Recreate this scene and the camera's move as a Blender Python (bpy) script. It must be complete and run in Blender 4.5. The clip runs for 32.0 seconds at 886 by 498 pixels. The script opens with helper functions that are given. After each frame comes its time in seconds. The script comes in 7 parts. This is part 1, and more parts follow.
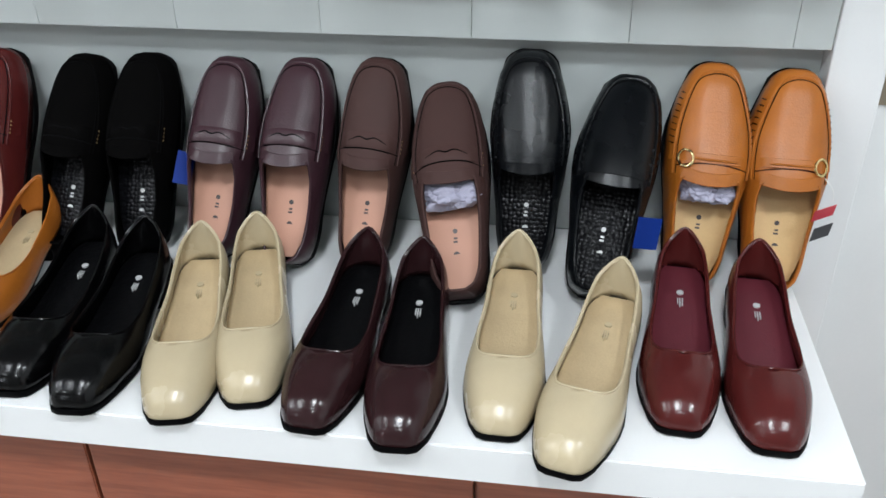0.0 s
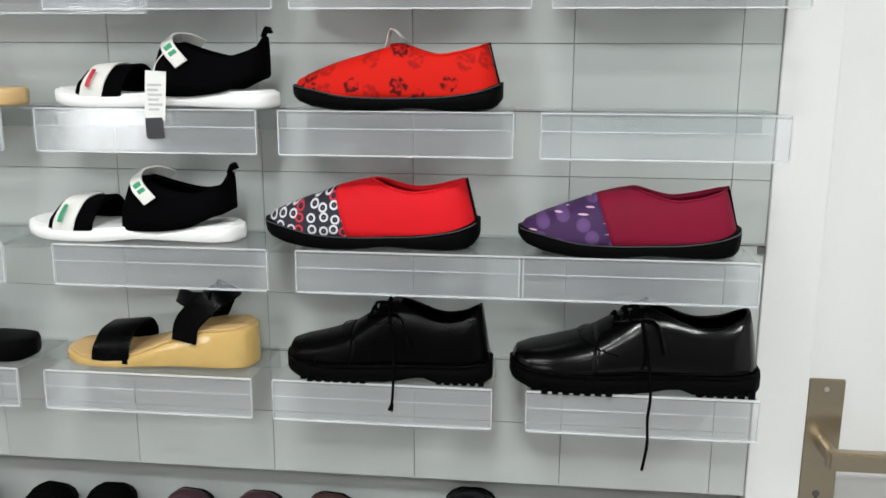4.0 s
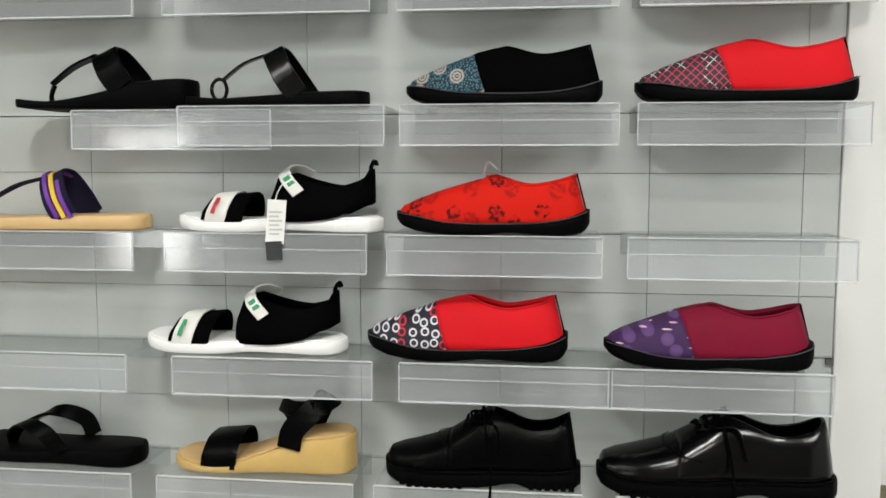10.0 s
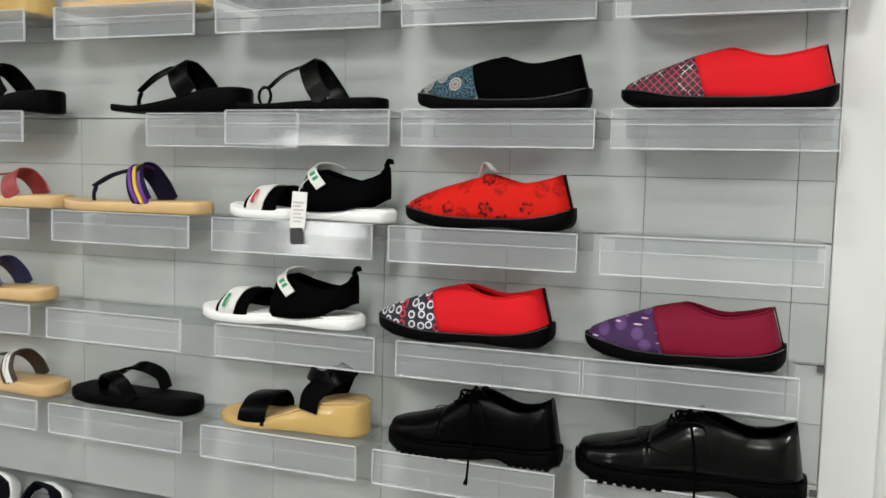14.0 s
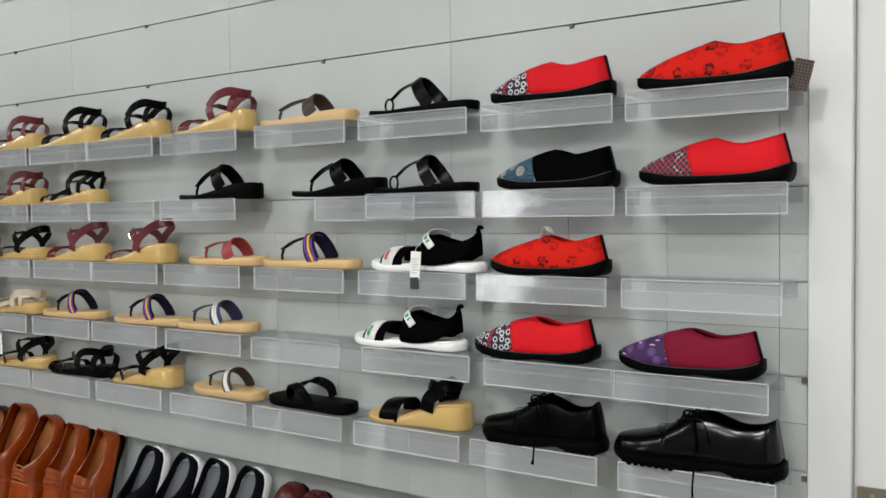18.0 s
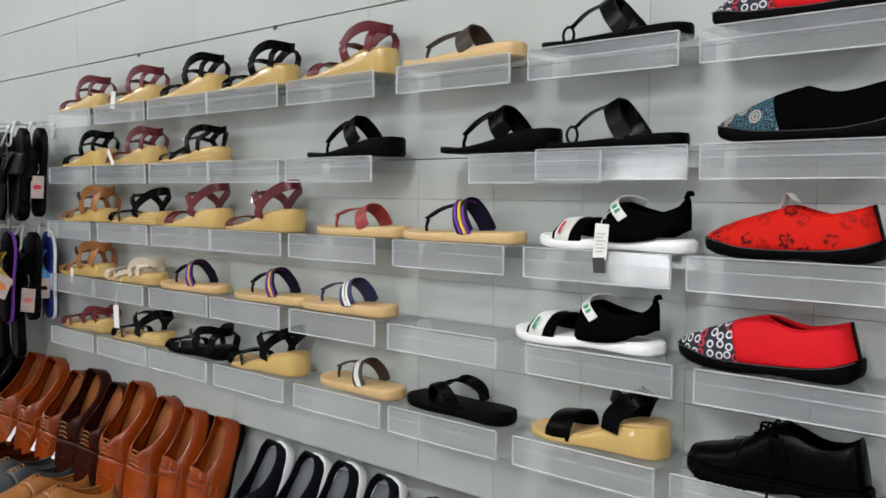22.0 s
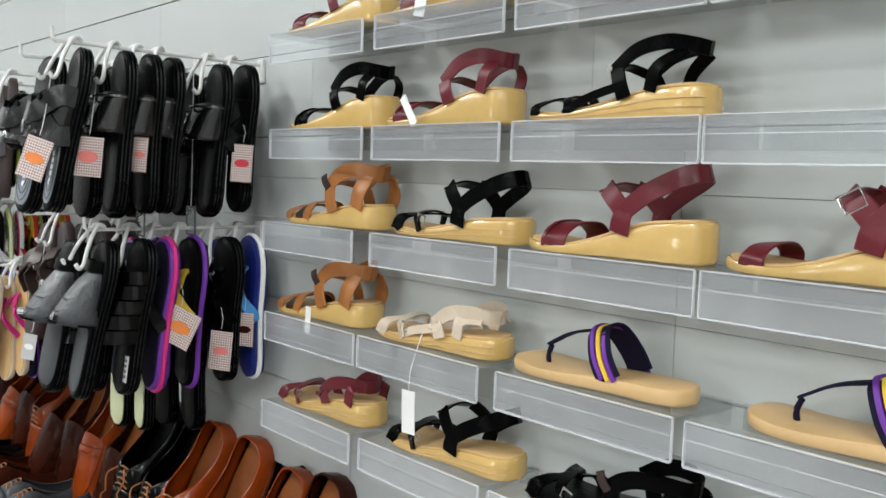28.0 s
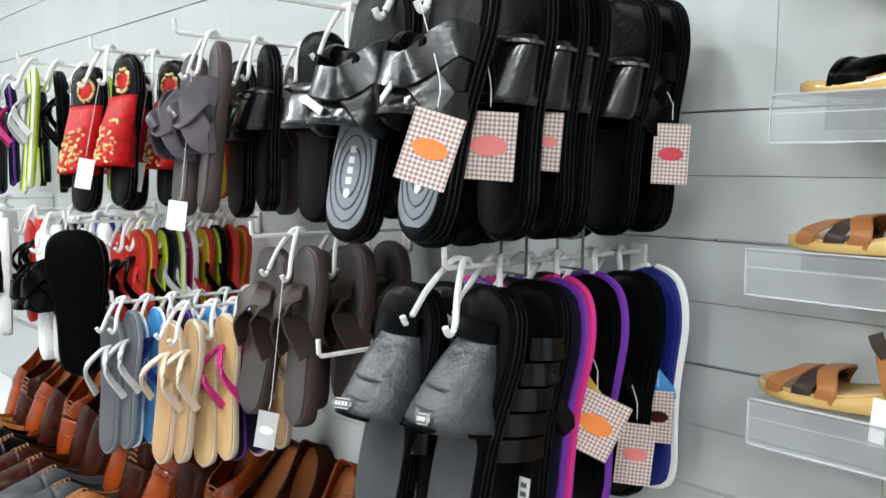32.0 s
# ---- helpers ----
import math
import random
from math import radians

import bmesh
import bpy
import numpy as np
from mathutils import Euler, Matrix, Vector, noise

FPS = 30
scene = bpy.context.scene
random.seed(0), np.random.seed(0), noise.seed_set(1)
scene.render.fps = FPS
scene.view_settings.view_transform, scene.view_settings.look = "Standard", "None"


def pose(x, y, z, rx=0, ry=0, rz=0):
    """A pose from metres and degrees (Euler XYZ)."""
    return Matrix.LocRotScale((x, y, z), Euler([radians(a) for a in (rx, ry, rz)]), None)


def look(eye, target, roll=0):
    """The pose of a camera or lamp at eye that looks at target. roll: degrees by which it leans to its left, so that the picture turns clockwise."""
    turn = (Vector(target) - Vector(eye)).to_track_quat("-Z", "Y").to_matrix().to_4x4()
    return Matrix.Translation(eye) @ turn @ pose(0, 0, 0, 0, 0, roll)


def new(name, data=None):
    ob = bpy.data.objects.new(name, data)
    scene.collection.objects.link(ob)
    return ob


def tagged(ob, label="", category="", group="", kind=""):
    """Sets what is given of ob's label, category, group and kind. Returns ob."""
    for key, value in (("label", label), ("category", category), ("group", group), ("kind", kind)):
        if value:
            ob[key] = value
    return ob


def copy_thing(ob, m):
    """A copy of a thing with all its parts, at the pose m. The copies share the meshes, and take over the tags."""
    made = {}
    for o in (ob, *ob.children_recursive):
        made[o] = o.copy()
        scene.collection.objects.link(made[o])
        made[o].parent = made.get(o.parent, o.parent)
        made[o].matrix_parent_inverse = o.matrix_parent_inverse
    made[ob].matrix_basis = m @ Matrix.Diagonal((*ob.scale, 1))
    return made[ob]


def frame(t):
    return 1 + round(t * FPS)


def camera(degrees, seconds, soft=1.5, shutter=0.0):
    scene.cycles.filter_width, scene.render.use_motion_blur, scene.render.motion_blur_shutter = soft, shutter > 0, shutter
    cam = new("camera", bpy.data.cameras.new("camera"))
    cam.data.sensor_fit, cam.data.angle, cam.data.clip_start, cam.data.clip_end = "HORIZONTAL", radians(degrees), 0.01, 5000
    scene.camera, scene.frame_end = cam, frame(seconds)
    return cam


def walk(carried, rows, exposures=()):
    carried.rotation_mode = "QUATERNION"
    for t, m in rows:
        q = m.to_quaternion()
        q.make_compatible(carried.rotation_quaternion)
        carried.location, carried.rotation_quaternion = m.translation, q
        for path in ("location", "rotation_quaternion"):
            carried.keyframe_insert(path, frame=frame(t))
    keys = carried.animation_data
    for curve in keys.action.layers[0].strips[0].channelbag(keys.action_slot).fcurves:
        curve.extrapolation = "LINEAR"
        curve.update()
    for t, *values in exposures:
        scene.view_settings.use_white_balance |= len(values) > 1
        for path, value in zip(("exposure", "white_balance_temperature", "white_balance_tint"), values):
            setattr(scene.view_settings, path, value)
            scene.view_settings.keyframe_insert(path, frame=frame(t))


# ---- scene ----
cam = camera(54.14, 32.0, soft=1.6)
PATH = [
    (0.0, (-0.3173, -1.0287, 1.1263), (-0.4418, -0.1750, 0.6206), -0.57),
    (0.5, (-0.3202, -1.0277, 1.1371), (-0.4450, -0.1639, 0.6490), -0.29),
    (1.0, (-0.3178, -1.0261, 1.1592), (-0.4449, -0.1465, 0.7007), 0.01),
    (1.5, (-0.3143, -1.0151, 1.1846), (-0.4411, -0.1159, 0.7657), 0.29),
    (2.0, (-0.3018, -1.0084, 1.2178), (-0.4236, -0.0913, 0.8383), 0.41),
    (2.5, (-0.2911, -1.0070, 1.2476), (-0.4074, -0.0724, 0.9114), 0.47),
    (3.0, (-0.2852, -1.0105, 1.2783), (-0.3997, -0.0614, 0.9851), 0.42),
    (3.5, (-0.2835, -1.0168, 1.3158), (-0.3910, -0.0552, 1.0632), 0.46),
    (4.0, (-0.2814, -1.0310, 1.3528), (-0.3869, -0.0605, 1.1359), 0.22),
    (4.5, (-0.2801, -1.0390, 1.3764), (-0.3802, -0.0602, 1.1978), 0.14),
    (6.5, (-0.3265, -1.0247, 1.3814), (-0.3634, -0.0301, 1.2845), -1.27),
    (7.0, (-0.3152, -1.0347, 1.3813), (-0.3661, -0.0402, 1.2894), -1.14),
    (7.5, (-0.3383, -1.0347, 1.3780), (-0.3813, -0.0395, 1.2902), -1.17),
    (8.0, (-0.3539, -1.0438, 1.3759), (-0.4215, -0.0500, 1.2880), -0.95),
    (8.5, (-0.3462, -1.0495, 1.3725), (-0.4346, -0.0572, 1.2859), -0.53),
    (9.0, (-0.3345, -1.0694, 1.3682), (-0.4505, -0.0799, 1.2818), 0.17),
    (9.5, (-0.3472, -1.0904, 1.3757), (-0.4674, -0.1021, 1.2812), 0.19),
    (10.0, (-0.3688, -1.1246, 1.3767), (-0.4896, -0.1365, 1.2815), 0.07),
    (10.5, (-0.3819, -1.1163, 1.3788), (-0.5138, -0.1296, 1.2845), 0.35),
    (11.0, (-0.3747, -1.1121, 1.3802), (-0.5234, -0.1281, 1.2818), 0.69),
    (11.5, (-0.3809, -1.1281, 1.3825), (-0.5063, -0.1403, 1.2904), 0.53),
    (12.0, (-0.3809, -1.1215, 1.3764), (-0.4810, -0.1303, 1.2903), -0.00),
    (12.5, (-0.3728, -1.1444, 1.3737), (-0.4922, -0.1539, 1.3053), -0.11),
    (13.0, (-0.3223, -1.1639, 1.3635), (-0.5198, -0.1849, 1.3131), 1.52),
    (13.5, (-0.1981, -1.1492, 1.3587), (-0.4775, -0.1917, 1.2882), 1.80),
    (15.5, (0.0459, -1.3616, 1.3993), (-0.3787, -0.4608, 1.3078), -0.31),
    (16.0, (0.1054, -1.4066, 1.3987), (-0.3345, -0.5111, 1.3309), -0.46),
    (16.5, (0.1891, -1.4340, 1.3989), (-0.2899, -0.5575, 1.3492), -0.42),
    (17.0, (0.2485, -1.4598, 1.3989), (-0.2621, -0.6011, 1.3542), -0.32),
    (17.5, (0.2637, -1.4693, 1.4063), (-0.2685, -0.6239, 1.3627), -0.62),
    (18.0, (0.2614, -1.4743, 1.4062), (-0.2885, -0.6400, 1.3664), -0.75),
    (18.5, (0.2625, -1.4721, 1.4029), (-0.2995, -0.6461, 1.3600), -0.90),
    (19.0, (0.2684, -1.4616, 1.4033), (-0.3068, -0.6451, 1.3544), -0.72),
    (19.5, (0.2641, -1.4496, 1.3955), (-0.3197, -0.6396, 1.3398), -0.55),
    (20.0, (0.2265, -1.4040, 1.3974), (-0.3661, -0.6007, 1.3370), -0.21),
    (20.5, (0.1613, -1.3486, 1.3966), (-0.4420, -0.5530, 1.3425), 0.02),
    (21.0, (0.0694, -1.2993, 1.3941), (-0.5402, -0.5095, 1.3254), -0.05),
    (21.5, (0.0357, -1.2870, 1.3895), (-0.5945, -0.5139, 1.3174), -0.03),
    (22.0, (-0.0190, -1.2191, 1.3861), (-0.6855, -0.4767, 1.3176), 0.09),
    (22.5, (-0.0521, -1.1189, 1.3832), (-0.7611, -0.4169, 1.3165), 0.76),
    (23.0, (-0.1021, -1.0736, 1.3769), (-0.8308, -0.3928, 1.3030), 1.34),
    (23.5, (-0.2122, -1.0682, 1.3842), (-0.9422, -0.3887, 1.3106), 1.32),
    (24.0, (-0.3394, -1.0811, 1.3918), (-1.0619, -0.3939, 1.3168), 0.87),
    (24.5, (-0.4250, -1.0484, 1.3828), (-1.1482, -0.3619, 1.3064), 0.92),
    (26.5, (-0.8360, -1.0048, 1.3882), (-1.5492, -0.3066, 1.3259), 2.17),
    (27.0, (-0.9744, -0.9527, 1.3716), (-1.6979, -0.2658, 1.3032), 1.85),
    (27.5, (-1.1128, -0.8793, 1.3754), (-1.8453, -0.2033, 1.2949), 2.04),
    (28.0, (-1.2510, -0.8790, 1.3825), (-1.9874, -0.2079, 1.2967), 1.71),
    (28.5, (-1.3820, -0.9067, 1.3897), (-2.1121, -0.2301, 1.2933), 1.31),
    (29.0, (-1.4596, -0.9298, 1.3729), (-2.1834, -0.2473, 1.2711), 1.17),
    (29.5, (-1.5615, -0.9085, 1.3698), (-2.2910, -0.2313, 1.2742), 1.19),
    (30.0, (-1.6793, -0.8742, 1.3735), (-2.4204, -0.2097, 1.2768), 1.30),
    (30.5, (-1.7935, -0.8885, 1.3722), (-2.5399, -0.2302, 1.2749), 1.73),
    (31.0, (-1.9036, -0.9181, 1.3824), (-2.6408, -0.2482, 1.2945), 1.22),
    (31.5, (-1.9996, -0.9442, 1.3792), (-2.7272, -0.2639, 1.2914), 0.61),
    (32.0, (-2.0872, -0.9318, 1.3700), (-2.8309, -0.2692, 1.2805), 0.60),
]
walk(cam, [(t, look(eye, target, roll)) for t, eye, target, roll in PATH], [(0.0, -0.06, 6050, 10), (1.0, 0.10, 5850, 10), (2.0, 0.22, 6000, 10), (3.0, 0.05, 6250, 10), (4.0, -0.20, 6500, 10), (9.0, -0.30, 6850, 10), (14.0, -0.35, 6750, 10), (17.0, -0.47, 6650, 11), (21.0, -0.40, 6500, 11), (24.0, -0.36, 6500, 12), (28.0, -0.06, 6400, 10), (30.0, 0.16, 6150, 10), (32.0, 0.26, 6250, 10)])

# ---- world and light ----
world = bpy.data.worlds.new("world")
scene.world = world
world.use_nodes = True
world.node_tree.nodes["Background"].inputs[0].default_value = (0.8, 0.85, 0.9, 1)
world.node_tree.nodes["Background"].inputs[1].default_value = 0.03
LAMP = 36.0


def ceiling_lamp(x, y, sx, sy, power):
    d = bpy.data.lights.new("ceiling_lamp_light", "AREA")
    d.shape, d.size, d.size_y, d.energy, d.color = "RECTANGLE", sx, sy, power, (0.97, 1.0, 0.985)
    ob = new("ceiling_lamp_light", d)
    ob.matrix_world = pose(x, y, 2.73)
    return tagged(ob, "white glow of an assumed flush ceiling panel lamp", "lamp light")


# last three: unseen back row, added to light the low wall from the front
LAMP_SPOTS = [(0.85, -1.60, 0.32, 0.32, 0.82), (-0.40, -1.60, 0.32, 0.32, 1.04), (-1.75, -1.60, 0.32, 0.32, 0.32), (-3.15, -1.60, 0.32, 0.32, 0.68), (-4.55, -1.60, 0.32, 0.32, 0.85), (-5.75, -1.60, 0.32, 0.32, 0.7), (-0.20, -2.75, 0.32, 0.32, 0.65), (-2.40, -2.75, 0.32, 0.32, 0.40), (-4.60, -2.75, 0.32, 0.32, 0.50)]
for lx, ly, sx, sy, share in LAMP_SPOTS:
    ceiling_lamp(lx, ly, sx, sy, LAMP * share)
scene.view_settings.exposure = 0.0

# ---- materials ----
def nodes(name):
    m = bpy.data.materials.new(name)
    m.use_nodes = True
    nt = m.node_tree
    return m, nt, nt.nodes["Principled BSDF"]


def add(nt, kind, **inputs):
    n = nt.nodes.new(kind)
    for k, v in inputs.items():
        n.inputs[k.replace("_", " ")].default_value = v
    return n


def ramp(nt, src, stops, mode="LINEAR"):
    r = nt.nodes.new("ShaderNodeValToRGB")
    r.color_ramp.interpolation = mode
    el = r.color_ramp.elements
    while len(el) < len(stops):
        el.new(0.5)
    for e, (p, c) in zip(el, stops):
        e.position, e.color = p, (*c, 1) if len(c) == 3 else c
    nt.links.new(src, r.inputs[0])
    return r.outputs[0]


def mix(nt, fac, a, b, how="MIX"):
    m = nt.nodes.new("ShaderNodeMix")
    m.data_type, m.blend_type = "RGBA", how
    for sock, v in ((m.inputs[0], fac), (m.inputs[6], a), (m.inputs[7], b)):
        if isinstance(v, (int, float)):
            sock.default_value = v
        elif isinstance(v, tuple):
            sock.default_value = (*v, 1) if len(v) == 3 else v
        else:
            nt.links.new(v, sock)
    return m.outputs[2]


def coords(nt, scale=(1, 1, 1), kind="Object", rot=(0, 0, 0)):
    tc = nt.nodes.new("ShaderNodeTexCoord")
    mp = nt.nodes.new("ShaderNodeMapping")
    mp.inputs["Scale"].default_value = scale
    mp.inputs["Rotation"].default_value = rot
    nt.links.new(tc.outputs[kind], mp.inputs[0])
    return mp.outputs[0]


def surface(name, color, rough=0.5, metal=0.0, grain=300.0, bump=0.15, vary=0.12, wear=12.0, coat=0.0, spec=0.5, rvary=0.08, sheen=0.0, ripple=0.0):
    """A plain surface with broad stains and fine grain, in object space."""
    m, nt, p = nodes(name)
    v = coords(nt)
    big = add(nt, "ShaderNodeTexNoise", Scale=wear, Detail=4.0)
    fine = add(nt, "ShaderNodeTexNoise", Scale=grain, Detail=2.0)
    for n in (big, fine):
        nt.links.new(v, n.inputs["Vector"])
    c = np.array(color)
    lo, hi = tuple(c * (1 - vary)), tuple(np.minimum(c * (1 + vary), 1.0))
    base = ramp(nt, big.outputs[0], [(0.3, lo), (0.7, hi)])
    base = mix(nt, 0.35 * min(1.0, vary * 4), base, ramp(nt, fine.outputs[0], [(0.3, tuple(c * 0.8)), (0.7, hi)]))
    info = nt.nodes.new("ShaderNodeObjectInfo")
    tone = ramp(nt, info.outputs["Random"], [(0.0, (0.92, 0.92, 0.92)), (1.0, (1.0, 1.0, 1.0))])
    nt.links.new(mix(nt, 1.0, base, tone, "MULTIPLY"), p.inputs["Base Color"])
    rr = nt.nodes.new("ShaderNodeMapRange")
    rr.inputs[3].default_value, rr.inputs[4].default_value = max(0.02, rough - rvary), min(1.0, rough + rvary)
    nt.links.new(big.outputs[0], rr.inputs[0])
    nt.links.new(rr.outputs[0], p.inputs["Roughness"])
    p.inputs["Metallic"].default_value = metal
    p.inputs["Coat Weight"].default_value = coat
    p.inputs["Coat Roughness"].default_value = 0.08
    p.inputs["Specular IOR Level"].default_value = spec
    if sheen:
        p.inputs["Sheen Weight"].default_value = sheen
    if bump:
        b = nt.nodes.new("ShaderNodeBump")
        b.inputs["Strength"].default_value, b.inputs["Distance"].default_value = bump, 0.0015
        nt.links.new(fine.outputs[0], b.inputs["Height"])
        if ripple:
            b2 = nt.nodes.new("ShaderNodeBump")
            b2.inputs["Strength"].default_value, b2.inputs["Distance"].default_value = ripple, 0.01
            nt.links.new(big.outputs[0], b2.inputs["Height"])
            nt.links.new(b.outputs[0], b2.inputs["Normal"])
            b = b2
        nt.links.new(b.outputs[0], p.inputs["Normal"])
    return m


def leather(name, color, rough=0.36, coat=0.15, vary=0.14, spec=0.4, bump=0.2):
    return surface(name, color, rough, grain=420, bump=bump, vary=vary, wear=16, coat=coat, rvary=0.1, ripple=0.10, spec=spec)


def acrylic(name, milk, tint, rough):
    """Clear moulded plastic: see-through, slightly milky, glossier at a slant."""
    m, nt, p = nodes(name)
    nt.nodes.remove(p)
    d = nt.nodes.new("ShaderNodeBsdfDiffuse")
    d.inputs[0].default_value = (*tint, 1)
    t = nt.nodes.new("ShaderNodeBsdfTransparent")
    t.inputs[0].default_value = (0.97, 0.98, 0.98, 1)
    g = nt.nodes.new("ShaderNodeBsdfGlossy")
    g.inputs["Roughness"].default_value = rough
    big = add(nt, "ShaderNodeTexNoise", Scale=9.0, Detail=3.0)
    nt.links.new(coords(nt), big.inputs["Vector"])
    rng = nt.nodes.new("ShaderNodeMapRange")
    rng.inputs[3].default_value, rng.inputs[4].default_value = milk * 0.6, milk * 1.4
    nt.links.new(big.outputs[0], rng.inputs[0])
    body = nt.nodes.new("ShaderNodeMixShader")
    nt.links.new(rng.outputs[0], body.inputs[0])
    nt.links.new(t.outputs[0], body.inputs[1])
    nt.links.new(d.outputs[0], body.inputs[2])
    slant = nt.nodes.new("ShaderNodeLayerWeight")
    power = nt.nodes.new("ShaderNodeMath")
    power.operation = "POWER"
    power.inputs[1].default_value = 5.0
    nt.links.new(slant.outputs["Facing"], power.inputs[0])
    gloss = nt.nodes.new("ShaderNodeMath")
    gloss.operation = "MULTIPLY_ADD"
    gloss.inputs[1].default_value, gloss.inputs[2].default_value = 0.5, 0.045
    nt.links.new(power.outputs[0], gloss.inputs[0])
    out = nt.nodes.new("ShaderNodeMixShader")
    nt.links.new(gloss.outputs[0], out.inputs[0])
    nt.links.new(body.outputs[0], out.inputs[1])
    nt.links.new(g.outputs[0], out.inputs[2])
    nt.links.new(out.outputs[0], nt.nodes["Material Output"].inputs[0])
    return m


def wood(name, a, b, rough=0.35, coat=0.2):
    m, nt, p = nodes(name)
    n = add(nt, "ShaderNodeTexNoise", Scale=3.0, Detail=6.0, Roughness=0.65)
    nt.links.new(coords(nt, (3, 3, 40) if name.endswith("z") else (3, 40, 40)), n.inputs["Vector"])
    nt.links.new(ramp(nt, n.outputs[0], [(0.3, a), (0.7, b)]), p.inputs["Base Color"])
    p.inputs["Roughness"].default_value, p.inputs["Coat Weight"].default_value = rough, coat
    return m


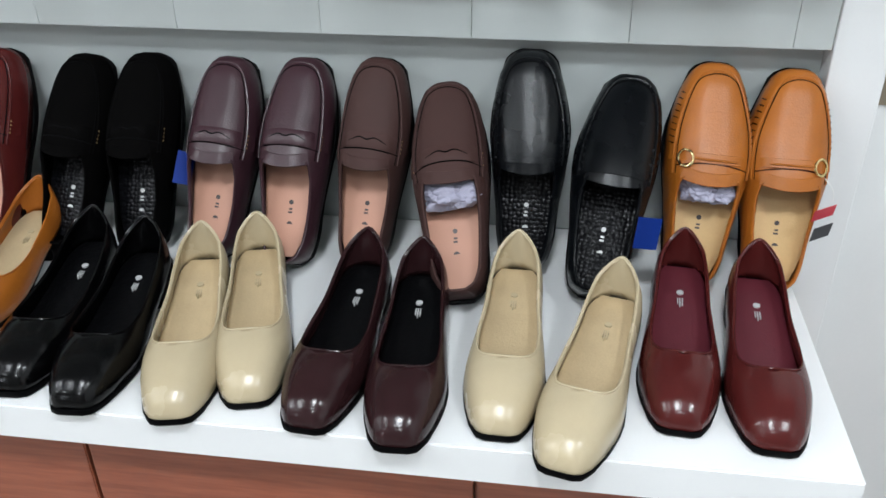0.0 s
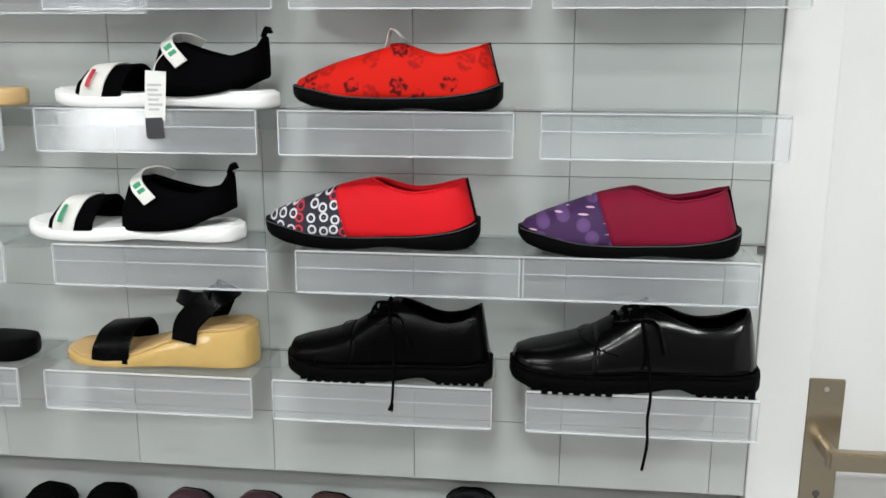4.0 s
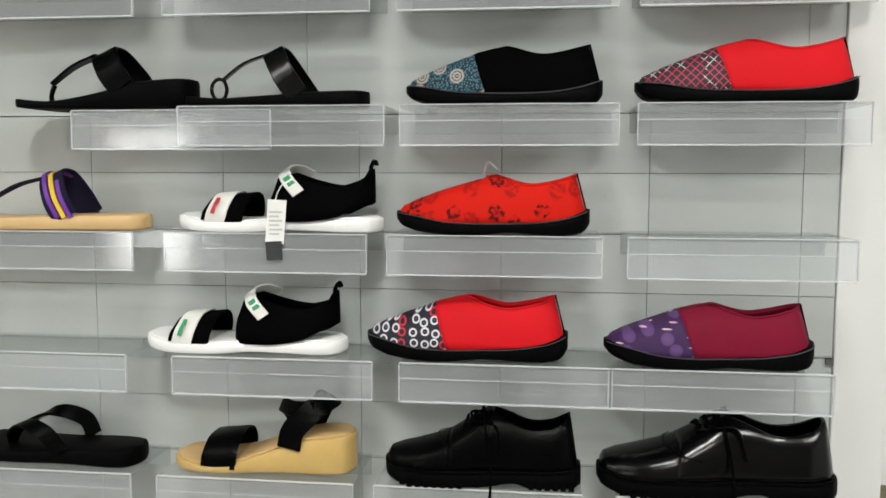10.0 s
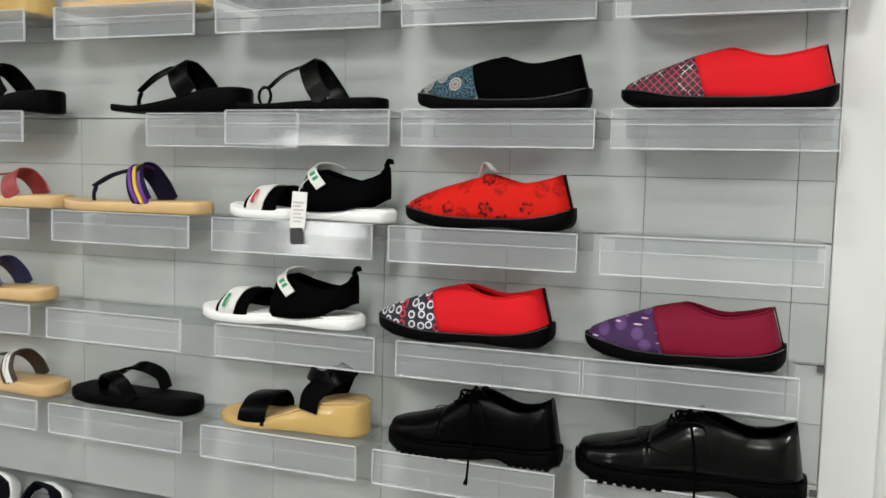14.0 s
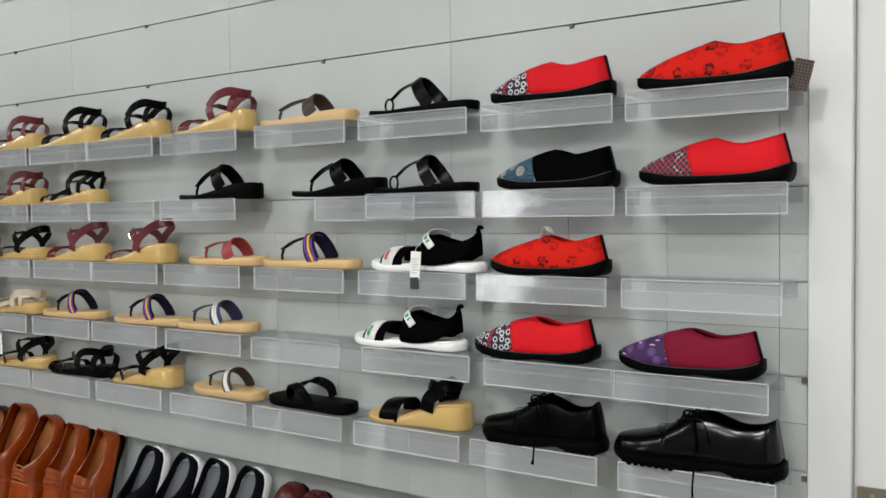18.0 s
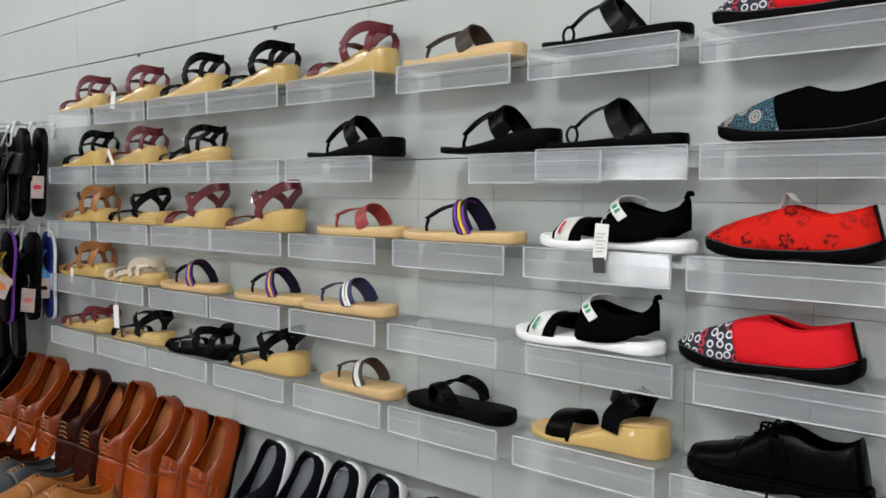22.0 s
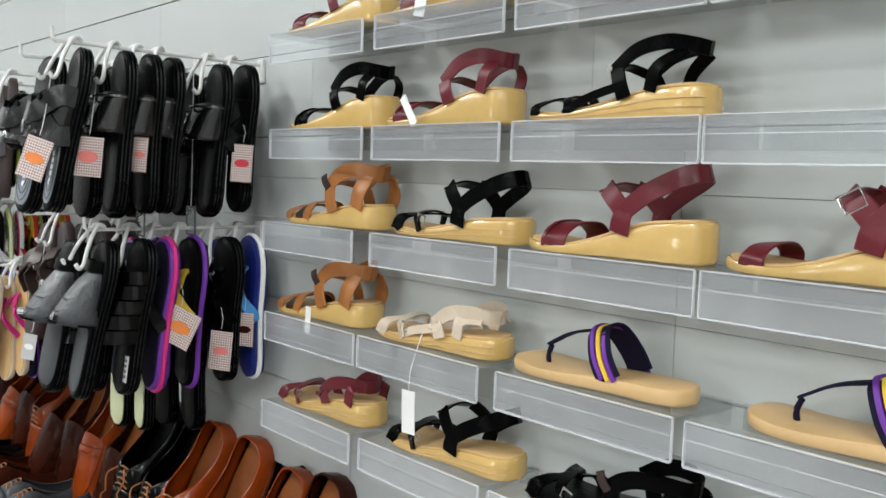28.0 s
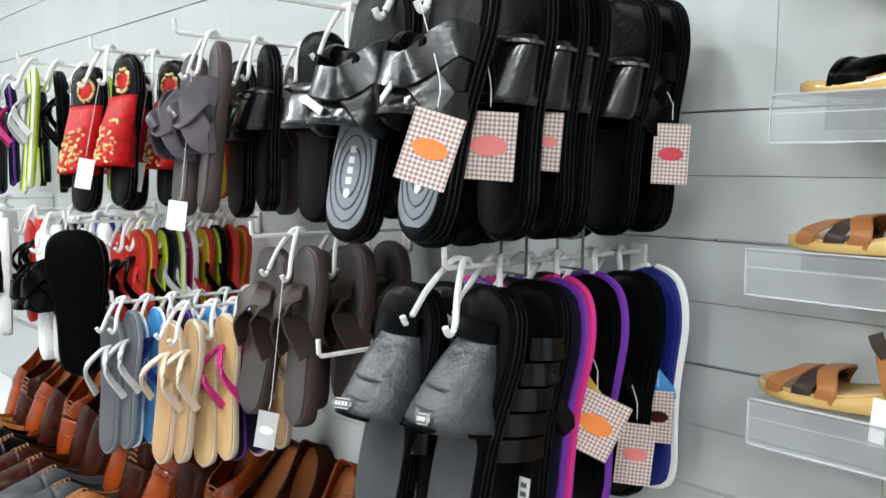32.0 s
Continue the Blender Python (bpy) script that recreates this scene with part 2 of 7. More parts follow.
M = {
    "wall": surface("grey_laminate", (0.50, 0.53, 0.52), 0.36, grain=500, bump=0.03, vary=0.05, wear=2.5, spec=0.4),
    "slot": surface("aluminium_slot", (0.62, 0.63, 0.64), 0.3, metal=0.7, bump=0.02, vary=0.08),
    "gap": surface("dark_joint", (0.10, 0.10, 0.10), 0.8, bump=0.0),
    "white": surface("white_laminate", (0.78, 0.785, 0.785), 0.3, grain=400, bump=0.03, vary=0.03, wear=3),
    "ceiling": surface("grey_ceiling_paint", (0.36, 0.36, 0.36), 0.8, grain=60, bump=0.1, vary=0.06, wear=3),
    "paint": surface("white_paint", (0.75, 0.755, 0.75), 0.45, grain=250, bump=0.06, vary=0.03, wear=3),
    "floor": surface("grey_floor_tile", (0.34, 0.33, 0.31), 0.25, grain=90, bump=0.03, vary=0.08, wear=4),
    "wood": wood("brown_wood_z", (0.19, 0.048, 0.022), (0.31, 0.090, 0.044)),
    "lip": acrylic("acrylic_lip", 0.12, (0.80, 0.82, 0.88), 0.09),
    "plate": acrylic("acrylic_plate", 0.095, (0.62, 0.66, 0.66), 0.08),
    # whiter plastic: the glint of the lip's edges is put into its colour
    "edge": acrylic("acrylic_edge_glint", 0.55, (0.85, 0.87, 0.90), 0.1),
    "steel": surface("brushed_nickel", (0.46, 0.40, 0.31), 0.32, metal=1.0, grain=200, bump=0.03, vary=0.06),
    "chrome": surface("chrome", (0.80, 0.80, 0.80), 0.12, metal=1.0, bump=0.0, vary=0.02),
    "brass": surface("brass", (0.75, 0.58, 0.28), 0.2, metal=1.0, bump=0.0, vary=0.04),
    "hook": surface("white_plastic_hook", (0.82, 0.82, 0.80), 0.35, bump=0.0, vary=0.03),
    "black_rubber": surface("black_rubber", (0.0018, 0.0018, 0.002), 0.5, grain=500, bump=0.1, vary=0.15, spec=0.03),
    "black_leather": leather("black_leather", (0.0012, 0.0012, 0.0014), 0.20, 0.0, spec=0.24, bump=0.04),
    "matte_black": leather("matte_black_leather", (0.0012, 0.0012, 0.0014), 0.30, 0.0, spec=0.05),
    "grained_black": leather("grained_black_leather", (0.0022, 0.0028, 0.0038), 0.28, 0.0, spec=0.22),
    "patent": surface("black_patent", (0.012, 0.0125, 0.014), 0.22, grain=200, bump=0.12, vary=0.1, wear=24, spec=1.0, ripple=0.65, coat=1.0),
    "glossy_strap": surface("glossy_black_strap", (0.005, 0.005, 0.006), 0.24, grain=300, bump=0.1, vary=0.2, wear=26, spec=0.50, coat=0.18, ripple=0.30),
    "suede": surface("black_suede", (0.0022, 0.002, 0.002), 0.9, grain=900, bump=0.3, vary=0.25, spec=0.02),
    "black_knit": surface("black_knit", (0.0018, 0.0018, 0.0022), 0.85, grain=900, bump=0.35, vary=0.2, spec=0.015),
    "tan_sole": surface("tan_moulded_sole", (0.58, 0.385, 0.13), 0.22, grain=120, bump=0.05, vary=0.09, wear=14, coat=0.5),
    "pale_sole": surface("pale_tan_sole", (0.62, 0.41, 0.19), 0.4, grain=200, bump=0.06, vary=0.08),
    "tan_bed": surface("tan_footbed", (0.58, 0.38, 0.17), 0.55, grain=400, bump=0.2, vary=0.1),
    "white_foam": surface("white_foam", (0.84, 0.84, 0.84), 0.5, grain=300, bump=0.1, vary=0.03),
    "maroon_strap": leather("maroon_strap", (0.12, 0.008, 0.016), 0.38, 0.05),
    "brown_strap": leather("brown_strap", (0.34, 0.13, 0.035), 0.4, 0.1),
    "dark_brown_strap": leather("dark_brown_strap", (0.035, 0.02, 0.016), 0.45, 0.05),
    "pink_strap": leather("coral_strap", (0.30, 0.035, 0.04), 0.45, 0.0),
    "beige_strap": leather("beige_strap", (0.62, 0.52, 0.40), 0.5, 0.05),
    "white_strap": leather("white_strap", (0.80, 0.79, 0.76), 0.4, 0.1),
    "navy_strap": leather("navy_strap", (0.02, 0.025, 0.09), 0.45, 0.05),
    "yellow": surface("yellow_braid", (0.75, 0.50, 0.04), 0.7, grain=600, bump=0.5, vary=0.2),
    "red_cloth": surface("red_stretch_cloth", (0.60, 0.006, 0.012), 0.75, grain=900, bump=0.2, vary=0.08, spec=0.2),
    "berry_cloth": surface("berry_stretch_cloth", (0.19, 0.003, 0.024), 0.75, grain=900, bump=0.2, vary=0.1, spec=0.2),
    "cognac": leather("cognac_leather", (0.36, 0.110, 0.011), 0.40, 0.0),
    "burgundy": leather("burgundy_leather", (0.040, 0.016, 0.022), 0.36, 0.0),
    "brown_suede": surface("brown_nubuck", (0.048, 0.021, 0.018), 0.7, grain=900, bump=0.3, vary=0.15, spec=0.3),
    "maroon_patent": leather("maroon_leather", (0.070, 0.011, 0.010), 0.20, 0.0, spec=0.3, bump=0.04),
    "maroon_in": leather("maroon_lining", (0.09, 0.012, 0.02), 0.5, 0.0),
    "beige": leather("beige_leather", (0.47, 0.39, 0.255), 0.26, 0.0, vary=0.05, bump=0.05),
    "beige_in": leather("beige_lining", (0.46, 0.35, 0.205), 0.5, 0.0),
    "choco": leather("chocolate_leather", (0.022, 0.008, 0.009), 0.18, 0.0, spec=0.3, bump=0.04),
    "peach_in": surface("peach_insole", (0.50, 0.26, 0.18), 0.6, grain=500, bump=0.15, vary=0.06),
    "black_in": surface("black_insole", (0.002, 0.002, 0.0024), 0.4, grain=160, bump=0.5, vary=0.3, spec=0.10),
    "rust_in": leather("rust_brown_lining", (0.25, 0.075, 0.018), 0.5, 0.0, vary=0.3),
    "rust": leather("rust_brown_leather", (0.265, 0.042, 0.004), 0.20, 0.0, vary=0.35, spec=0.38),
    # dark brown taken darker to include the shade beneath the hanging slippers
    "dark_shaded_rust": leather("dark_shaded_rust_leather", (0.034, 0.007, 0.003), 0.28, 0.0, vary=0.35, spec=0.12),
    "navy_canvas": surface("navy_canvas", (0.004, 0.0045, 0.009), 0.8, grain=900, bump=0.4, vary=0.2, spec=0.1),
    "paper": surface("white_card", (0.82, 0.82, 0.80), 0.6, bump=0.02, vary=0.03),
    "tissue": surface("tissue_paper", (0.34, 0.33, 0.42), 0.6, grain=60, bump=0.6, vary=0.15),
    "blue_tag": surface("blue_card", (0.004, 0.022, 0.17), 0.6, bump=0.02, spec=0.15),
    "red_tag": surface("red_card", (0.50, 0.02, 0.04), 0.4, bump=0.02),
    "black_tag": surface("black_card", (0.03, 0.03, 0.035), 0.4, bump=0.02),
    "orange": surface("orange_print", (0.75, 0.22, 0.04), 0.5, bump=0.0),
    "pink_print": surface("pink_print", (0.72, 0.20, 0.18), 0.5, bump=0.0),
    "green_print": surface("green_print", (0.02, 0.30, 0.14), 0.5, bump=0.0),
    "print_light": surface("white_print", (0.72, 0.72, 0.72), 0.5, bump=0.0),
    "print_grey": surface("silver_print", (0.50, 0.50, 0.50), 0.4, bump=0.0),
    "print_dark": surface("dark_print", (0.05, 0.04, 0.04), 0.5, bump=0.0),
    "grey_foam": surface("grey_footbed", (0.09, 0.095, 0.105), 0.6, grain=400, bump=0.2, vary=0.1),
    "navy_dark": surface("dark_navy_fabric", (0.012, 0.010, 0.028), 0.8, grain=800, bump=0.3, vary=0.2, spec=0.1),
    "ash_foam": surface("ash_grey_footbed", (0.17, 0.19, 0.22), 0.55, grain=400, bump=0.2, vary=0.08),
    "grey_hide": surface("creased_grey_leather", (0.040, 0.043, 0.048), 0.36, grain=240, bump=0.6, vary=0.55, wear=34, spec=0.40, ripple=0.45),
    "red_sequins": surface("red_sequinned_cloth", (0.40, 0.004, 0.005), 0.45, grain=420, bump=0.7, vary=0.6, wear=60, spec=0.2, ripple=0.2),
    "gold_beads": surface("gold_beads", (0.85, 0.62, 0.28), 0.28, metal=0.7, bump=0.1, vary=0.2),
    "grey_brown_bed": surface("grey_brown_footbed", (0.060, 0.050, 0.050), 0.55, grain=400, bump=0.2, vary=0.15),
    "charcoal": leather("charcoal_strap", (0.042, 0.045, 0.050), 0.46, 0.05),
    "pale_bed": surface("pale_green_footbed", (0.52, 0.55, 0.34), 0.55, grain=400, bump=0.2, vary=0.08),
    "mauve_strap": leather("grey_mauve_strap", (0.075, 0.062, 0.078), 0.38, 0.2),
    "blue_foam": surface("blue_foam", (0.004, 0.014, 0.17), 0.55, grain=400, bump=0.15, vary=0.1),
    "sky_foam": surface("light_blue_foam", (0.06, 0.28, 0.62), 0.55, grain=400, bump=0.15, vary=0.1),
    "purple_foam": surface("purple_foam", (0.13, 0.02, 0.30), 0.55, grain=400, bump=0.15, vary=0.1),
    "magenta_foam": surface("magenta_foam", (0.62, 0.02, 0.22), 0.55, grain=400, bump=0.15, vary=0.1),
    "lime_foam": surface("lime_foam", (0.56, 0.72, 0.03), 0.55, grain=400, bump=0.15, vary=0.1),
    "red_foam": surface("red_foam", (0.60, 0.03, 0.02), 0.5, grain=400, bump=0.15, vary=0.1),
    "yellow_foam": surface("yellow_foam", (0.78, 0.60, 0.04), 0.5, grain=400, bump=0.15, vary=0.1),
    "brown_foam": surface("brown_foam", (0.045, 0.027, 0.024), 0.55, grain=400, bump=0.15, vary=0.1),
    "tan_foam": surface("tan_foam", (0.46, 0.29, 0.14), 0.55, grain=400, bump=0.15, vary=0.1),
}


def flat_voronoi(nt, scale, randomness):
    """Cells laid out on the shoe's side."""
    v = add(nt, "ShaderNodeTexVoronoi", Scale=scale, Randomness=randomness)
    v.voronoi_dimensions = "2D"
    nt.links.new(coords(nt, rot=(radians(90), 0, 0)), v.inputs["Vector"])
    return v


def ringed_cloth():
    """Black cloth printed with white and red rings of uneven size."""
    m, nt, p = nodes("ring_print_cloth")
    v = flat_voronoi(nt, 78.0, 0.42)
    band = ramp(nt, v.outputs["Distance"], [(0.0, (0.8, 0.8, 0.8)), (0.05, (0, 0, 0)), (0.22, (0, 0, 0)), (0.26, (1, 1, 1)), (0.38, (1, 1, 1)), (0.43, (0, 0, 0))])
    sep = nt.nodes.new("ShaderNodeSeparateColor")
    nt.links.new(v.outputs["Color"], sep.inputs[0])
    hue = ramp(nt, sep.outputs[0], [(0.0, (0.55, 0.02, 0.04)), (0.25, (0.62, 0.62, 0.66))], "CONSTANT")
    nt.links.new(mix(nt, band, (0.010, 0.008, 0.020), hue), p.inputs["Base Color"])
    p.inputs["Roughness"].default_value = 0.75
    return m


def mesh_cloth():
    """Black cloth with a diagonal lattice in white and red thread."""
    m, nt, p = nodes("lattice_cloth")
    outs = []
    for turn in (45, -45):
        w = add(nt, "ShaderNodeTexWave", Scale=44.0)
        w.wave_profile = "SAW"
        nt.links.new(coords(nt, rot=(0, radians(turn), 0)), w.inputs["Vector"])
        outs.append(ramp(nt, w.outputs[0], [(0.0, (0, 0, 0)), (0.80, (0, 0, 0)), (0.85, (0.9, 0.9, 0.9)), (0.92, (0.9, 0.9, 0.9)), (1.0, (0, 0, 0))]))
    n = add(nt, "ShaderNodeTexNoise", Scale=45.0, Detail=1.0)
    nt.links.new(coords(nt), n.inputs["Vector"])
    thread = ramp(nt, n.outputs[0], [(0.0, (0.55, 0.03, 0.08)), (0.5, (0.62, 0.58, 0.56)), (0.6, (0.60, 0.05, 0.10))], "CONSTANT")
    both = mix(nt, 1.0, outs[0], outs[1], "LIGHTEN")
    nt.links.new(mix(nt, both, (0.02, 0.012, 0.02), thread), p.inputs["Base Color"])
    p.inputs["Roughness"].default_value = 0.7
    return m


def spiral_cloth():
    """Black cloth with teal speckle and cream ringed medallions."""
    m, nt, p = nodes("teal_medallion_cloth")
    v = flat_voronoi(nt, 34.0, 0.9)
    f = flat_voronoi(nt, 340.0, 1.0)
    dots = ramp(nt, f.outputs["Distance"], [(0.0, (0.04, 0.22, 0.30)), (0.26, (0.03, 0.14, 0.20)), (0.40, (0.008, 0.012, 0.018))])
    sep = nt.nodes.new("ShaderNodeSeparateColor")
    nt.links.new(v.outputs["Color"], sep.inputs[0])
    ring = ramp(nt, v.outputs["Distance"], [(0.0, (1, 1, 1)), (0.06, (0, 0, 0)), (0.13, (0.9, 0.9, 0.9)), (0.19, (0, 0, 0)), (0.25, (0.9, 0.9, 0.9)), (0.32, (0, 0, 0))])
    some = ramp(nt, sep.outputs[1], [(0.0, (0, 0, 0)), (0.35, (1, 1, 1))], "CONSTANT")
    nt.links.new(mix(nt, mix(nt, 1.0, ring, some, "MULTIPLY"), dots, (0.50, 0.40, 0.34)), p.inputs["Base Color"])
    p.inputs["Roughness"].default_value = 0.75
    return m


def floral_cloth():
    """Red stretch cloth with dark printed blossoms."""
    m, nt, p = nodes("red_floral_cloth")
    bend = add(nt, "ShaderNodeTexNoise", Scale=60.0, Detail=2.0)
    place_at = coords(nt, rot=(radians(90), 0, 0))
    nt.links.new(place_at, bend.inputs["Vector"])
    warp = mix(nt, 0.012, place_at, bend.outputs["Color"], "ADD")
    v = flat_voronoi(nt, 40.0, 0.75)
    nt.links.new(warp, v.inputs["Vector"])
    sep = nt.nodes.new("ShaderNodeSeparateColor")
    nt.links.new(v.outputs["Color"], sep.inputs[0])
    spot = ramp(nt, v.outputs["Distance"], [(0.0, (0.2, 0.2, 0.2)), (0.06, (1, 1, 1)), (0.13, (0.25, 0.25, 0.25)), (0.20, (1, 1, 1)), (0.34, (1, 1, 1)), (0.42, (0, 0, 0))])
    some = ramp(nt, sep.outputs[0], [(0.0, (0, 0, 0)), (0.22, (0.45, 0.45, 0.45)), (0.5, (0.95, 0.95, 0.95))], "CONSTANT")
    petals = add(nt, "ShaderNodeTexNoise", Scale=170.0, Detail=1.5)
    nt.links.new(place_at, petals.inputs["Vector"])
    petal = ramp(nt, petals.outputs[0], [(0.42, (0.1, 0.1, 0.1)), (0.50, (1, 1, 1))])
    blot = mix(nt, 1.0, mix(nt, 1.0, spot, some, "MULTIPLY"), petal, "MULTIPLY")
    nt.links.new(mix(nt, blot, (0.56, 0.010, 0.004), (0.060, 0.003, 0.004)), p.inputs["Base Color"])
    p.inputs["Roughness"].default_value = 0.75
    p.inputs["Specular IOR Level"].default_value = 0.15
    return m


def dashed_cloth():
    """Purple cloth with paler ball shapes and short dashes."""
    m, nt, p = nodes("purple_dashed_cloth")
    v = flat_voronoi(nt, 36.0, 0.8)
    d = add(nt, "ShaderNodeTexVoronoi", Scale=1.0, Randomness=1.0)
    nt.links.new(coords(nt, (40, 40, 240), rot=(0, radians(25), 0)), d.inputs["Vector"])
    sep = nt.nodes.new("ShaderNodeSeparateColor")
    nt.links.new(d.outputs["Color"], sep.inputs[0])
    ball = ramp(nt, v.outputs["Distance"], [(0.0, (0.11, 0.05, 0.17)), (0.25, (0.085, 0.035, 0.14)), (0.29, (0.034, 0.006, 0.062))])
    dash = mix(nt, 1.0, ramp(nt, d.outputs["Distance"], [(0.22, (1, 1, 1)), (0.28, (0, 0, 0))]), ramp(nt, sep.outputs[0], [(0.0, (0, 0, 0)), (0.70, (1, 1, 1))], "CONSTANT"), "MULTIPLY")
    nt.links.new(mix(nt, dash, ball, (0.62, 0.40, 0.50)), p.inputs["Base Color"])
    p.inputs["Roughness"].default_value = 0.75
    return m


def dotted_card():
    """White card printed all over with a small grey-brown check."""
    m, nt, p = nodes("checked_card")
    c = add(nt, "ShaderNodeTexChecker", Scale=330.0)
    c.inputs[1].default_value, c.inputs[2].default_value = (0.27, 0.18, 0.16, 1), (0.66, 0.57, 0.54, 1)
    nt.links.new(coords(nt, rot=(0, radians(45), 0)), c.inputs["Vector"])
    nt.links.new(c.outputs[0], p.inputs["Base Color"])
    p.inputs["Roughness"].default_value = 0.5
    return m


def dark_check():
    """Dark brown card with a fine paler check."""
    m, nt, p = nodes("dark_checked_card")
    c = add(nt, "ShaderNodeTexChecker", Scale=300.0)
    c.inputs[1].default_value, c.inputs[2].default_value = (0.012, 0.008, 0.007, 1), (0.10, 0.065, 0.05, 1)
    nt.links.new(coords(nt, rot=(0, radians(45), 0)), c.inputs["Vector"])
    nt.links.new(c.outputs[0], p.inputs["Base Color"])
    p.inputs["Roughness"].default_value = 0.5
    return m


def beaded(name, color):
    """Black padded lining moulded with rows of small shiny beads."""
    m, nt, p = nodes(name)
    v = add(nt, "ShaderNodeTexVoronoi", Scale=190.0, Randomness=0.5)
    nt.links.new(coords(nt, (1, 1, 0.01)), v.inputs["Vector"])
    b = nt.nodes.new("ShaderNodeBump")
    b.inputs["Strength"].default_value, b.inputs["Distance"].default_value = 0.8, 0.002
    b.invert = True
    nt.links.new(v.outputs[0], b.inputs["Height"])
    nt.links.new(b.outputs[0], p.inputs["Normal"])
    nt.links.new(ramp(nt, v.outputs[0], [(0.0, tuple(c * 1.6 for c in color)), (0.6, tuple(c * 0.6 for c in color))]), p.inputs["Base Color"])
    p.inputs["Roughness"].default_value = 0.30
    p.inputs["Specular IOR Level"].default_value = 0.16
    return m


M.update(beaded=beaded("beaded_lining", (0.004, 0.004, 0.005)), rings=ringed_cloth(), lattice=mesh_cloth(), spiral=spiral_cloth(), floral=floral_cloth(), dashed=dashed_cloth(), check=dotted_card(), dark_check=dark_check())
M["shelves_opposite"] = surface("dim_opposite_wall", (0.26, 0.25, 0.24), 0.6, grain=40, bump=0.1, vary=0.3, wear=2)
lamp_glow = bpy.data.materials.new("lamp_diffuser")
lamp_glow.use_nodes = True
lamp_glow.node_tree.nodes["Principled BSDF"].inputs["Base Color"].default_value = (0.9, 0.9, 0.88, 1)
lamp_glow.node_tree.nodes["Principled BSDF"].inputs["Emission Color"].default_value = (1, 0.98, 0.95, 1)
lamp_glow.node_tree.nodes["Principled BSDF"].inputs["Emission Strength"].default_value = 6.0

daylight = bpy.data.materials.new("daylight_outside")
daylight.use_nodes = True
daylight.node_tree.nodes["Principled BSDF"].inputs["Emission Color"].default_value = (0.95, 0.98, 1, 1)
daylight.node_tree.nodes["Principled BSDF"].inputs["Emission Strength"].default_value = 12.0

# ---- mesh helpers ----
def part(name, bm, material, parent=None, label="", smooth=True, bevel=0.0):
    me = bpy.data.meshes.new(name)
    bmesh.ops.recalc_face_normals(bm, faces=bm.faces)
    bm.to_mesh(me)
    bm.free()
    if smooth:
        me.polygons.foreach_set("use_smooth", [True] * len(me.polygons))
        me.set_sharp_from_angle(angle=radians(38))
    me.materials.append(material)
    ob = new(name, me)
    if parent is not None:
        ob.parent = parent
    if label:
        ob["label"] = label
    if bevel:
        md = ob.modifiers.new("bevel", "BEVEL")
        md.width, md.segments = bevel, 2
    return ob


def box(x0, x1, y0, y1, z0, z1):
    bm = bmesh.new()
    bmesh.ops.create_cube(bm, size=1)
    bmesh.ops.transform(bm, matrix=Matrix.Translation(((x0 + x1) / 2, (y0 + y1) / 2, (z0 + z1) / 2)) @ Matrix.Diagonal((x1 - x0, y1 - y0, z1 - z0, 1)), verts=bm.verts)
    return bm


def soft_box(x0, x1, y0, y1, z0, z1, r, seg=2):
    bm = box(x0, x1, y0, y1, z0, z1)
    bmesh.ops.bevel(bm, geom=list(bm.edges), offset=r, segments=seg, affect="EDGES")
    return bm


def join(*bms):
    out = bms[0]
    for b in bms[1:]:
        me = bpy.data.meshes.new("tmp")
        b.to_mesh(me)
        b.free()
        out.from_mesh(me)
        bpy.data.meshes.remove(me)
    return out


def structure(name, bm, material, label, category, bevel=0.0, smooth=False):
    ob = part(name, bm, material, None, "", smooth, bevel)
    return tagged(ob, label, category, kind="structure")


def empty(name, label, category, group="", at=None):
    ob = new(name)
    if at is not None:
        ob.matrix_world = at
    return tagged(ob, label, category, group)


def smooth_path(points, n=6):
    """Points along a Catmull-Rom curve."""
    p = [Vector(q) for q in points]
    p = [2 * p[0] - p[1]] + p + [2 * p[-1] - p[-2]]
    out = []
    for i in range(1, len(p) - 2):
        for k in range(n):
            t = k / n
            out.append(0.5 * (2 * p[i] + (p[i + 1] - p[i - 1]) * t + (2 * p[i - 1] - 5 * p[i] + 4 * p[i + 1] - p[i + 2]) * t * t + (3 * p[i] - p[i - 1] - 3 * p[i + 1] + p[i + 2]) * t ** 3))
    return out + [p[-2]]


def tube(points, r, sides=6, n=6, smoothed=True):
    path = smooth_path(points, n) if smoothed else [Vector(q) for q in points]
    bm, rings = bmesh.new(), []
    up = Vector((0.13, 0.29, 0.95))
    for i, q in enumerate(path):
        d = (path[min(i + 1, len(path) - 1)] - path[max(i - 1, 0)]).normalized()
        a = d.cross(up)
        a = a.normalized() if a.length > 1e-4 else d.orthogonal().normalized()
        b = d.cross(a)
        rings.append([bm.verts.new(q + r * (math.cos(2 * math.pi * k / sides) * a + math.sin(2 * math.pi * k / sides) * b)) for k in range(sides)])
    for r0, r1 in zip(rings, rings[1:]):
        for k in range(sides):
            bm.faces.new((r0[k], r0[(k + 1) % sides], r1[(k + 1) % sides], r1[k]))
    bm.faces.new(rings[0][::-1])
    bm.faces.new(rings[-1])
    return bm


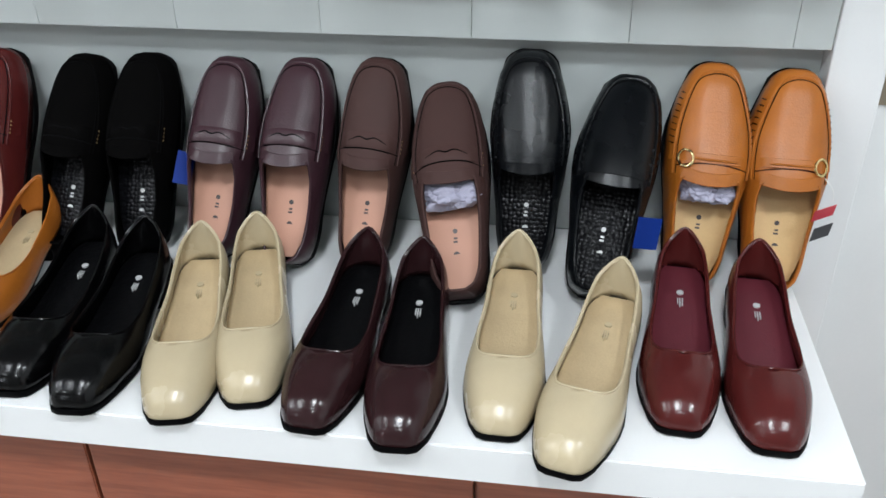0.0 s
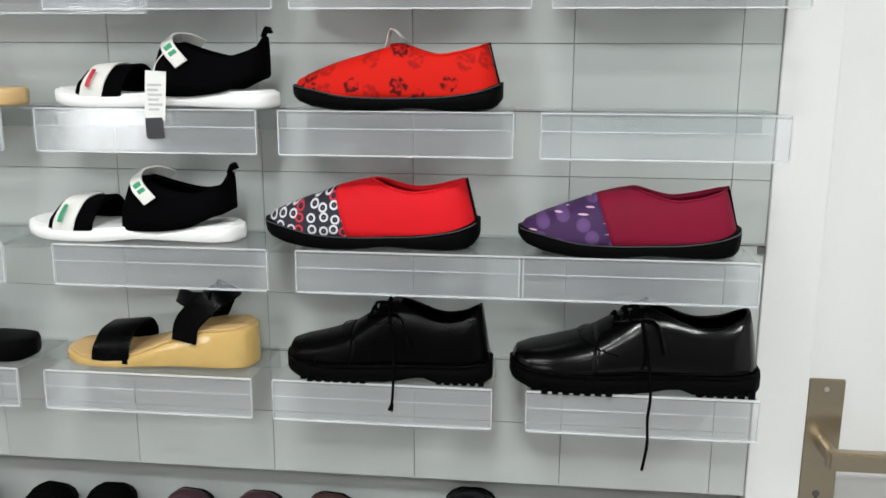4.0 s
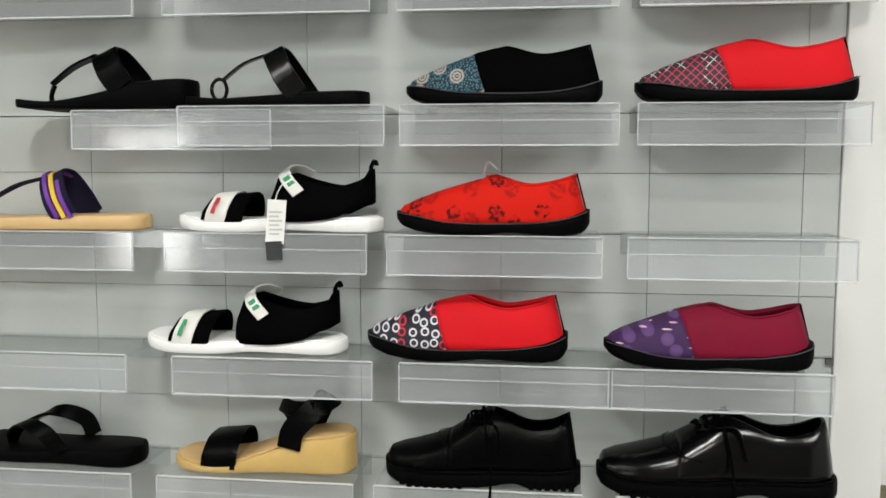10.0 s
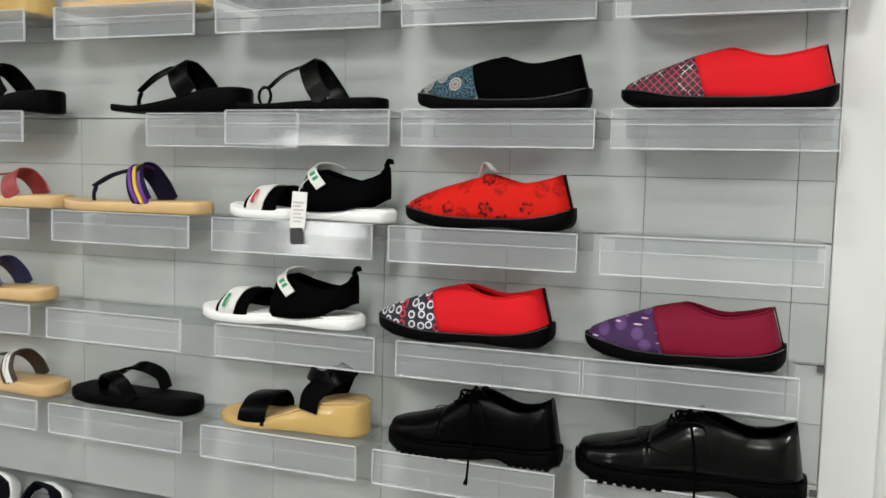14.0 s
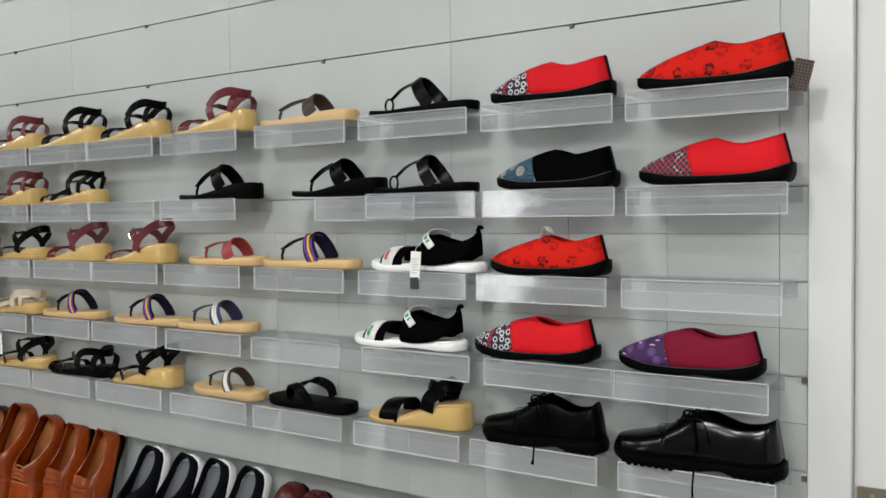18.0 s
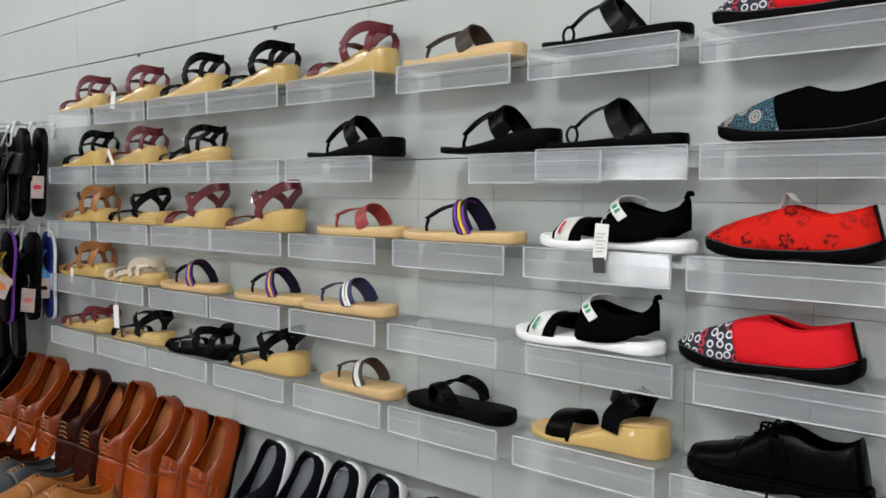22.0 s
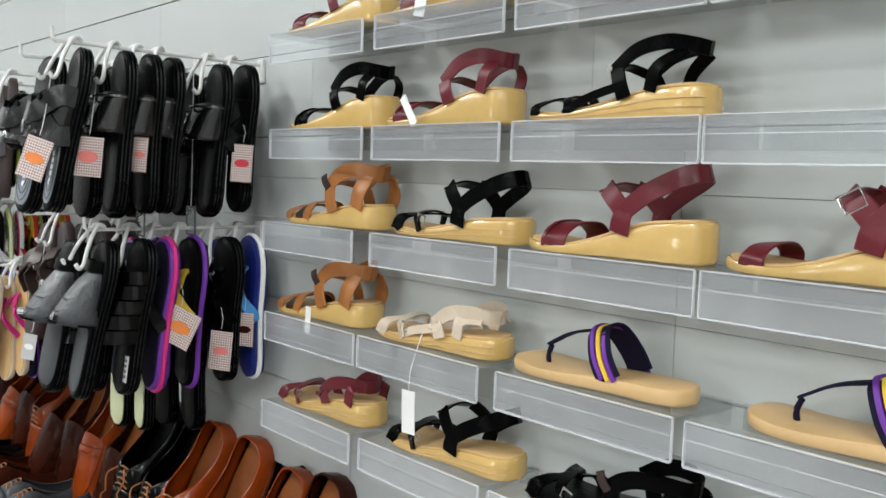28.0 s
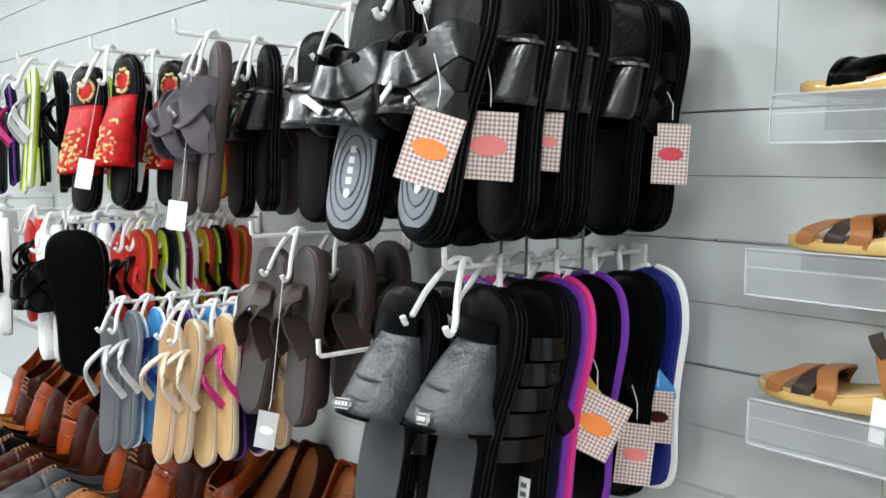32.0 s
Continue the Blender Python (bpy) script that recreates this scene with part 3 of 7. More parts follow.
def ribbon(points, across, width, thick=0.003, n=7, taper=None):
    """A band along a curved path; across: its width's direction, one vector or one for each end; rounded edges."""
    path = smooth_path(points, n)
    if not isinstance(across[0], (tuple, list)):
        across = (across, across)
    a0, a1 = Vector(across[0]).normalized(), Vector(across[1]).normalized()
    bm, rings = bmesh.new(), []
    for i, q in enumerate(path):
        f = i / (len(path) - 1)
        d = (path[min(i + 1, len(path) - 1)] - path[max(i - 1, 0)]).normalized()
        a = a0.lerp(a1, f)
        a = (a - a.dot(d) * d).normalized()
        b = d.cross(a)
        w = width / 2 if taper is None else width / 2 * (1 + (taper - 1) * f)
        h = thick / 2
        rings.append([bm.verts.new(q + u * a + v * b) for u, v in ((-w, -h * 0.3), (-w, h * 0.3), (-w * 0.92, h), (0, h * 1.25), (w * 0.92, h), (w, h * 0.3), (w, -h * 0.3), (w * 0.92, -h), (-w * 0.92, -h))])
    s = len(rings[0])
    for r0, r1 in zip(rings, rings[1:]):
        for k in range(s):
            bm.faces.new((r0[k], r0[(k + 1) % s], r1[(k + 1) % s], r1[k]))
    bm.faces.new(rings[0][::-1])
    bm.faces.new(rings[-1])
    return bm


def lerp_table(table, x):
    """Smooth interpolation in rows (x, value, value ...)."""
    xs = [r[0] for r in table]
    i = max(0, min(len(xs) - 2, int(np.searchsorted(xs, x)) - 1))
    t = (x - xs[i]) / (xs[i + 1] - xs[i])
    t = max(0.0, min(1.0, t))
    out = []
    for k in range(1, len(table[0])):
        p0, p1, p2, p3 = (table[max(0, min(len(table) - 1, j))][k] for j in (i - 1, i, i + 1, i + 2))
        m1, m2 = (p2 - p0) / 2, (p3 - p1) / 2
        if i == 0:
            m1 = p2 - p1
        if i == len(xs) - 2:
            m2 = p2 - p1
        out.append((2 * t ** 3 - 3 * t * t + 1) * p1 + (t ** 3 - 2 * t * t + t) * m1 + (-2 * t ** 3 + 3 * t * t) * p2 + (t ** 3 - t * t) * m2)
    return out


def loft(table, n=22, shape=((-1, 0), (-1, 1), (1, 1), (1, 0)), sides=4):
    """A sole: table rows (x, half width, centre y, bottom z, top z); cross-section a box with rounded edges."""
    bm, rings = bmesh.new(), []
    x0, x1 = table[0][0], table[-1][0]
    for i in range(n + 1):
        f = i / n
        f = 0.5 - 0.5 * math.cos(math.pi * f)
        x = x0 + (x1 - x0) * f
        w, cy, zb, zt = lerp_table(table, x)
        w = max(w, 0.002)
        h = max(zt - zb, 0.002)
        e = min(0.30 * h, 0.0065, 0.8 * w)
        q = 0.3 * e
        ring = [(-w + e, zb), (-w + q, zb + q), (-w, zb + e), (-w, zt - e), (-w + q, zt - q), (-w + e, zt), (0, zt), (w - e, zt), (w - q, zt - q), (w, zt - e), (w, zb + e), (w - q, zb + q), (w - e, zb)]
        rings.append([bm.verts.new((x, cy + y, z)) for y, z in ring])
    s = len(rings[0])
    for r0, r1 in zip(rings, rings[1:]):
        for k in range(s):
            bm.faces.new((r0[k], r0[(k + 1) % s], r1[(k + 1) % s], r1[k]))
    bm.faces.new(rings[0][::-1])
    bm.faces.new(rings[-1])
    return bm


def shell(table, xa, xb, n=16, k=8, power=0.75, lean=0.0, xs=None):
    """An upper over a last: table rows (x, half width, centre y, base z, crown z, gap); gap: half the opening's width at that place."""
    bm, left, right = bmesh.new(), [], []
    gaps = []
    xs = xs or [xa + (xb - xa) * i / n for i in range(n + 1)]
    n = len(xs) - 1
    for x in xs:
        w, cy, z0, z1, g = lerp_table(table, x)
        w, g = max(w, 0.003), max(0.0, g)
        g = min(g, 0.96 * w)
        gaps.append(g)
        amax = math.acos(min(1.0, (g / w) ** (1 / power))) if g > 0.0005 else math.pi / 2
        la, ra = [], []
        for j in range(k + 1):
            a = amax * j / k
            y = w * math.cos(a) ** power if a < math.pi / 2 - 1e-6 else 0.0
            z = z0 + (z1 - z0) * (math.sin(a) ** power)
            back = lean * max(0.0, x / table[-1][0]) ** 2 * (z - z0) / max(z1 - z0, 0.001)
            la.append(bm.verts.new((x - back, cy - y, z)))
            ra.append(bm.verts.new((x - back, cy + y, z)))
        left.append(la)
        right.append(ra)
    for i in range(n):
        for side, flip in ((left, False), (right, True)):
            for j in range(k):
                q = (side[i][j], side[i + 1][j], side[i + 1][j + 1], side[i][j + 1])
                bm.faces.new(q if flip else q[::-1])
    if abs(xa - table[0][0]) < 1e-6:
        bm.faces.new(left[0] + right[0][::-1])
    if abs(xb - table[-1][0]) < 1e-6:
        bm.faces.new(left[-1] + right[-1][::-1])
    bmesh.ops.remove_doubles(bm, verts=bm.verts, dist=0.0004)
    bmesh.ops.recalc_face_normals(bm, faces=bm.faces)
    return bm


def stations(table, throat, n=12, m=18):
    """Cross-sections close together at the toe, the throat and the heel."""
    x0, x1 = table[0][0], table[-1][0]
    front = [x0 + (throat - x0) * (i / n) ** 1.7 for i in range(n)]
    rows = [r[0] for r in table if throat - 1e-9 <= r[0] <= throat + 0.03]
    start = rows[-1]
    return front + rows + [start + (x1 - start) * (1 - (1 - i / m) ** 1.5) for i in range(1, m + 1)]


def on_last(t, x, f, power, lift=0.0):
    """A point on a shell's surface, at f of its half width from the middle."""
    w, cy, z0, z1, g = lerp_table(t, x)
    a = math.acos(min(1.0, abs(f)) ** (1 / power))
    return (x, cy + f * w, z0 + (z1 - z0) * math.sin(a) ** power + lift)


def collar_path(t, xa, power, steps=20):
    """The opening's edge, from its throat round the heel and back."""
    rim, x1 = [], t[-1][0]
    for i in range(steps + 1):
        x = xa + (x1 - xa) * 0.985 * (i / steps) ** 1.25
        w, cy, z0, z1, g = lerp_table(t, x)
        g = min(max(g, 0.0002), 0.96 * w)
        a = math.acos(min(1, (g / w) ** (1 / power)))
        rim.append((x, cy, g, z0 + (z1 - z0) * math.sin(a) ** power))
    return [(x, c - g, z) for x, c, g, z in rim] + [(x1 - 0.0004, t[-1][2], t[-1][4] - 0.001)] + [(x, c + g, z) for x, c, g, z in rim[::-1]]


def thick_part(name, bm, material, parent, label="", thick=0.0028):
    ob = part(name, bm, material, parent, label)
    md = ob.modifiers.new("thickness", "SOLIDIFY")
    md.thickness, md.offset = thick, -1.0
    return ob


# ---- the shop's shell ----
WALL_L, WALL_R = -6.4, 1.7
structure("floor", box(WALL_L, WALL_R, -3.4, 0.2, -0.1, 0.0), M["floor"], "pale grey polished floor tiles of the shop", "floor")
structure("ceiling", box(WALL_L, WALL_R, -3.4, 0.2, 2.76, 2.86), M["ceiling"], "flat grey plaster ceiling of the shop", "ceiling")
WIN = (-2.70, -2.20, 0.80, 1.60)
structure("wall_south", join(box(WALL_L, WIN[0], -3.5, -3.4, 0.0, 2.76), box(WIN[1], WALL_R, -3.5, -3.4, 0.0, 2.76), box(WIN[0], WIN[1], -3.5, -3.4, 0.0, WIN[2]), box(WIN[0], WIN[1], -3.5, -3.4, WIN[3], 2.76)), M["shelves_opposite"], "plain dim grey wall across the aisle with a window", "wall")
window = structure("window_1", join(box(WIN[0], WIN[0] + 0.04, -3.48, -3.42, WIN[2], WIN[3]), box(WIN[1] - 0.04, WIN[1], -3.48, -3.42, WIN[2], WIN[3]), box(WIN[0] + 0.04, WIN[1] - 0.04, -3.48, -3.42, WIN[2], WIN[2] + 0.04), box(WIN[0] + 0.04, WIN[1] - 0.04, -3.48, -3.42, WIN[3] - 0.04, WIN[3]), box(-2.465, -2.435, -3.48, -3.42, WIN[2] + 0.04, WIN[3] - 0.04)), M["paint"], "bright daylit shop window with a white frame", "window")
structure("backdrop", box(WIN[0] - 0.6, WIN[1] + 0.6, -4.02, -4.0, WIN[2] - 0.6, WIN[3] + 0.6), daylight, "bright daylight outside the window", "backdrop")
structure("wall_west", box(WALL_L - 0.1, WALL_L, -3.5, 0.2, 0.0, 2.76), M["paint"], "plain off-white end wall of the shop", "wall")
structure("wall_east", box(WALL_R, WALL_R + 0.1, -3.5, 0.2, 0.0, 2.76), M["paint"], "plain off-white end wall of the shop", "wall")
for lx, ly, sx, sy, share in LAMP_SPOTS:
    lamp = empty("ceiling_lamp", "assumed square white LED panel lamp flush in the ceiling", "ceiling lamp", "ceiling lamps", Matrix.Translation((lx, ly, 2.745)))
    part("frame", join(box(-sx / 2 - 0.03, sx / 2 + 0.03, -sy / 2 - 0.03, -sy / 2, -0.012, 0.014), box(-sx / 2 - 0.03, sx / 2 + 0.03, sy / 2, sy / 2 + 0.03, -0.012, 0.014), box(-sx / 2 - 0.03, -sx / 2, -sy / 2, sy / 2, -0.012, 0.014), box(sx / 2, sx / 2 + 0.03, -sy / 2, sy / 2, -0.012, 0.014)), M["white"], lamp, smooth=False)
    part("diffuser", box(-sx / 2, sx / 2, -sy / 2, sy / 2, 0.0, 0.012), lamp_glow, lamp, smooth=False)

# ---- display wall ----
PITCH = 0.1535
LIP_Z = [1.556, 1.402, 1.250, 1.097, 0.944]
PLATE_Z = [z + 0.042 for z in LIP_Z]
LOW = 0.815
structure("wall_north", box(WALL_L, WALL_R, 0.045, 0.2, 0.0, 2.76), M["wall"], "grey wall behind the display panels", "wall")
# slatted panels: one board between two slots, butted side by side
slots = [PLATE_Z[2] - 0.001 + PITCH * k for k in range(-3, 9)]
back_panel = structure("display_panel", box(WALL_L, -0.012, 0.03, 0.045, LOW, 2.76), M["gap"], "dark backing behind the grey slatted boards", "panel backing")
bounds = [LOW] + [z for z in slots if z > LOW + 0.03] + [2.757]
for z0, z1 in zip(bounds, bounds[1:]):
    mids = [z0, (z0 + z1) / 2, z1] if z1 < 1.5 else [z0, z1]
    for za, zb in zip(mids, mids[1:]):
        low_gap = 0.0016 if za == z0 and z0 > LOW else 0.0004
        high_gap = 0.0016 if zb == z1 else 0.0004
        edges, x = [], -0.0125
        cut = -0.056
        while x > -4.6:
            edges.append((max(cut, WALL_L), x))
            x = cut
            cut -= 0.187 if x > -1.1 and z1 < 1.5 else 0.63
        edges.append((WALL_L, x))
        for xa, xb in edges:
            part("board", box(xa + 0.0004, xb - 0.0004, 0.0, 0.0295, za + low_gap, zb - high_gap), M["wall"], back_panel, smooth=False)
for z in slots:
    if z > LOW + 0.03:
        shown = any(abs(z - p) < 0.02 for p in PLATE_Z)
        part("slot_rail", box(WALL_L, -0.0125, -0.0015 if shown else 0.012, 0.0295, z - (0.0003 if shown else 0.0014), z + 0.0014), M["slot"], back_panel, "thin aluminium rail in the slot", smooth=False)
structure("lower_wall", box(WALL_L, -0.0125, 0.03, 0.045, 0.545, LOW - 0.001), M["wall"], "recessed plain grey panel above the white counter", "wall panel")

for cx, cz in ((-1.62, 1.748), (-1.02, 1.748), (-0.42, 1.748), (-2.22, 1.748), (-1.62, 1.902), (-2.22, 1.902), (-0.92, 1.135), (-0.017, 1.132), (-0.017, 0.972)):
    part("slot_clip", box(cx - 0.004, cx + 0.004, -0.004, 0.012, cz - 0.004, cz + 0.004), M["gap"], back_panel, "small dark clip in the slot", smooth=False)

# white upright at the end of the display, door beyond it
structure("upright", box(-0.012, 0.052, -0.004, 0.2, 0.0, 2.76), M["white"], "white laminated upright ending the slatted wall", "upright", bevel=0.002)
door = structure("door_1", box(0.0525, 0.95, 0.022, 0.062, 0.005, 2.08), M["paint"], "closed white painted flush door with a nickel lever handle", "door", bevel=0.002)
plate = part("handle_plate", soft_box(0.058, 0.102, 0.0175, 0.0215, 0.745, 0.968, 0.0015), M["steel"], door, "brushed nickel back plate", smooth=False)
part("lever", join(tube([(0.080, 0.018, 0.885), (0.080, -0.024, 0.885)], 0.009, 12, 2), soft_box(0.071, 0.207, -0.040, -0.024, 0.873, 0.897, 0.003)), M["steel"], plate, "square-edged lever")
part("keyhole", join(tube([(0.080, 0.0185, 0.815), (0.080, 0.0168, 0.815)], 0.0045, 12, 1), box(0.0782, 0.0818, 0.0168, 0.0185, 0.800, 0.815)), M["gap"], plate, smooth=False)
for zz in (0.955, 0.758):
    part("screw", tube([(0.080, 0.0180, zz), (0.080, 0.0165, zz)], 0.0032, 10, 1), M["slot"], plate)
structure("wall_over_door", box(0.052, WALL_R, 0.03, 0.045, 2.09, 2.76), M["paint"], "white plaster above the door", "wall")
structure("wall_beside_door", box(0.96, WALL_R, 0.03, 0.045, 0.0, 2.09), M["paint"], "white plaster beside the door", "wall")

# ---- counter under the wall ----
CT = 0.545
counter = empty("counter", "long low cabinet with a white top and red-brown wooden fronts", "cabinet")
part("counter_top", soft_box(WALL_L, -0.0225, -0.415, 0.029, CT - 0.045, CT, 0.002), M["white"], counter, "glossy white laminate top with a thick square edge", smooth=False)
part("carcass", box(WALL_L, -0.03, -0.36, 0.029, 0.08, CT - 0.046), M["wood"], counter, smooth=False)
part("plinth", box(WALL_L, -0.05, -0.33, 0.02, 0.0, 0.08), M["black_rubber"], counter, "dark recessed plinth", smooth=False)
xs = -0.033
for w in (0.35, 0.43, 0.49, 0.49, 0.49, 0.49, 0.49, 0.49, 0.49):
    part("drawer_front", soft_box(xs - w + 0.004, xs, -0.378, -0.361, 0.09, CT - 0.052, 0.0015), M["wood"], counter, "reddish-brown wood-grain front", smooth=False)
    xs -= w

# ---- clear shelves ----
def shelf(w=0.25):
    root = empty("acrylic_shelf", "clear acrylic shelf with a down-turned lip on the slatted wall", "shelf", "clear shelves on the wall")
    plate = part("plate", box(-w / 2, w / 2, -0.117, 0.012, 0.0, 0.003), M["plate"], root, smooth=False)
    part("back_flange", box(-w / 2, w / 2, -0.0035, -0.0005, -0.026, -0.0005), M["plate"], root, smooth=False)
    part("lip", box(-w / 2, w / 2, -0.1205, -0.1175, -0.042, 0.003), M["lip"], root, smooth=False)
    # thin milky strips draw the bright glints along the lip
    part("lip_edge_glint", join(box(-w / 2, w / 2, -0.1215, -0.1165, -0.0440, -0.0423), box(-w / 2, w / 2, -0.1212, -0.1208, -0.0152, -0.0144), box(-w / 2, w / 2, -0.1212, -0.1172, 0.0032, 0.0042), box(-w / 2 - 0.0012, -w / 2 - 0.0002, -0.1210, -0.1170, -0.0422, 0.003), box(w / 2 + 0.0002, w / 2 + 0.0012, -0.1210, -0.1170, -0.0422, 0.003)), M["edge"], root, "milky strips painting the glint of polished edges", smooth=False)
    return root


X_BR = {"A": [-0.02, -0.295, -0.578, -0.866, -1.177, -1.461, -1.718, -1.989, -2.27],
        "B": [-0.020, -0.292, -0.562, -0.70, -1.184, -1.461, -1.717, -1.990, -2.266],
        "C": [-0.028, -0.308, -0.584, -0.876, -1.176, -1.456, -1.714, -1.989, -2.285],
        "D": [-0.047, -0.294, -0.578, -0.890, -1.177, -1.464, -1.730, -2.014, -2.276],
        "E": [-0.036, -0.326, -0.603, -0.889, -1.165, -1.453, -1.737, -2.006, -2.283]}
shelf_model = None
SHELF_X = {}
for r, (row, ends) in enumerate(X_BR.items()):
    for c, xe in enumerate(ends):
        at = Matrix.Translation((xe - 0.125, -0.001 if not (row == "B" and c == 3) else 0.003, PLATE_Z[r] - (0.004 if row == "B" and c == 3 else 0.0)))
        if shelf_model is None:
            shelf_model = shelf()
            shelf_model.matrix_world = at
        else:
            copy_thing(shelf_model, at)
        SHELF_X[row, c + 1] = xe - 0.125

# ---- footwear: toe towards -x, sole on z = 0 ----
def seat(x, row, y=-0.062, turn=0.0, dz=0.0):
    """The pose of a thing standing on a clear shelf."""
    return pose(x, y, PLATE_Z["ABCDE".index(row)] + 0.0032 + dz, 0, 0, turn)


def tag_card(parent, name, at, w, h, material, thick=0.0008, label=""):
    ob = part(name, box(-w / 2, w / 2, -thick / 2, thick / 2, -h / 2, h / 2), material, parent, label, smooth=False)
    ob.matrix_basis = at
    return ob


def slip_on(vamp, body, label, length=0.245, split=-0.028, tab=False, sole=None):
    root = empty("slip_on_shoe", label, "slip-on shoe", "slip-on shoes on the clear shelves")
    k = length / 0.245
    t = [(-0.1225, 0.008, 0.004, 0.018, 0.0275, 0), (-0.118, 0.0205, 0.004, 0.015, 0.0345, 0), (-0.10, 0.0330, 0.003, 0.013, 0.0435, 0), (-0.07, 0.0410, 0.001, 0.011, 0.0545, 0), (-0.04, 0.043, 0, 0.011, 0.0635, 0), (-0.012, 0.042, 0, 0.011, 0.0715, 0.0), (0.0, 0.041, 0, 0.011, 0.075, 0.006), (0.02, 0.038, 0, 0.011, 0.074, 0.020), (0.05, 0.035, 0, 0.011, 0.0725, 0.024), (0.085, 0.034, 0, 0.012, 0.075, 0.022), (0.108, 0.030, 0, 0.014, 0.0775, 0.017), (0.118, 0.021, 0, 0.015, 0.0775, 0.009), (0.122, 0.010, 0, 0.017, 0.076, 0.003)]
    t = [tuple(v * k for v in r) for r in t]
    LEAN = 0.015
    if vamp is body:
        thick_part("upper", shell(t, t[0][0], t[-1][0], 40, 10, lean=LEAN), body, root, "printed stretch cloth")
    else:
        front, rear = shell(t, t[0][0], split * k, 18, 10), shell(t, split * k, t[-1][0], 24, 10, lean=LEAN)
        for bm in (front, rear):
            for v in bm.verts:
                v.co.x -= 0.32 * (v.co.z - 0.036) * math.exp(-((v.co.x - split * k) / 0.03) ** 2)
        thick_part("vamp", front, vamp, root, "printed cloth toe")
        thick_part("quarter", rear, body, root, "stretch cloth sides and heel")
    s = [(-0.1255, 0.006, 0.004, 0.019, 0.0285), (-0.1225, 0.0155, 0.004, 0.015, 0.0285), (-0.116, 0.0255, 0.004, 0.010, 0.0280), (-0.095, 0.0375, 0.003, 0.004, 0.025), (-0.06, 0.0445, 0.001, 0.0005, 0.0185), (-0.02, 0.0455, 0, 0.0, 0.0165), (0.02, 0.0405, 0, 0.0035, 0.0165), (0.06, 0.0385, 0, 0.001, 0.0180), (0.095, 0.0375, 0, 0.0, 0.0235), (0.113, 0.0330, 0, 0.003, 0.0290), (0.1205, 0.0240, 0, 0.008, 0.0320), (0.1240, 0.0125, 0, 0.014, 0.0325)]
    part("sole", loft([tuple(v * k for v in r) for r in s]), sole or M["black_rubber"], root, "black rubber sole curling up at the toe")
    i = [(-0.05, 0.030, 0, 0.016, 0.02), (0.0, 0.034, 0, 0.016, 0.02), (0.06, 0.031, 0, 0.016, 0.021), (0.108, 0.022, 0, 0.018, 0.024)]
    part("insole", loft([tuple(v * k for v in r) for r in i], 8), M["black_in"], root)
    seam = [(x * k, (cy - w - 0.0002) * k, (z1 - 0.0015) * k) for x, w, cy, z0, z1 in s[1:-1]]
    part("welt_piping", tube(seam, 0.0008), M["charcoal"], root, "thin piping along the sole")
    rim = []
    for x in np.linspace(-0.008, 0.119, 12):
        w, cy, z0, z1, g = lerp_table(t, x * k)
        a = math.acos(min(1, (max(g, 0.0004) / w) ** (1 / 0.75)))
        f = math.sin(a) ** 0.75
        rim.append((x * k - LEAN * max(0.0, x / 0.122) ** 2 * f, g, z0 + (z1 - z0) * f))
    part("collar", join(tube([(x, y, z) for x, y, z in rim] + [(0.1225 * k - LEAN, 0, 0.0755 * k)] + [(x, -y, z) for x, y, z in rim[::-1]], 0.0016, 6, 3)), body, root, "bound collar edge")
    part("heel_strip", ribbon([(0.1236 * k - LEAN * (z / k - 0.017) / 0.06, 0, z) for z in (0.030 * k, 0.046 * k, 0.062 * k, 0.0775 * k)], (0, 1, 0), 0.011, 0.0016, 3), sole or M["black_rubber"], root, "black binding up the heel")
    if tab:
        part("paper_tab", ribbon([(-0.012, 0.0, 0.066), (-0.006, 0.002, 0.086), (0.008, -0.004, 0.076)], (0, 1, 0), 0.02, 0.001, 4), M["paper"], root, "crumpled white paper poking out of the opening")
    return root


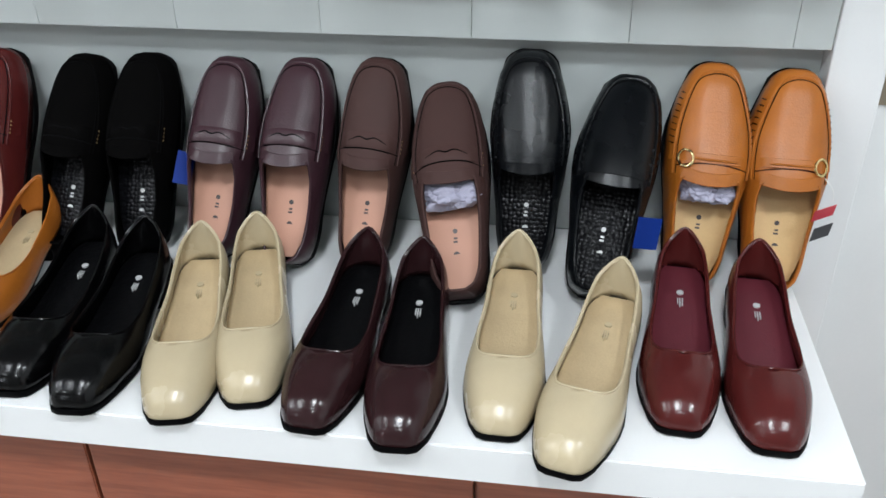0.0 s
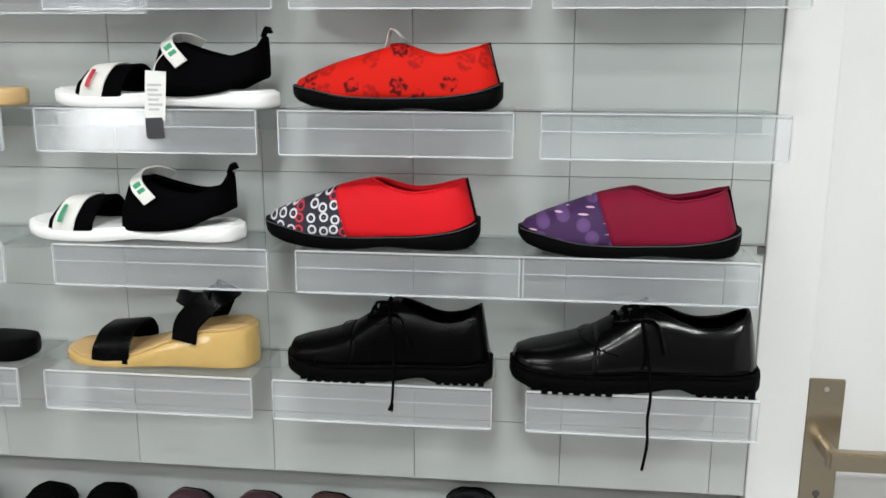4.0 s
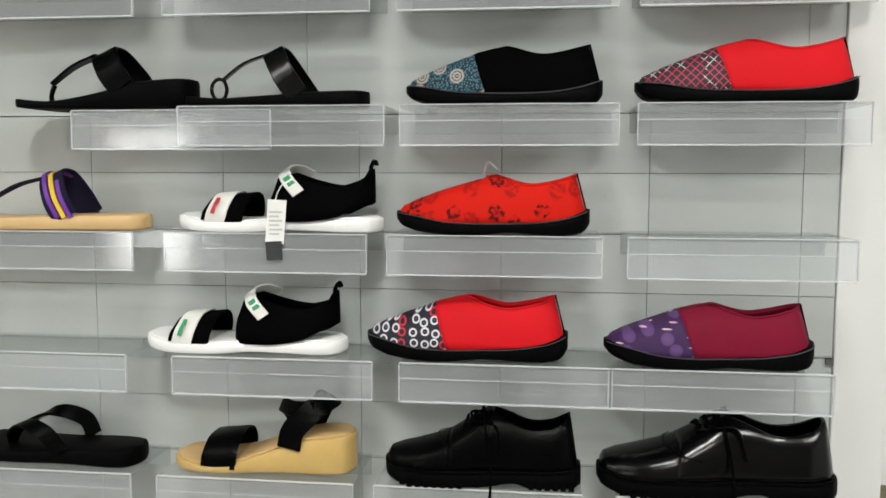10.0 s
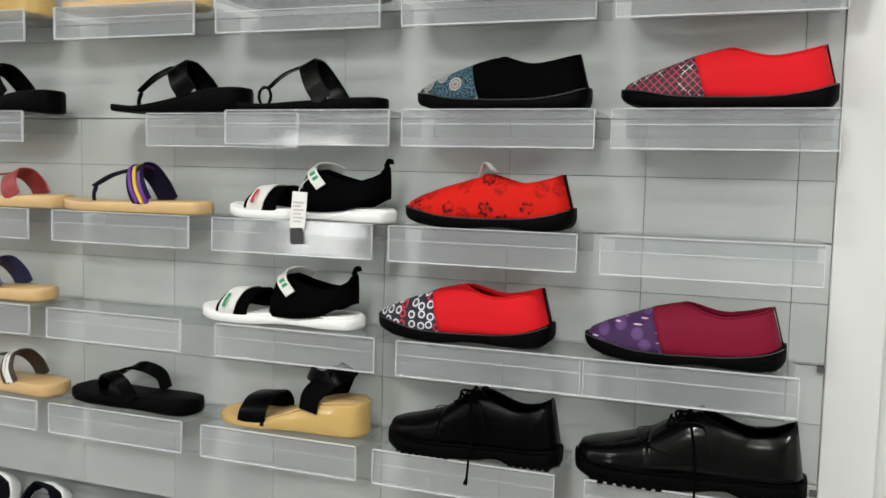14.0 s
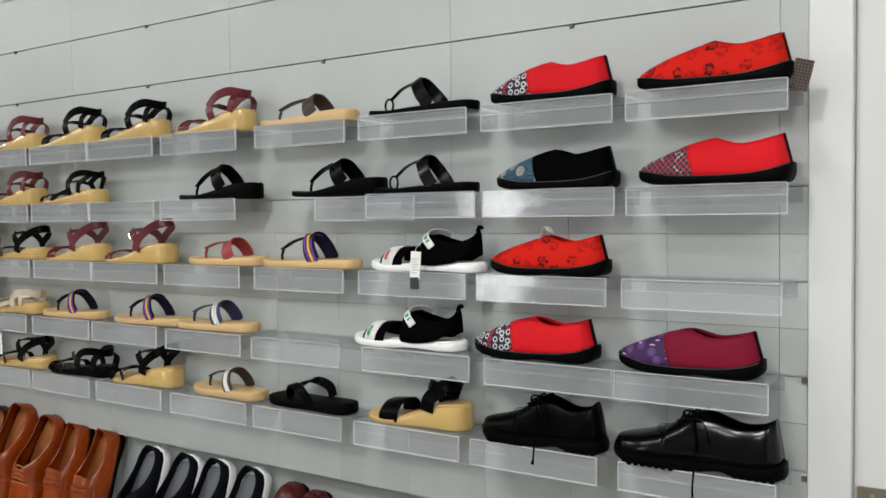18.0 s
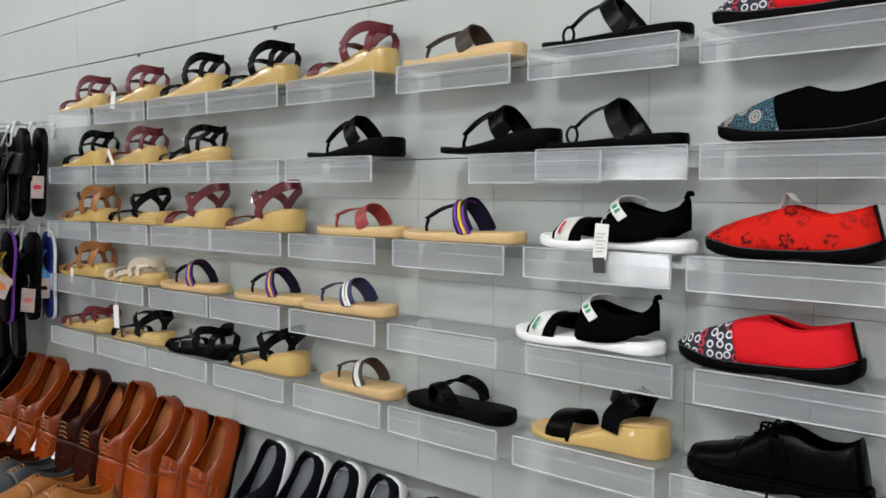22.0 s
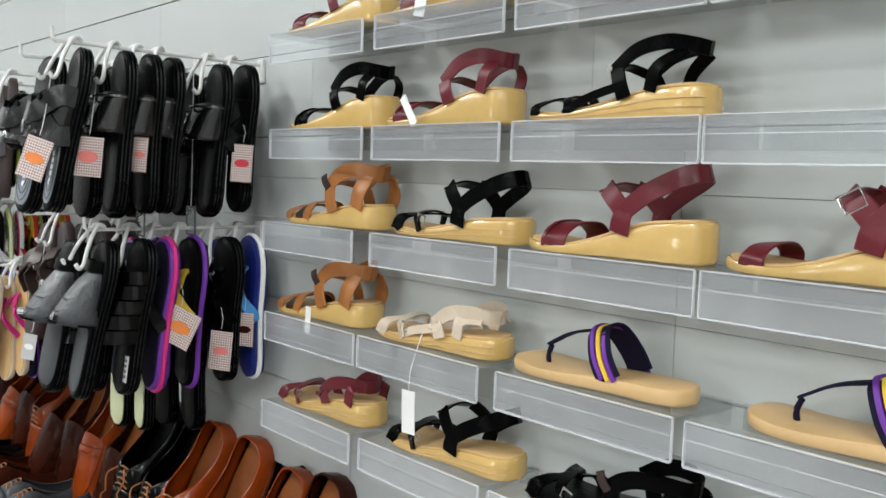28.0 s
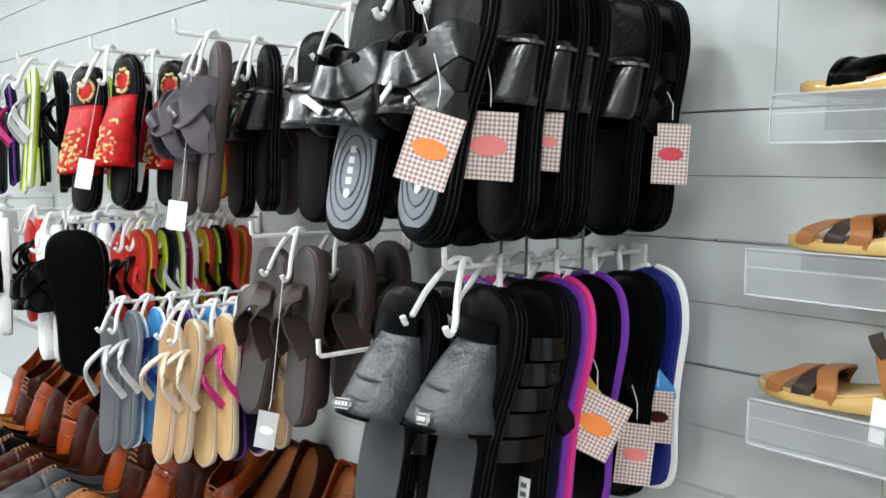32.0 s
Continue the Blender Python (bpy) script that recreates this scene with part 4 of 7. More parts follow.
def lace_shoe(label, length=0.275, leather_mat=None, dangle=0.0):
    root = empty("lace_up_shoe", label, "lace-up shoe", "black school shoes on the clear shelves")
    k = length / 0.275
    mat = leather_mat or M["black_leather"]
    t = [(-0.135, 0.010, 0, 0.025, 0.036, 0), (-0.131, 0.023, 0, 0.023, 0.043, 0), (-0.115, 0.037, 0, 0.022, 0.048, 0), (-0.085, 0.046, 0, 0.022, 0.055, 0), (-0.05, 0.048, 0, 0.022, 0.067, 0), (-0.02, 0.045, 0, 0.022, 0.086, 0.0), (0.004, 0.042, 0, 0.022, 0.101, 0.004), (0.03, 0.039, 0, 0.022, 0.102, 0.020), (0.07, 0.037, 0, 0.023, 0.092, 0.025), (0.105, 0.036, 0, 0.024, 0.093, 0.023), (0.126, 0.030, 0, 0.025, 0.099, 0.015), (0.134, 0.017, 0, 0.026, 0.102, 0.006)]
    t = [tuple(v * k for v in r) for r in t]
    thick_part("vamp", shell(t, t[0][0], -0.045 * k, 22, 14), mat, root, "rounded polished toe")
    thick_part("quarter", shell(t, -0.0449 * k, t[-1][0], 30, 14, lean=0.010), mat, root, "side panels with an ankle opening")
    s = [(-0.1385, 0.010, 0, 0.012, 0.030), (-0.1335, 0.026, 0, 0.006, 0.027), (-0.112, 0.042, 0, 0.0, 0.024), (-0.07, 0.051, 0, 0.0, 0.0235), (-0.03, 0.049, 0, 0.0, 0.0235), (0.015, 0.042, 0, 0.001, 0.0235), (0.045, 0.040, 0, 0.007, 0.024), (0.065, 0.040, 0, 0.0, 0.024), (0.10, 0.0405, 0, 0.0, 0.025), (0.128, 0.034, 0, 0.0, 0.027), (0.138, 0.018, 0, 0.002, 0.028)]
    part("sole", loft([tuple(v * k for v in r) for r in s], 26), M["black_rubber"], root, "thick black ridged rubber sole")
    for x in list(np.linspace(-0.110, -0.005, 10)) + list(np.linspace(0.070, 0.125, 6)):
        part("cleat", box((x - 0.0036) * k, (x + 0.0036) * k, (-0.0508 if -0.10 < x < -0.02 else -0.0405) * k, -0.030 * k, 0.0002, 0.008 * k), M["black_rubber"], root, smooth=False)
    part("welt", tube([(x * k, y * k, z * k) for x, y, z in ((-0.131, -0.027, 0.0275), (-0.112, -0.0425, 0.0245), (-0.07, -0.0515, 0.0240), (-0.03, -0.0495, 0.0240), (0.02, -0.0422, 0.0240), (0.06, -0.0405, 0.0245), (0.10, -0.0408, 0.0255), (0.128, -0.034, 0.0275))], 0.0016), M["matte_black"], root, "stitched welt line")
    i = [(-0.05, 0.034, 0, 0.030, 0.034), (0.0, 0.036, 0, 0.030, 0.034), (0.07, 0.033, 0, 0.030, 0.034), (0.12, 0.022, 0, 0.030, 0.034)]
    part("insole", loft([tuple(v * k for v in r) for r in i], 8), M["black_in"], root)
    part("tongue", ribbon([(-0.02 * k, 0, 0.078 * k), (0.002 * k, 0, 0.096 * k), (0.016 * k, 0, 0.104 * k)], (0, 1, 0), 0.036 * k, 0.004, 4), mat, root)
    part("toe_seam", tube([(-0.02 * k, -0.0455 * k, 0.050 * k), (-0.048 * k, -0.041 * k, 0.0600 * k), (-0.062 * k, 0.0, 0.0662 * k), (-0.048 * k, 0.041 * k, 0.0600 * k)], 0.0007), M["matte_black"], root, "raised toe seam")
    part("facing", ribbon([(-0.022 * k, -0.020 * k, 0.0815 * k), (0.0, -0.028 * k, 0.0880 * k), (0.02 * k, -0.032 * k, 0.0860 * k), (0.03 * k, -0.0405 * k, 0.052 * k)], (0, -0.6, 0.5), 0.016 * k, 0.002, 5), mat, root, "stitched eyelet facing")
    for n in range(3):
        x = (-0.024 + 0.011 * n) * k
        z = (0.086 + 0.0065 * n) * k
        part("lace", tube([(x, -0.022 * k, z - 0.006), (x + 0.003, 0, z + 0.005), (x, 0.022 * k, z - 0.006)], 0.0017, 6, 4), M["black_knit"], root)
    part("lace_bow", join(tube([(0.0, 0.0, 0.098 * k), (-0.014 * k, -0.02 * k, 0.102 * k), (-0.008 * k, -0.034 * k, 0.092 * k), (0.0, -0.004, 0.096 * k)], 0.0017, 6, 5), tube([(0.0, 0.0, 0.098 * k), (0.016 * k, 0.014 * k, 0.102 * k), (0.006 * k, 0.03 * k, 0.094 * k), (0.0, 0.004, 0.096 * k)], 0.0017, 6, 5)), M["black_knit"], root, "small lace bow")
    if dangle:
        part("loose_lace", tube([(0.002, -0.012, 0.104 * k), (0.006, -0.038, 0.086 * k), (0.012, -0.047, 0.05 * k), (0.014, -0.064, 0.012), (0.012, -0.0655, -0.02), (0.013, -0.066, -dangle * 0.6), (0.009, -0.066, -dangle)], 0.0017, 6, 5), M["black_knit"], root, "black lace end hanging over the shelf")
    return root


def sole_table(length, toe_h, heel_h, width, wave=0.0, curl=0.006):
    h = length / 2
    w = width / 2
    up = heel_h - toe_h
    return [(-h, w * 0.14, 0.004, curl, toe_h * 0.62 + curl * 1.3), (-h * 0.975, w * 0.46, 0.004, curl * 0.8, toe_h * 0.72 + curl * 1.2), (-h * 0.90, w * 0.77, 0.004, curl * 0.45, toe_h * 0.82 + curl * 0.9), (-h * 0.75, w * 0.95, 0.003, curl * 0.1, toe_h * 0.90 + curl * 0.4), (-h * 0.5, w, 0.002, 0.0, toe_h * 0.94), (-h * 0.2, w * 0.92, 0, 0.0, toe_h + up * 0.16), (h * 0.1, w * 0.8, 0, wave, toe_h + up * 0.50), (h * 0.45, w * 0.77, 0, wave * 0.5, toe_h + up * 0.88), (h * 0.72, w * 0.77, 0, 0.0, heel_h), (h * 0.89, w * 0.66, 0, 0.0, heel_h * 1.03), (h * 0.965, w * 0.44, 0, 0.0005, heel_h * 1.03), (h, w * 0.13, 0, 0.0025, heel_h * 1.00)]


def bed_z(table, x):
    return lerp_table(table, x)[3]


def sole_parts(root, table, sole_mat, bed_mat=None, stripes=False):
    part("sole", loft(table, 30), sole_mat, root)
    if bed_mat is not None:
        bed = [(x * 0.965, w * 0.90, cy, zt - 0.001, zt + 0.0022) for x, w, cy, zb, zt in table]
        part("footbed", loft(bed, 20), bed_mat, root, "padded footbed")
    if stripes:
        side = []
        for f in (0.35, 0.62):
            pts = [(x * 1.002, cy - w - 0.0003, zb + (zt - zb) * f) for x, w, cy, zb, zt in table[1:-1]]
            side.append(tube(pts, 0.0008, 5, 4))
        part("sole_line", join(*side), M["tan_bed"], root, "moulded lines along the sole")


def band(table, x, width, rise, lean=0.0, thick=0.0028, inset=0.0, skew=0.0):
    """A strap arched across the foot at x."""
    w, cy, zb, zt = lerp_table(table, x)
    w = w * 0.95 - inset
    top = zt + rise
    pts = [(x - skew, cy - w, zt - 0.003), (x - skew + lean * 0.45, cy - w * 0.96, zt + rise * 0.42), (x + lean * 0.85, cy - w * 0.55, zt + rise * 0.9), (x + lean, cy, top), (x + lean * 0.85, cy + w * 0.55, zt + rise * 0.9), (x + skew + lean * 0.45, cy + w * 0.96, zt + rise * 0.42), (x + skew, cy + w, zt - 0.003)]
    return ribbon(pts, (1, 0, 0.45 if lean < 0 else 0.1), width, thick, 4)


def buckle_on(root, at, size=0.011, material=None):
    s = size
    ob = part("buckle", tube([(-s, 0, -s * 0.8), (-s, 0, s * 0.8), (s, 0, s * 0.8), (s, 0, -s * 0.8), (-s, 0, -s * 0.8)], 0.0014, 6, 1, False), material or M["chrome"], root, "small square metal buckle")
    ob.matrix_basis = at
    return ob


def ankle_back(root, t, h, strap, w, kind, lift=0.0):
    """The rear straps: a fork that floats behind the heel, or a loop on legs."""
    z = lambda x: bed_z(t, x)
    if kind == "fork":
        for s in (-1, 1):
            joint = (h * 0.27, s * 0.0375, z(h * 0.27) + 0.019)
            part("riser", ribbon([(h * 0.22, s * 0.0362, z(h * 0.22) - 0.003), (h * 0.25, s * 0.0385, z(h * 0.25) + 0.009), joint], (1, 0, 0.1), w * 1.5, 0.0028, 4), strap, root)
            part("front_strap", ribbon([joint, (h * 0.15, s * 0.036, z(h * 0.15) + 0.038 + lift), (h * 0.02, s * 0.028, z(h * 0.05) + 0.053 + lift)], (1, 0, 0.75), w * 1.35, 0.0028, 5), strap, root)
            part("rear_strap", ribbon([joint, (h * 0.48, s * 0.0365, z(h * 0.48) + 0.031 + lift), (h * 0.72, s * 0.0295, z(h * 0.7) + 0.044 + lift), (h * 0.87, s * 0.015, z(h * 0.8) + 0.051 + lift), (h * 0.915, s * 0.0005, z(h * 0.8) + 0.053 + lift)], (-0.35, 0, 1), w * 1.3, 0.0028, 5), strap, root)
        part("instep_strap", ribbon([(h * 0.02, -0.028, z(h * 0.05) + 0.052 + lift), (-h * 0.02, 0, z(0) + 0.057 + lift), (h * 0.02, 0.028, z(h * 0.05) + 0.052 + lift)], (1, 0, 0.4), w * 1.3, 0.0028, 5), strap, root)
        return
    top = z(h * 0.18) + 0.029 + lift
    back = z(h * 0.75) + 0.036 + lift
    for s in (-1, 1):
        part("riser", ribbon([(h * 0.25, s * 0.0365, z(h * 0.25) - 0.003), (h * 0.21, s * 0.0385, z(h * 0.21) + 0.014), (h * 0.15, s * 0.0340, top)], (1, 0, 0.25), w * 1.35, 0.0028, 5), strap, root)
        part("ankle_strap", ribbon([(h * 0.12, s * 0.0335, top - 0.002), (h * 0.36, s * 0.0350, (top + back) / 2 + 0.009), (h * 0.64, s * 0.0305, back + 0.007), (h * 0.84, s * 0.0165, back + 0.003), (h * 0.89, s * 0.0005, back + 0.001)], (0.15, 0, 1), w * 1.2, 0.0028, 5), strap, root)
        if kind == "tie":
            part("tie_strap", ribbon([(h * 0.22, s * 0.0385, z(h * 0.2) + 0.012), (-h * 0.16, s * 0.0405, z(-h * 0.15) + 0.009), (-h * 0.42, s * 0.039, z(-h * 0.4) - 0.002)], (0.3, 0, 1), w * 0.75, 0.0026, 5), strap, root)
        foot = 0.50 if kind == "tie" else 0.70
        part("rear_strap", ribbon([(h * foot, s * 0.0345, z(h * foot) - 0.003), (h * (foot + 0.07), s * 0.0345, z(h * foot) + 0.022), (h * 0.80, s * 0.0215, back - 0.001)], (1, 0, -0.3), w * (1.5 if kind == "counter" else 1.15), 0.0026, 5), strap, root)
    part("instep_strap", ribbon([(h * 0.14, -0.033, top - 0.002), (h * 0.08, 0, top + 0.005), (h * 0.14, 0.033, top - 0.002)], (1, 0, 0.3), w * 1.1, 0.0028, 5), strap, root)
    if kind == "counter":
        part("strap_end", ribbon([(h * 0.14, -0.036, top - 0.004), (h * 0.08, -0.038, top + 0.006), (h * 0.04, -0.036, top + 0.016)], (1, 0, 0.4), w * 0.7, 0.0024, 4), M["dark_brown_strap"], root, "dark loose strap end")


def wedge_sandal(label, strap, sole_mat=None, length=0.245, heel=0.045, toe=0.010, style="ankle", bed=None, tag=None, back=None, lift=0.0):
    root = empty("wedge_sandal", label, "wedge sandal", "wedge sandals on the clear shelves")
    t = sole_table(length, toe, heel, 0.088)
    sole_parts(root, t, sole_mat or M["tan_sole"], bed or M["tan_bed"], sole_mat is None and style in ("ankle", "cross") and heel < 0.041)
    h = length / 2
    z = lambda x: bed_z(t, x)
    if style == "ankle":
        part("toe_strap", band(t, -h * 0.70, 0.014, 0.018, 0.004, skew=0.010), strap, root)
        part("toe_strap", band(t, -h * 0.50, 0.012, 0.021, 0.004, skew=-0.014), strap, root)
        ankle_back(root, t, h, strap, 0.0135, "tie", 0.003)
        stud = part("stud", tube([(h * 0.09, -0.034, z(h * 0.1) + 0.034), (h * 0.09, -0.0375, z(h * 0.1) + 0.034)], 0.0035, 10, 1), M["chrome"], root, "small metal stud")
    elif style in ("band", "vee"):
        part("toe_strap", band(t, -h * 0.52, 0.036, 0.025, 0.006, 0.003), strap, root, "broad toe band")
        part("toe_trim", band(t, -h * 0.64, 0.006, 0.0262, 0.004, 0.003, -0.001), strap, root)
        ankle_back(root, t, h, strap, 0.0165, "band" if style == "band" else "fork", 0.0)
    elif style == "wide":
        part("toe_strap", band(t, -h * 0.66, 0.026, 0.019, 0.004), strap, root)
        ankle_back(root, t, h, strap, 0.017, "fork", 0.002)
        buckle_on(root, pose(h * 0.09, -0.0370, z(h * 0.1) + 0.046, 0, -30, 0), 0.0105)
    elif style == "counter":
        part("toe_strap", band(t, -h * 0.66, 0.018, 0.020, 0.006, skew=0.010), strap, root)
        part("toe_strap", band(t, -h * 0.40, 0.020, 0.026, 0.006, skew=-0.010), strap, root)
        part("strap_lining", band(t, -h * 0.52, 0.020, 0.021, 0.006, 0.002, 0.002), M["dark_brown_strap"], root, "dark lining of the straps")
        ankle_back(root, t, h, strap, 0.0200, "counter", 0.010)
    elif style == "cross":
        for a, b, hgt in ((-0.76, -0.34, 0.020), (-0.34, -0.72, 0.024)):
            wa, wb = lerp_table(t, h * a), lerp_table(t, h * b)
            part("cross_strap", ribbon([(h * a, -wa[0], wa[3] - 0.003), (h * (a * 0.8 + b * 0.2), -wa[0] * 0.85, wa[3] + hgt * 0.75), (h * (a + b) / 2, 0, (wa[3] + wb[3]) / 2 + hgt), (h * (b * 0.8 + a * 0.2), wb[0] * 0.85, wb[3] + hgt * 0.75), (h * b, wb[0], wb[3] - 0.003)], (1, 0.4 if b > a else -0.4, 0), 0.017, 0.0026, 5), strap, root)
        ankle_back(root, t, h, strap, 0.0165, "fork" if back is None else back, lift)
        buckle_on(root, pose(-h * 0.30, -0.0425, z(-h * 0.3) + 0.014, 0, 20, 0), 0.007)
    elif style == "two_band":
        part("toe_strap", band(t, -h * 0.42, 0.046, 0.034, 0.004, 0.003), strap, root)
        part("back_strap", ribbon([(h * 0.34, -0.036, z(h * 0.3) - 0.003), (h * 0.40, -0.036, z(h * 0.3) + 0.022), (h * 0.62, -0.022, z(h * 0.5) + 0.040), (h * 0.72, 0.0, z(h * 0.5) + 0.046), (h * 0.62, 0.022, z(h * 0.5) + 0.040), (h * 0.40, 0.036, z(h * 0.3) - 0.003)], (1, 0, -0.5), 0.030, 0.003, 5), strap, root)
        part("ankle_strap", ribbon([(h * 0.30, 0.034, z(h * 0.3) - 0.003), (h * 0.20, 0.032, z(h * 0.2) + 0.030), (h * 0.16, 0.010, z(h * 0.2) + 0.046), (h * 0.34, -0.014, z(h * 0.3) + 0.042), (h * 0.60, -0.024, z(h * 0.5) + 0.038)], (0.4, 0, 1), 0.020, 0.003, 5), strap, root)
    if tag:
        tx, ty, tz, tw, th, tilt = tag
        tag_card(root, "price_tag", pose(tx, ty, tz, 0, tilt, 0), tw, th, M["paper"], label="blank white card tag")
        if tz < -0.03:
            part("tag_string", tube([(tx + 0.004, -0.044, z(tx) + 0.006), (tx + 0.002, ty + 0.001, tz + th), (tx, ty, tz + th / 2)], 0.0006, 5, 3), M["paper"], root)
    return root


def thong_sandal(label, sole_mat, strap, length=0.25, heel=0.022, toe=0.016, rise=0.058, width=0.040, lean=0.03, ring=False, accent=None, bed=None, at=0.035, kind="thong_sandal"):
    lean = -abs(lean) * 0.8 - 0.014
    root = empty(kind, label, "thong sandal", "thong sandals on the clear shelves")
    t = sole_table(length, toe, heel, 0.086)
    sole_parts(root, t, sole_mat, bed)
    h = length / 2
    x = at
    rise = rise * 0.82
    width = width * (1.12 if accent is not None else 0.88)
    part("arch_band", band(t, x, width, rise, lean, 0.0035), strap, root)
    if accent is not None:
        for n, mat in enumerate(accent):
            part("braid", band(t, x + width * (n - (len(accent) - 1) / 2) * 0.24, width * 0.17, rise + 0.0024, lean, 0.003, inset=-0.002), mat, root, "coloured woven stripe")
    px = -h * 0.60
    zt = bed_z(t, px)
    top = (x + lean - width * 0.30, -0.002, bed_z(t, x) + rise * 0.93)
    if ring:
        part("toe_ring", tube([(px + 0.010 * math.cos(a), -0.010, zt + 0.012 + 0.013 * math.sin(a)) for a in np.linspace(0, 2 * math.pi, 9)], 0.0024, 6, 3), strap, root, "loop for the big toe")
    else:
        part("toe_post", tube([(px, -0.006, zt - 0.002), (px - 0.001, -0.006, zt + 0.010), (px + 0.004, -0.006, zt + 0.022)], 0.0032, 6, 3), strap, root)
    part("centre_strap", ribbon([(px + (0.004 if ring else 0.002), -0.008, zt + 0.0235), ((px + top[0]) / 2, -0.005, (zt + 0.02 + top[2]) / 2 + 0.006), top], (0, 1, 0), 0.009 if ring else 0.012, 0.003, 5, None if ring else 1.9), strap, root)
    return root


def flip_flop(label, sole_mat, strap, length=0.25):
    root = empty("flip_flop", label, "flip-flop", "flip-flops")
    t = sole_table(length, 0.016, 0.024, 0.09)
    sole_parts(root, t, sole_mat, None)
    h = length / 2
    z = bed_z(t, -h * 0.55)
    for s in (-1, 1):
        part("strap", ribbon([(-h * 0.56, -0.004, z), (-h * 0.50, s * 0.008 - 0.004, z + 0.018), (-h * 0.22, s * 0.030, z + 0.036), (h * 0.08, s * 0.040, z + 0.026), (h * 0.22, s * 0.036, bed_z(t, h * 0.22) - 0.002)], ((0, 1, 0), (1, 0, 0.4)), 0.013, 0.0045, 5, 1.9), strap, root)
    return root


def sport_sandal(label, tagged_card=False):
    """White-soled sandal with a printed toe band and a black padded back."""
    root = empty("sport_sandal", label, "sandal", "white-soled sandals on the clear shelves")
    t = sole_table(0.262, 0.016, 0.020, 0.09, 0.003, 0.010)
    sole_parts(root, t, M["white_foam"], M["white_foam"])
    h = 0.131
    z = lambda x: bed_z(t, x)
    part("toe_band_lining", band(t, -h * 0.50, 0.052, 0.036, 0.010, 0.005, 0.003), M["black_knit"], root, "black padded band")
    part("toe_band", band(t, -h * 0.56, 0.026, 0.0395, 0.010, 0.003, 0.001), M["white_strap"], root, "white printed strap")
    part("strap_print", ribbon([(-h * 0.56, -0.0445, z(-h * 0.5) + 0.012), (-h * 0.54, -0.043, z(-h * 0.5) + 0.022), (-h * 0.52, -0.034, z(-h * 0.5) + 0.0335)], (1, 0, 0.2), 0.005, 0.0012, 4), M["green_print"] if not tagged_card else M["red_tag"], root, "small printed mark")
    s = [(h * -0.04, 0.030, 0, z(0) - 0.002, z(0) + 0.040, 0.0), (h * 0.04, 0.037, 0, z(0) - 0.002, z(0) + 0.068, 0.012), (h * 0.32, 0.038, 0, z(0) - 0.002, z(0) + 0.064, 0.024), (h * 0.60, 0.036, 0, z(0) + 0.004, z(0) + 0.058, 0.026), (h * 0.78, 0.032, 0, z(0) + 0.016, z(0) + 0.064, 0.024), (h * 0.88, 0.021, 0, z(0) + 0.020, z(0) + 0.070, 0.014), (h * 0.92, 0.008, 0, z(0) + 0.024, z(0) + 0.074, 0.003)]
    thick_part("back_panel", shell(s, s[0][0], s[-1][0], 16, 7), M["black_knit"], root, "black padded collar round the heel", 0.006)
    part("pull_tab", ribbon([(h * 0.88, 0, z(0) + 0.072), (h * 0.92, 0, z(0) + 0.084), (h * 0.945, 0, z(0) + 0.077)], (0, 1, 0), 0.014, 0.003, 4), M["black_knit"], root)
    part("closure_strap", ribbon([(h * 0.26, -0.038, z(0) + 0.038), (h * 0.14, -0.034, z(0) + 0.058), (h * 0.08, -0.012, z(0) + 0.070), (h * 0.14, 0.016, z(0) + 0.071), (h * 0.24, 0.034, z(0) + 0.062)], (0.8, 0.1, 0.7), 0.017, 0.003, 5), M["white_strap"], root, "white printed closing strap")
    part("closure_print", ribbon([(h * 0.20, -0.0385, z(0) + 0.050), (h * 0.13, -0.0345, z(0) + 0.061)], (0.8, 0.1, 0.7), 0.010, 0.0012, 3), M["green_print"], root)
    if tagged_card:
        tag_card(root, "price_tag", pose(h * 0.10, -0.0625, z(0) + 0.000, 0, 4, 0), 0.023, 0.060, M["paper"], label="hanging white card tag")
        tag_card(root, "tag_foot", pose(h * 0.08, -0.0630, z(0) - 0.040, 0, -3, 0), 0.020, 0.026, M["black_tag"])
        part("tag_print", join(*[box(h * 0.10 - 0.008, h * 0.10 + (0.008 if n % 2 else 0.004), -0.0634, -0.0630, z(0) - 0.018 + 0.006 * n, z(0) - 0.0155 + 0.006 * n) for n in range(6)]), M["print_grey"], root, "grey lines of print", smooth=False)
        part("tag_string", tube([(h * 0.12, -0.040, z(0) + 0.052), (h * 0.11, -0.058, z(0) + 0.040), (h * 0.10, -0.0625, z(0) + 0.030)], 0.0007, 5, 3), M["paper"], root)
    return root


T, P = M["tan_sole"], M["pale_sole"]
BR = (M["purple_foam"], M["yellow"], M["purple_foam"])


def place(ob, m):
    ob.matrix_world = m
    return ob


# top row
place(slip_on(M["floral"], M["floral"], "red slip-on shoe printed with dark blossoms on a black sole"), seat(-0.146, "A"))
place(slip_on(M["rings"], M["red_cloth"], "red slip-on shoe with a black toe printed in white rings", 0.237), seat(-0.434, "A"))
place(thong_sandal("black sandal with a toe loop and a shiny arch band", M["black_rubber"], M["black_leather"], 0.25, 0.020, 0.012, 0.062, 0.030, 0.040, True), seat(-0.712, "A"))
place(thong_sandal("dark brown thong sandal on a pale tan sole", P, M["dark_brown_strap"], 0.26, 0.026, 0.014, 0.044, 0.040, 0.010), seat(-1.012, "A"))
place(wedge_sandal("maroon strappy wedge sandal on a glossy tan sole", M["maroon_strap"], heel=0.046, style="band"), seat(-1.305, "A"))
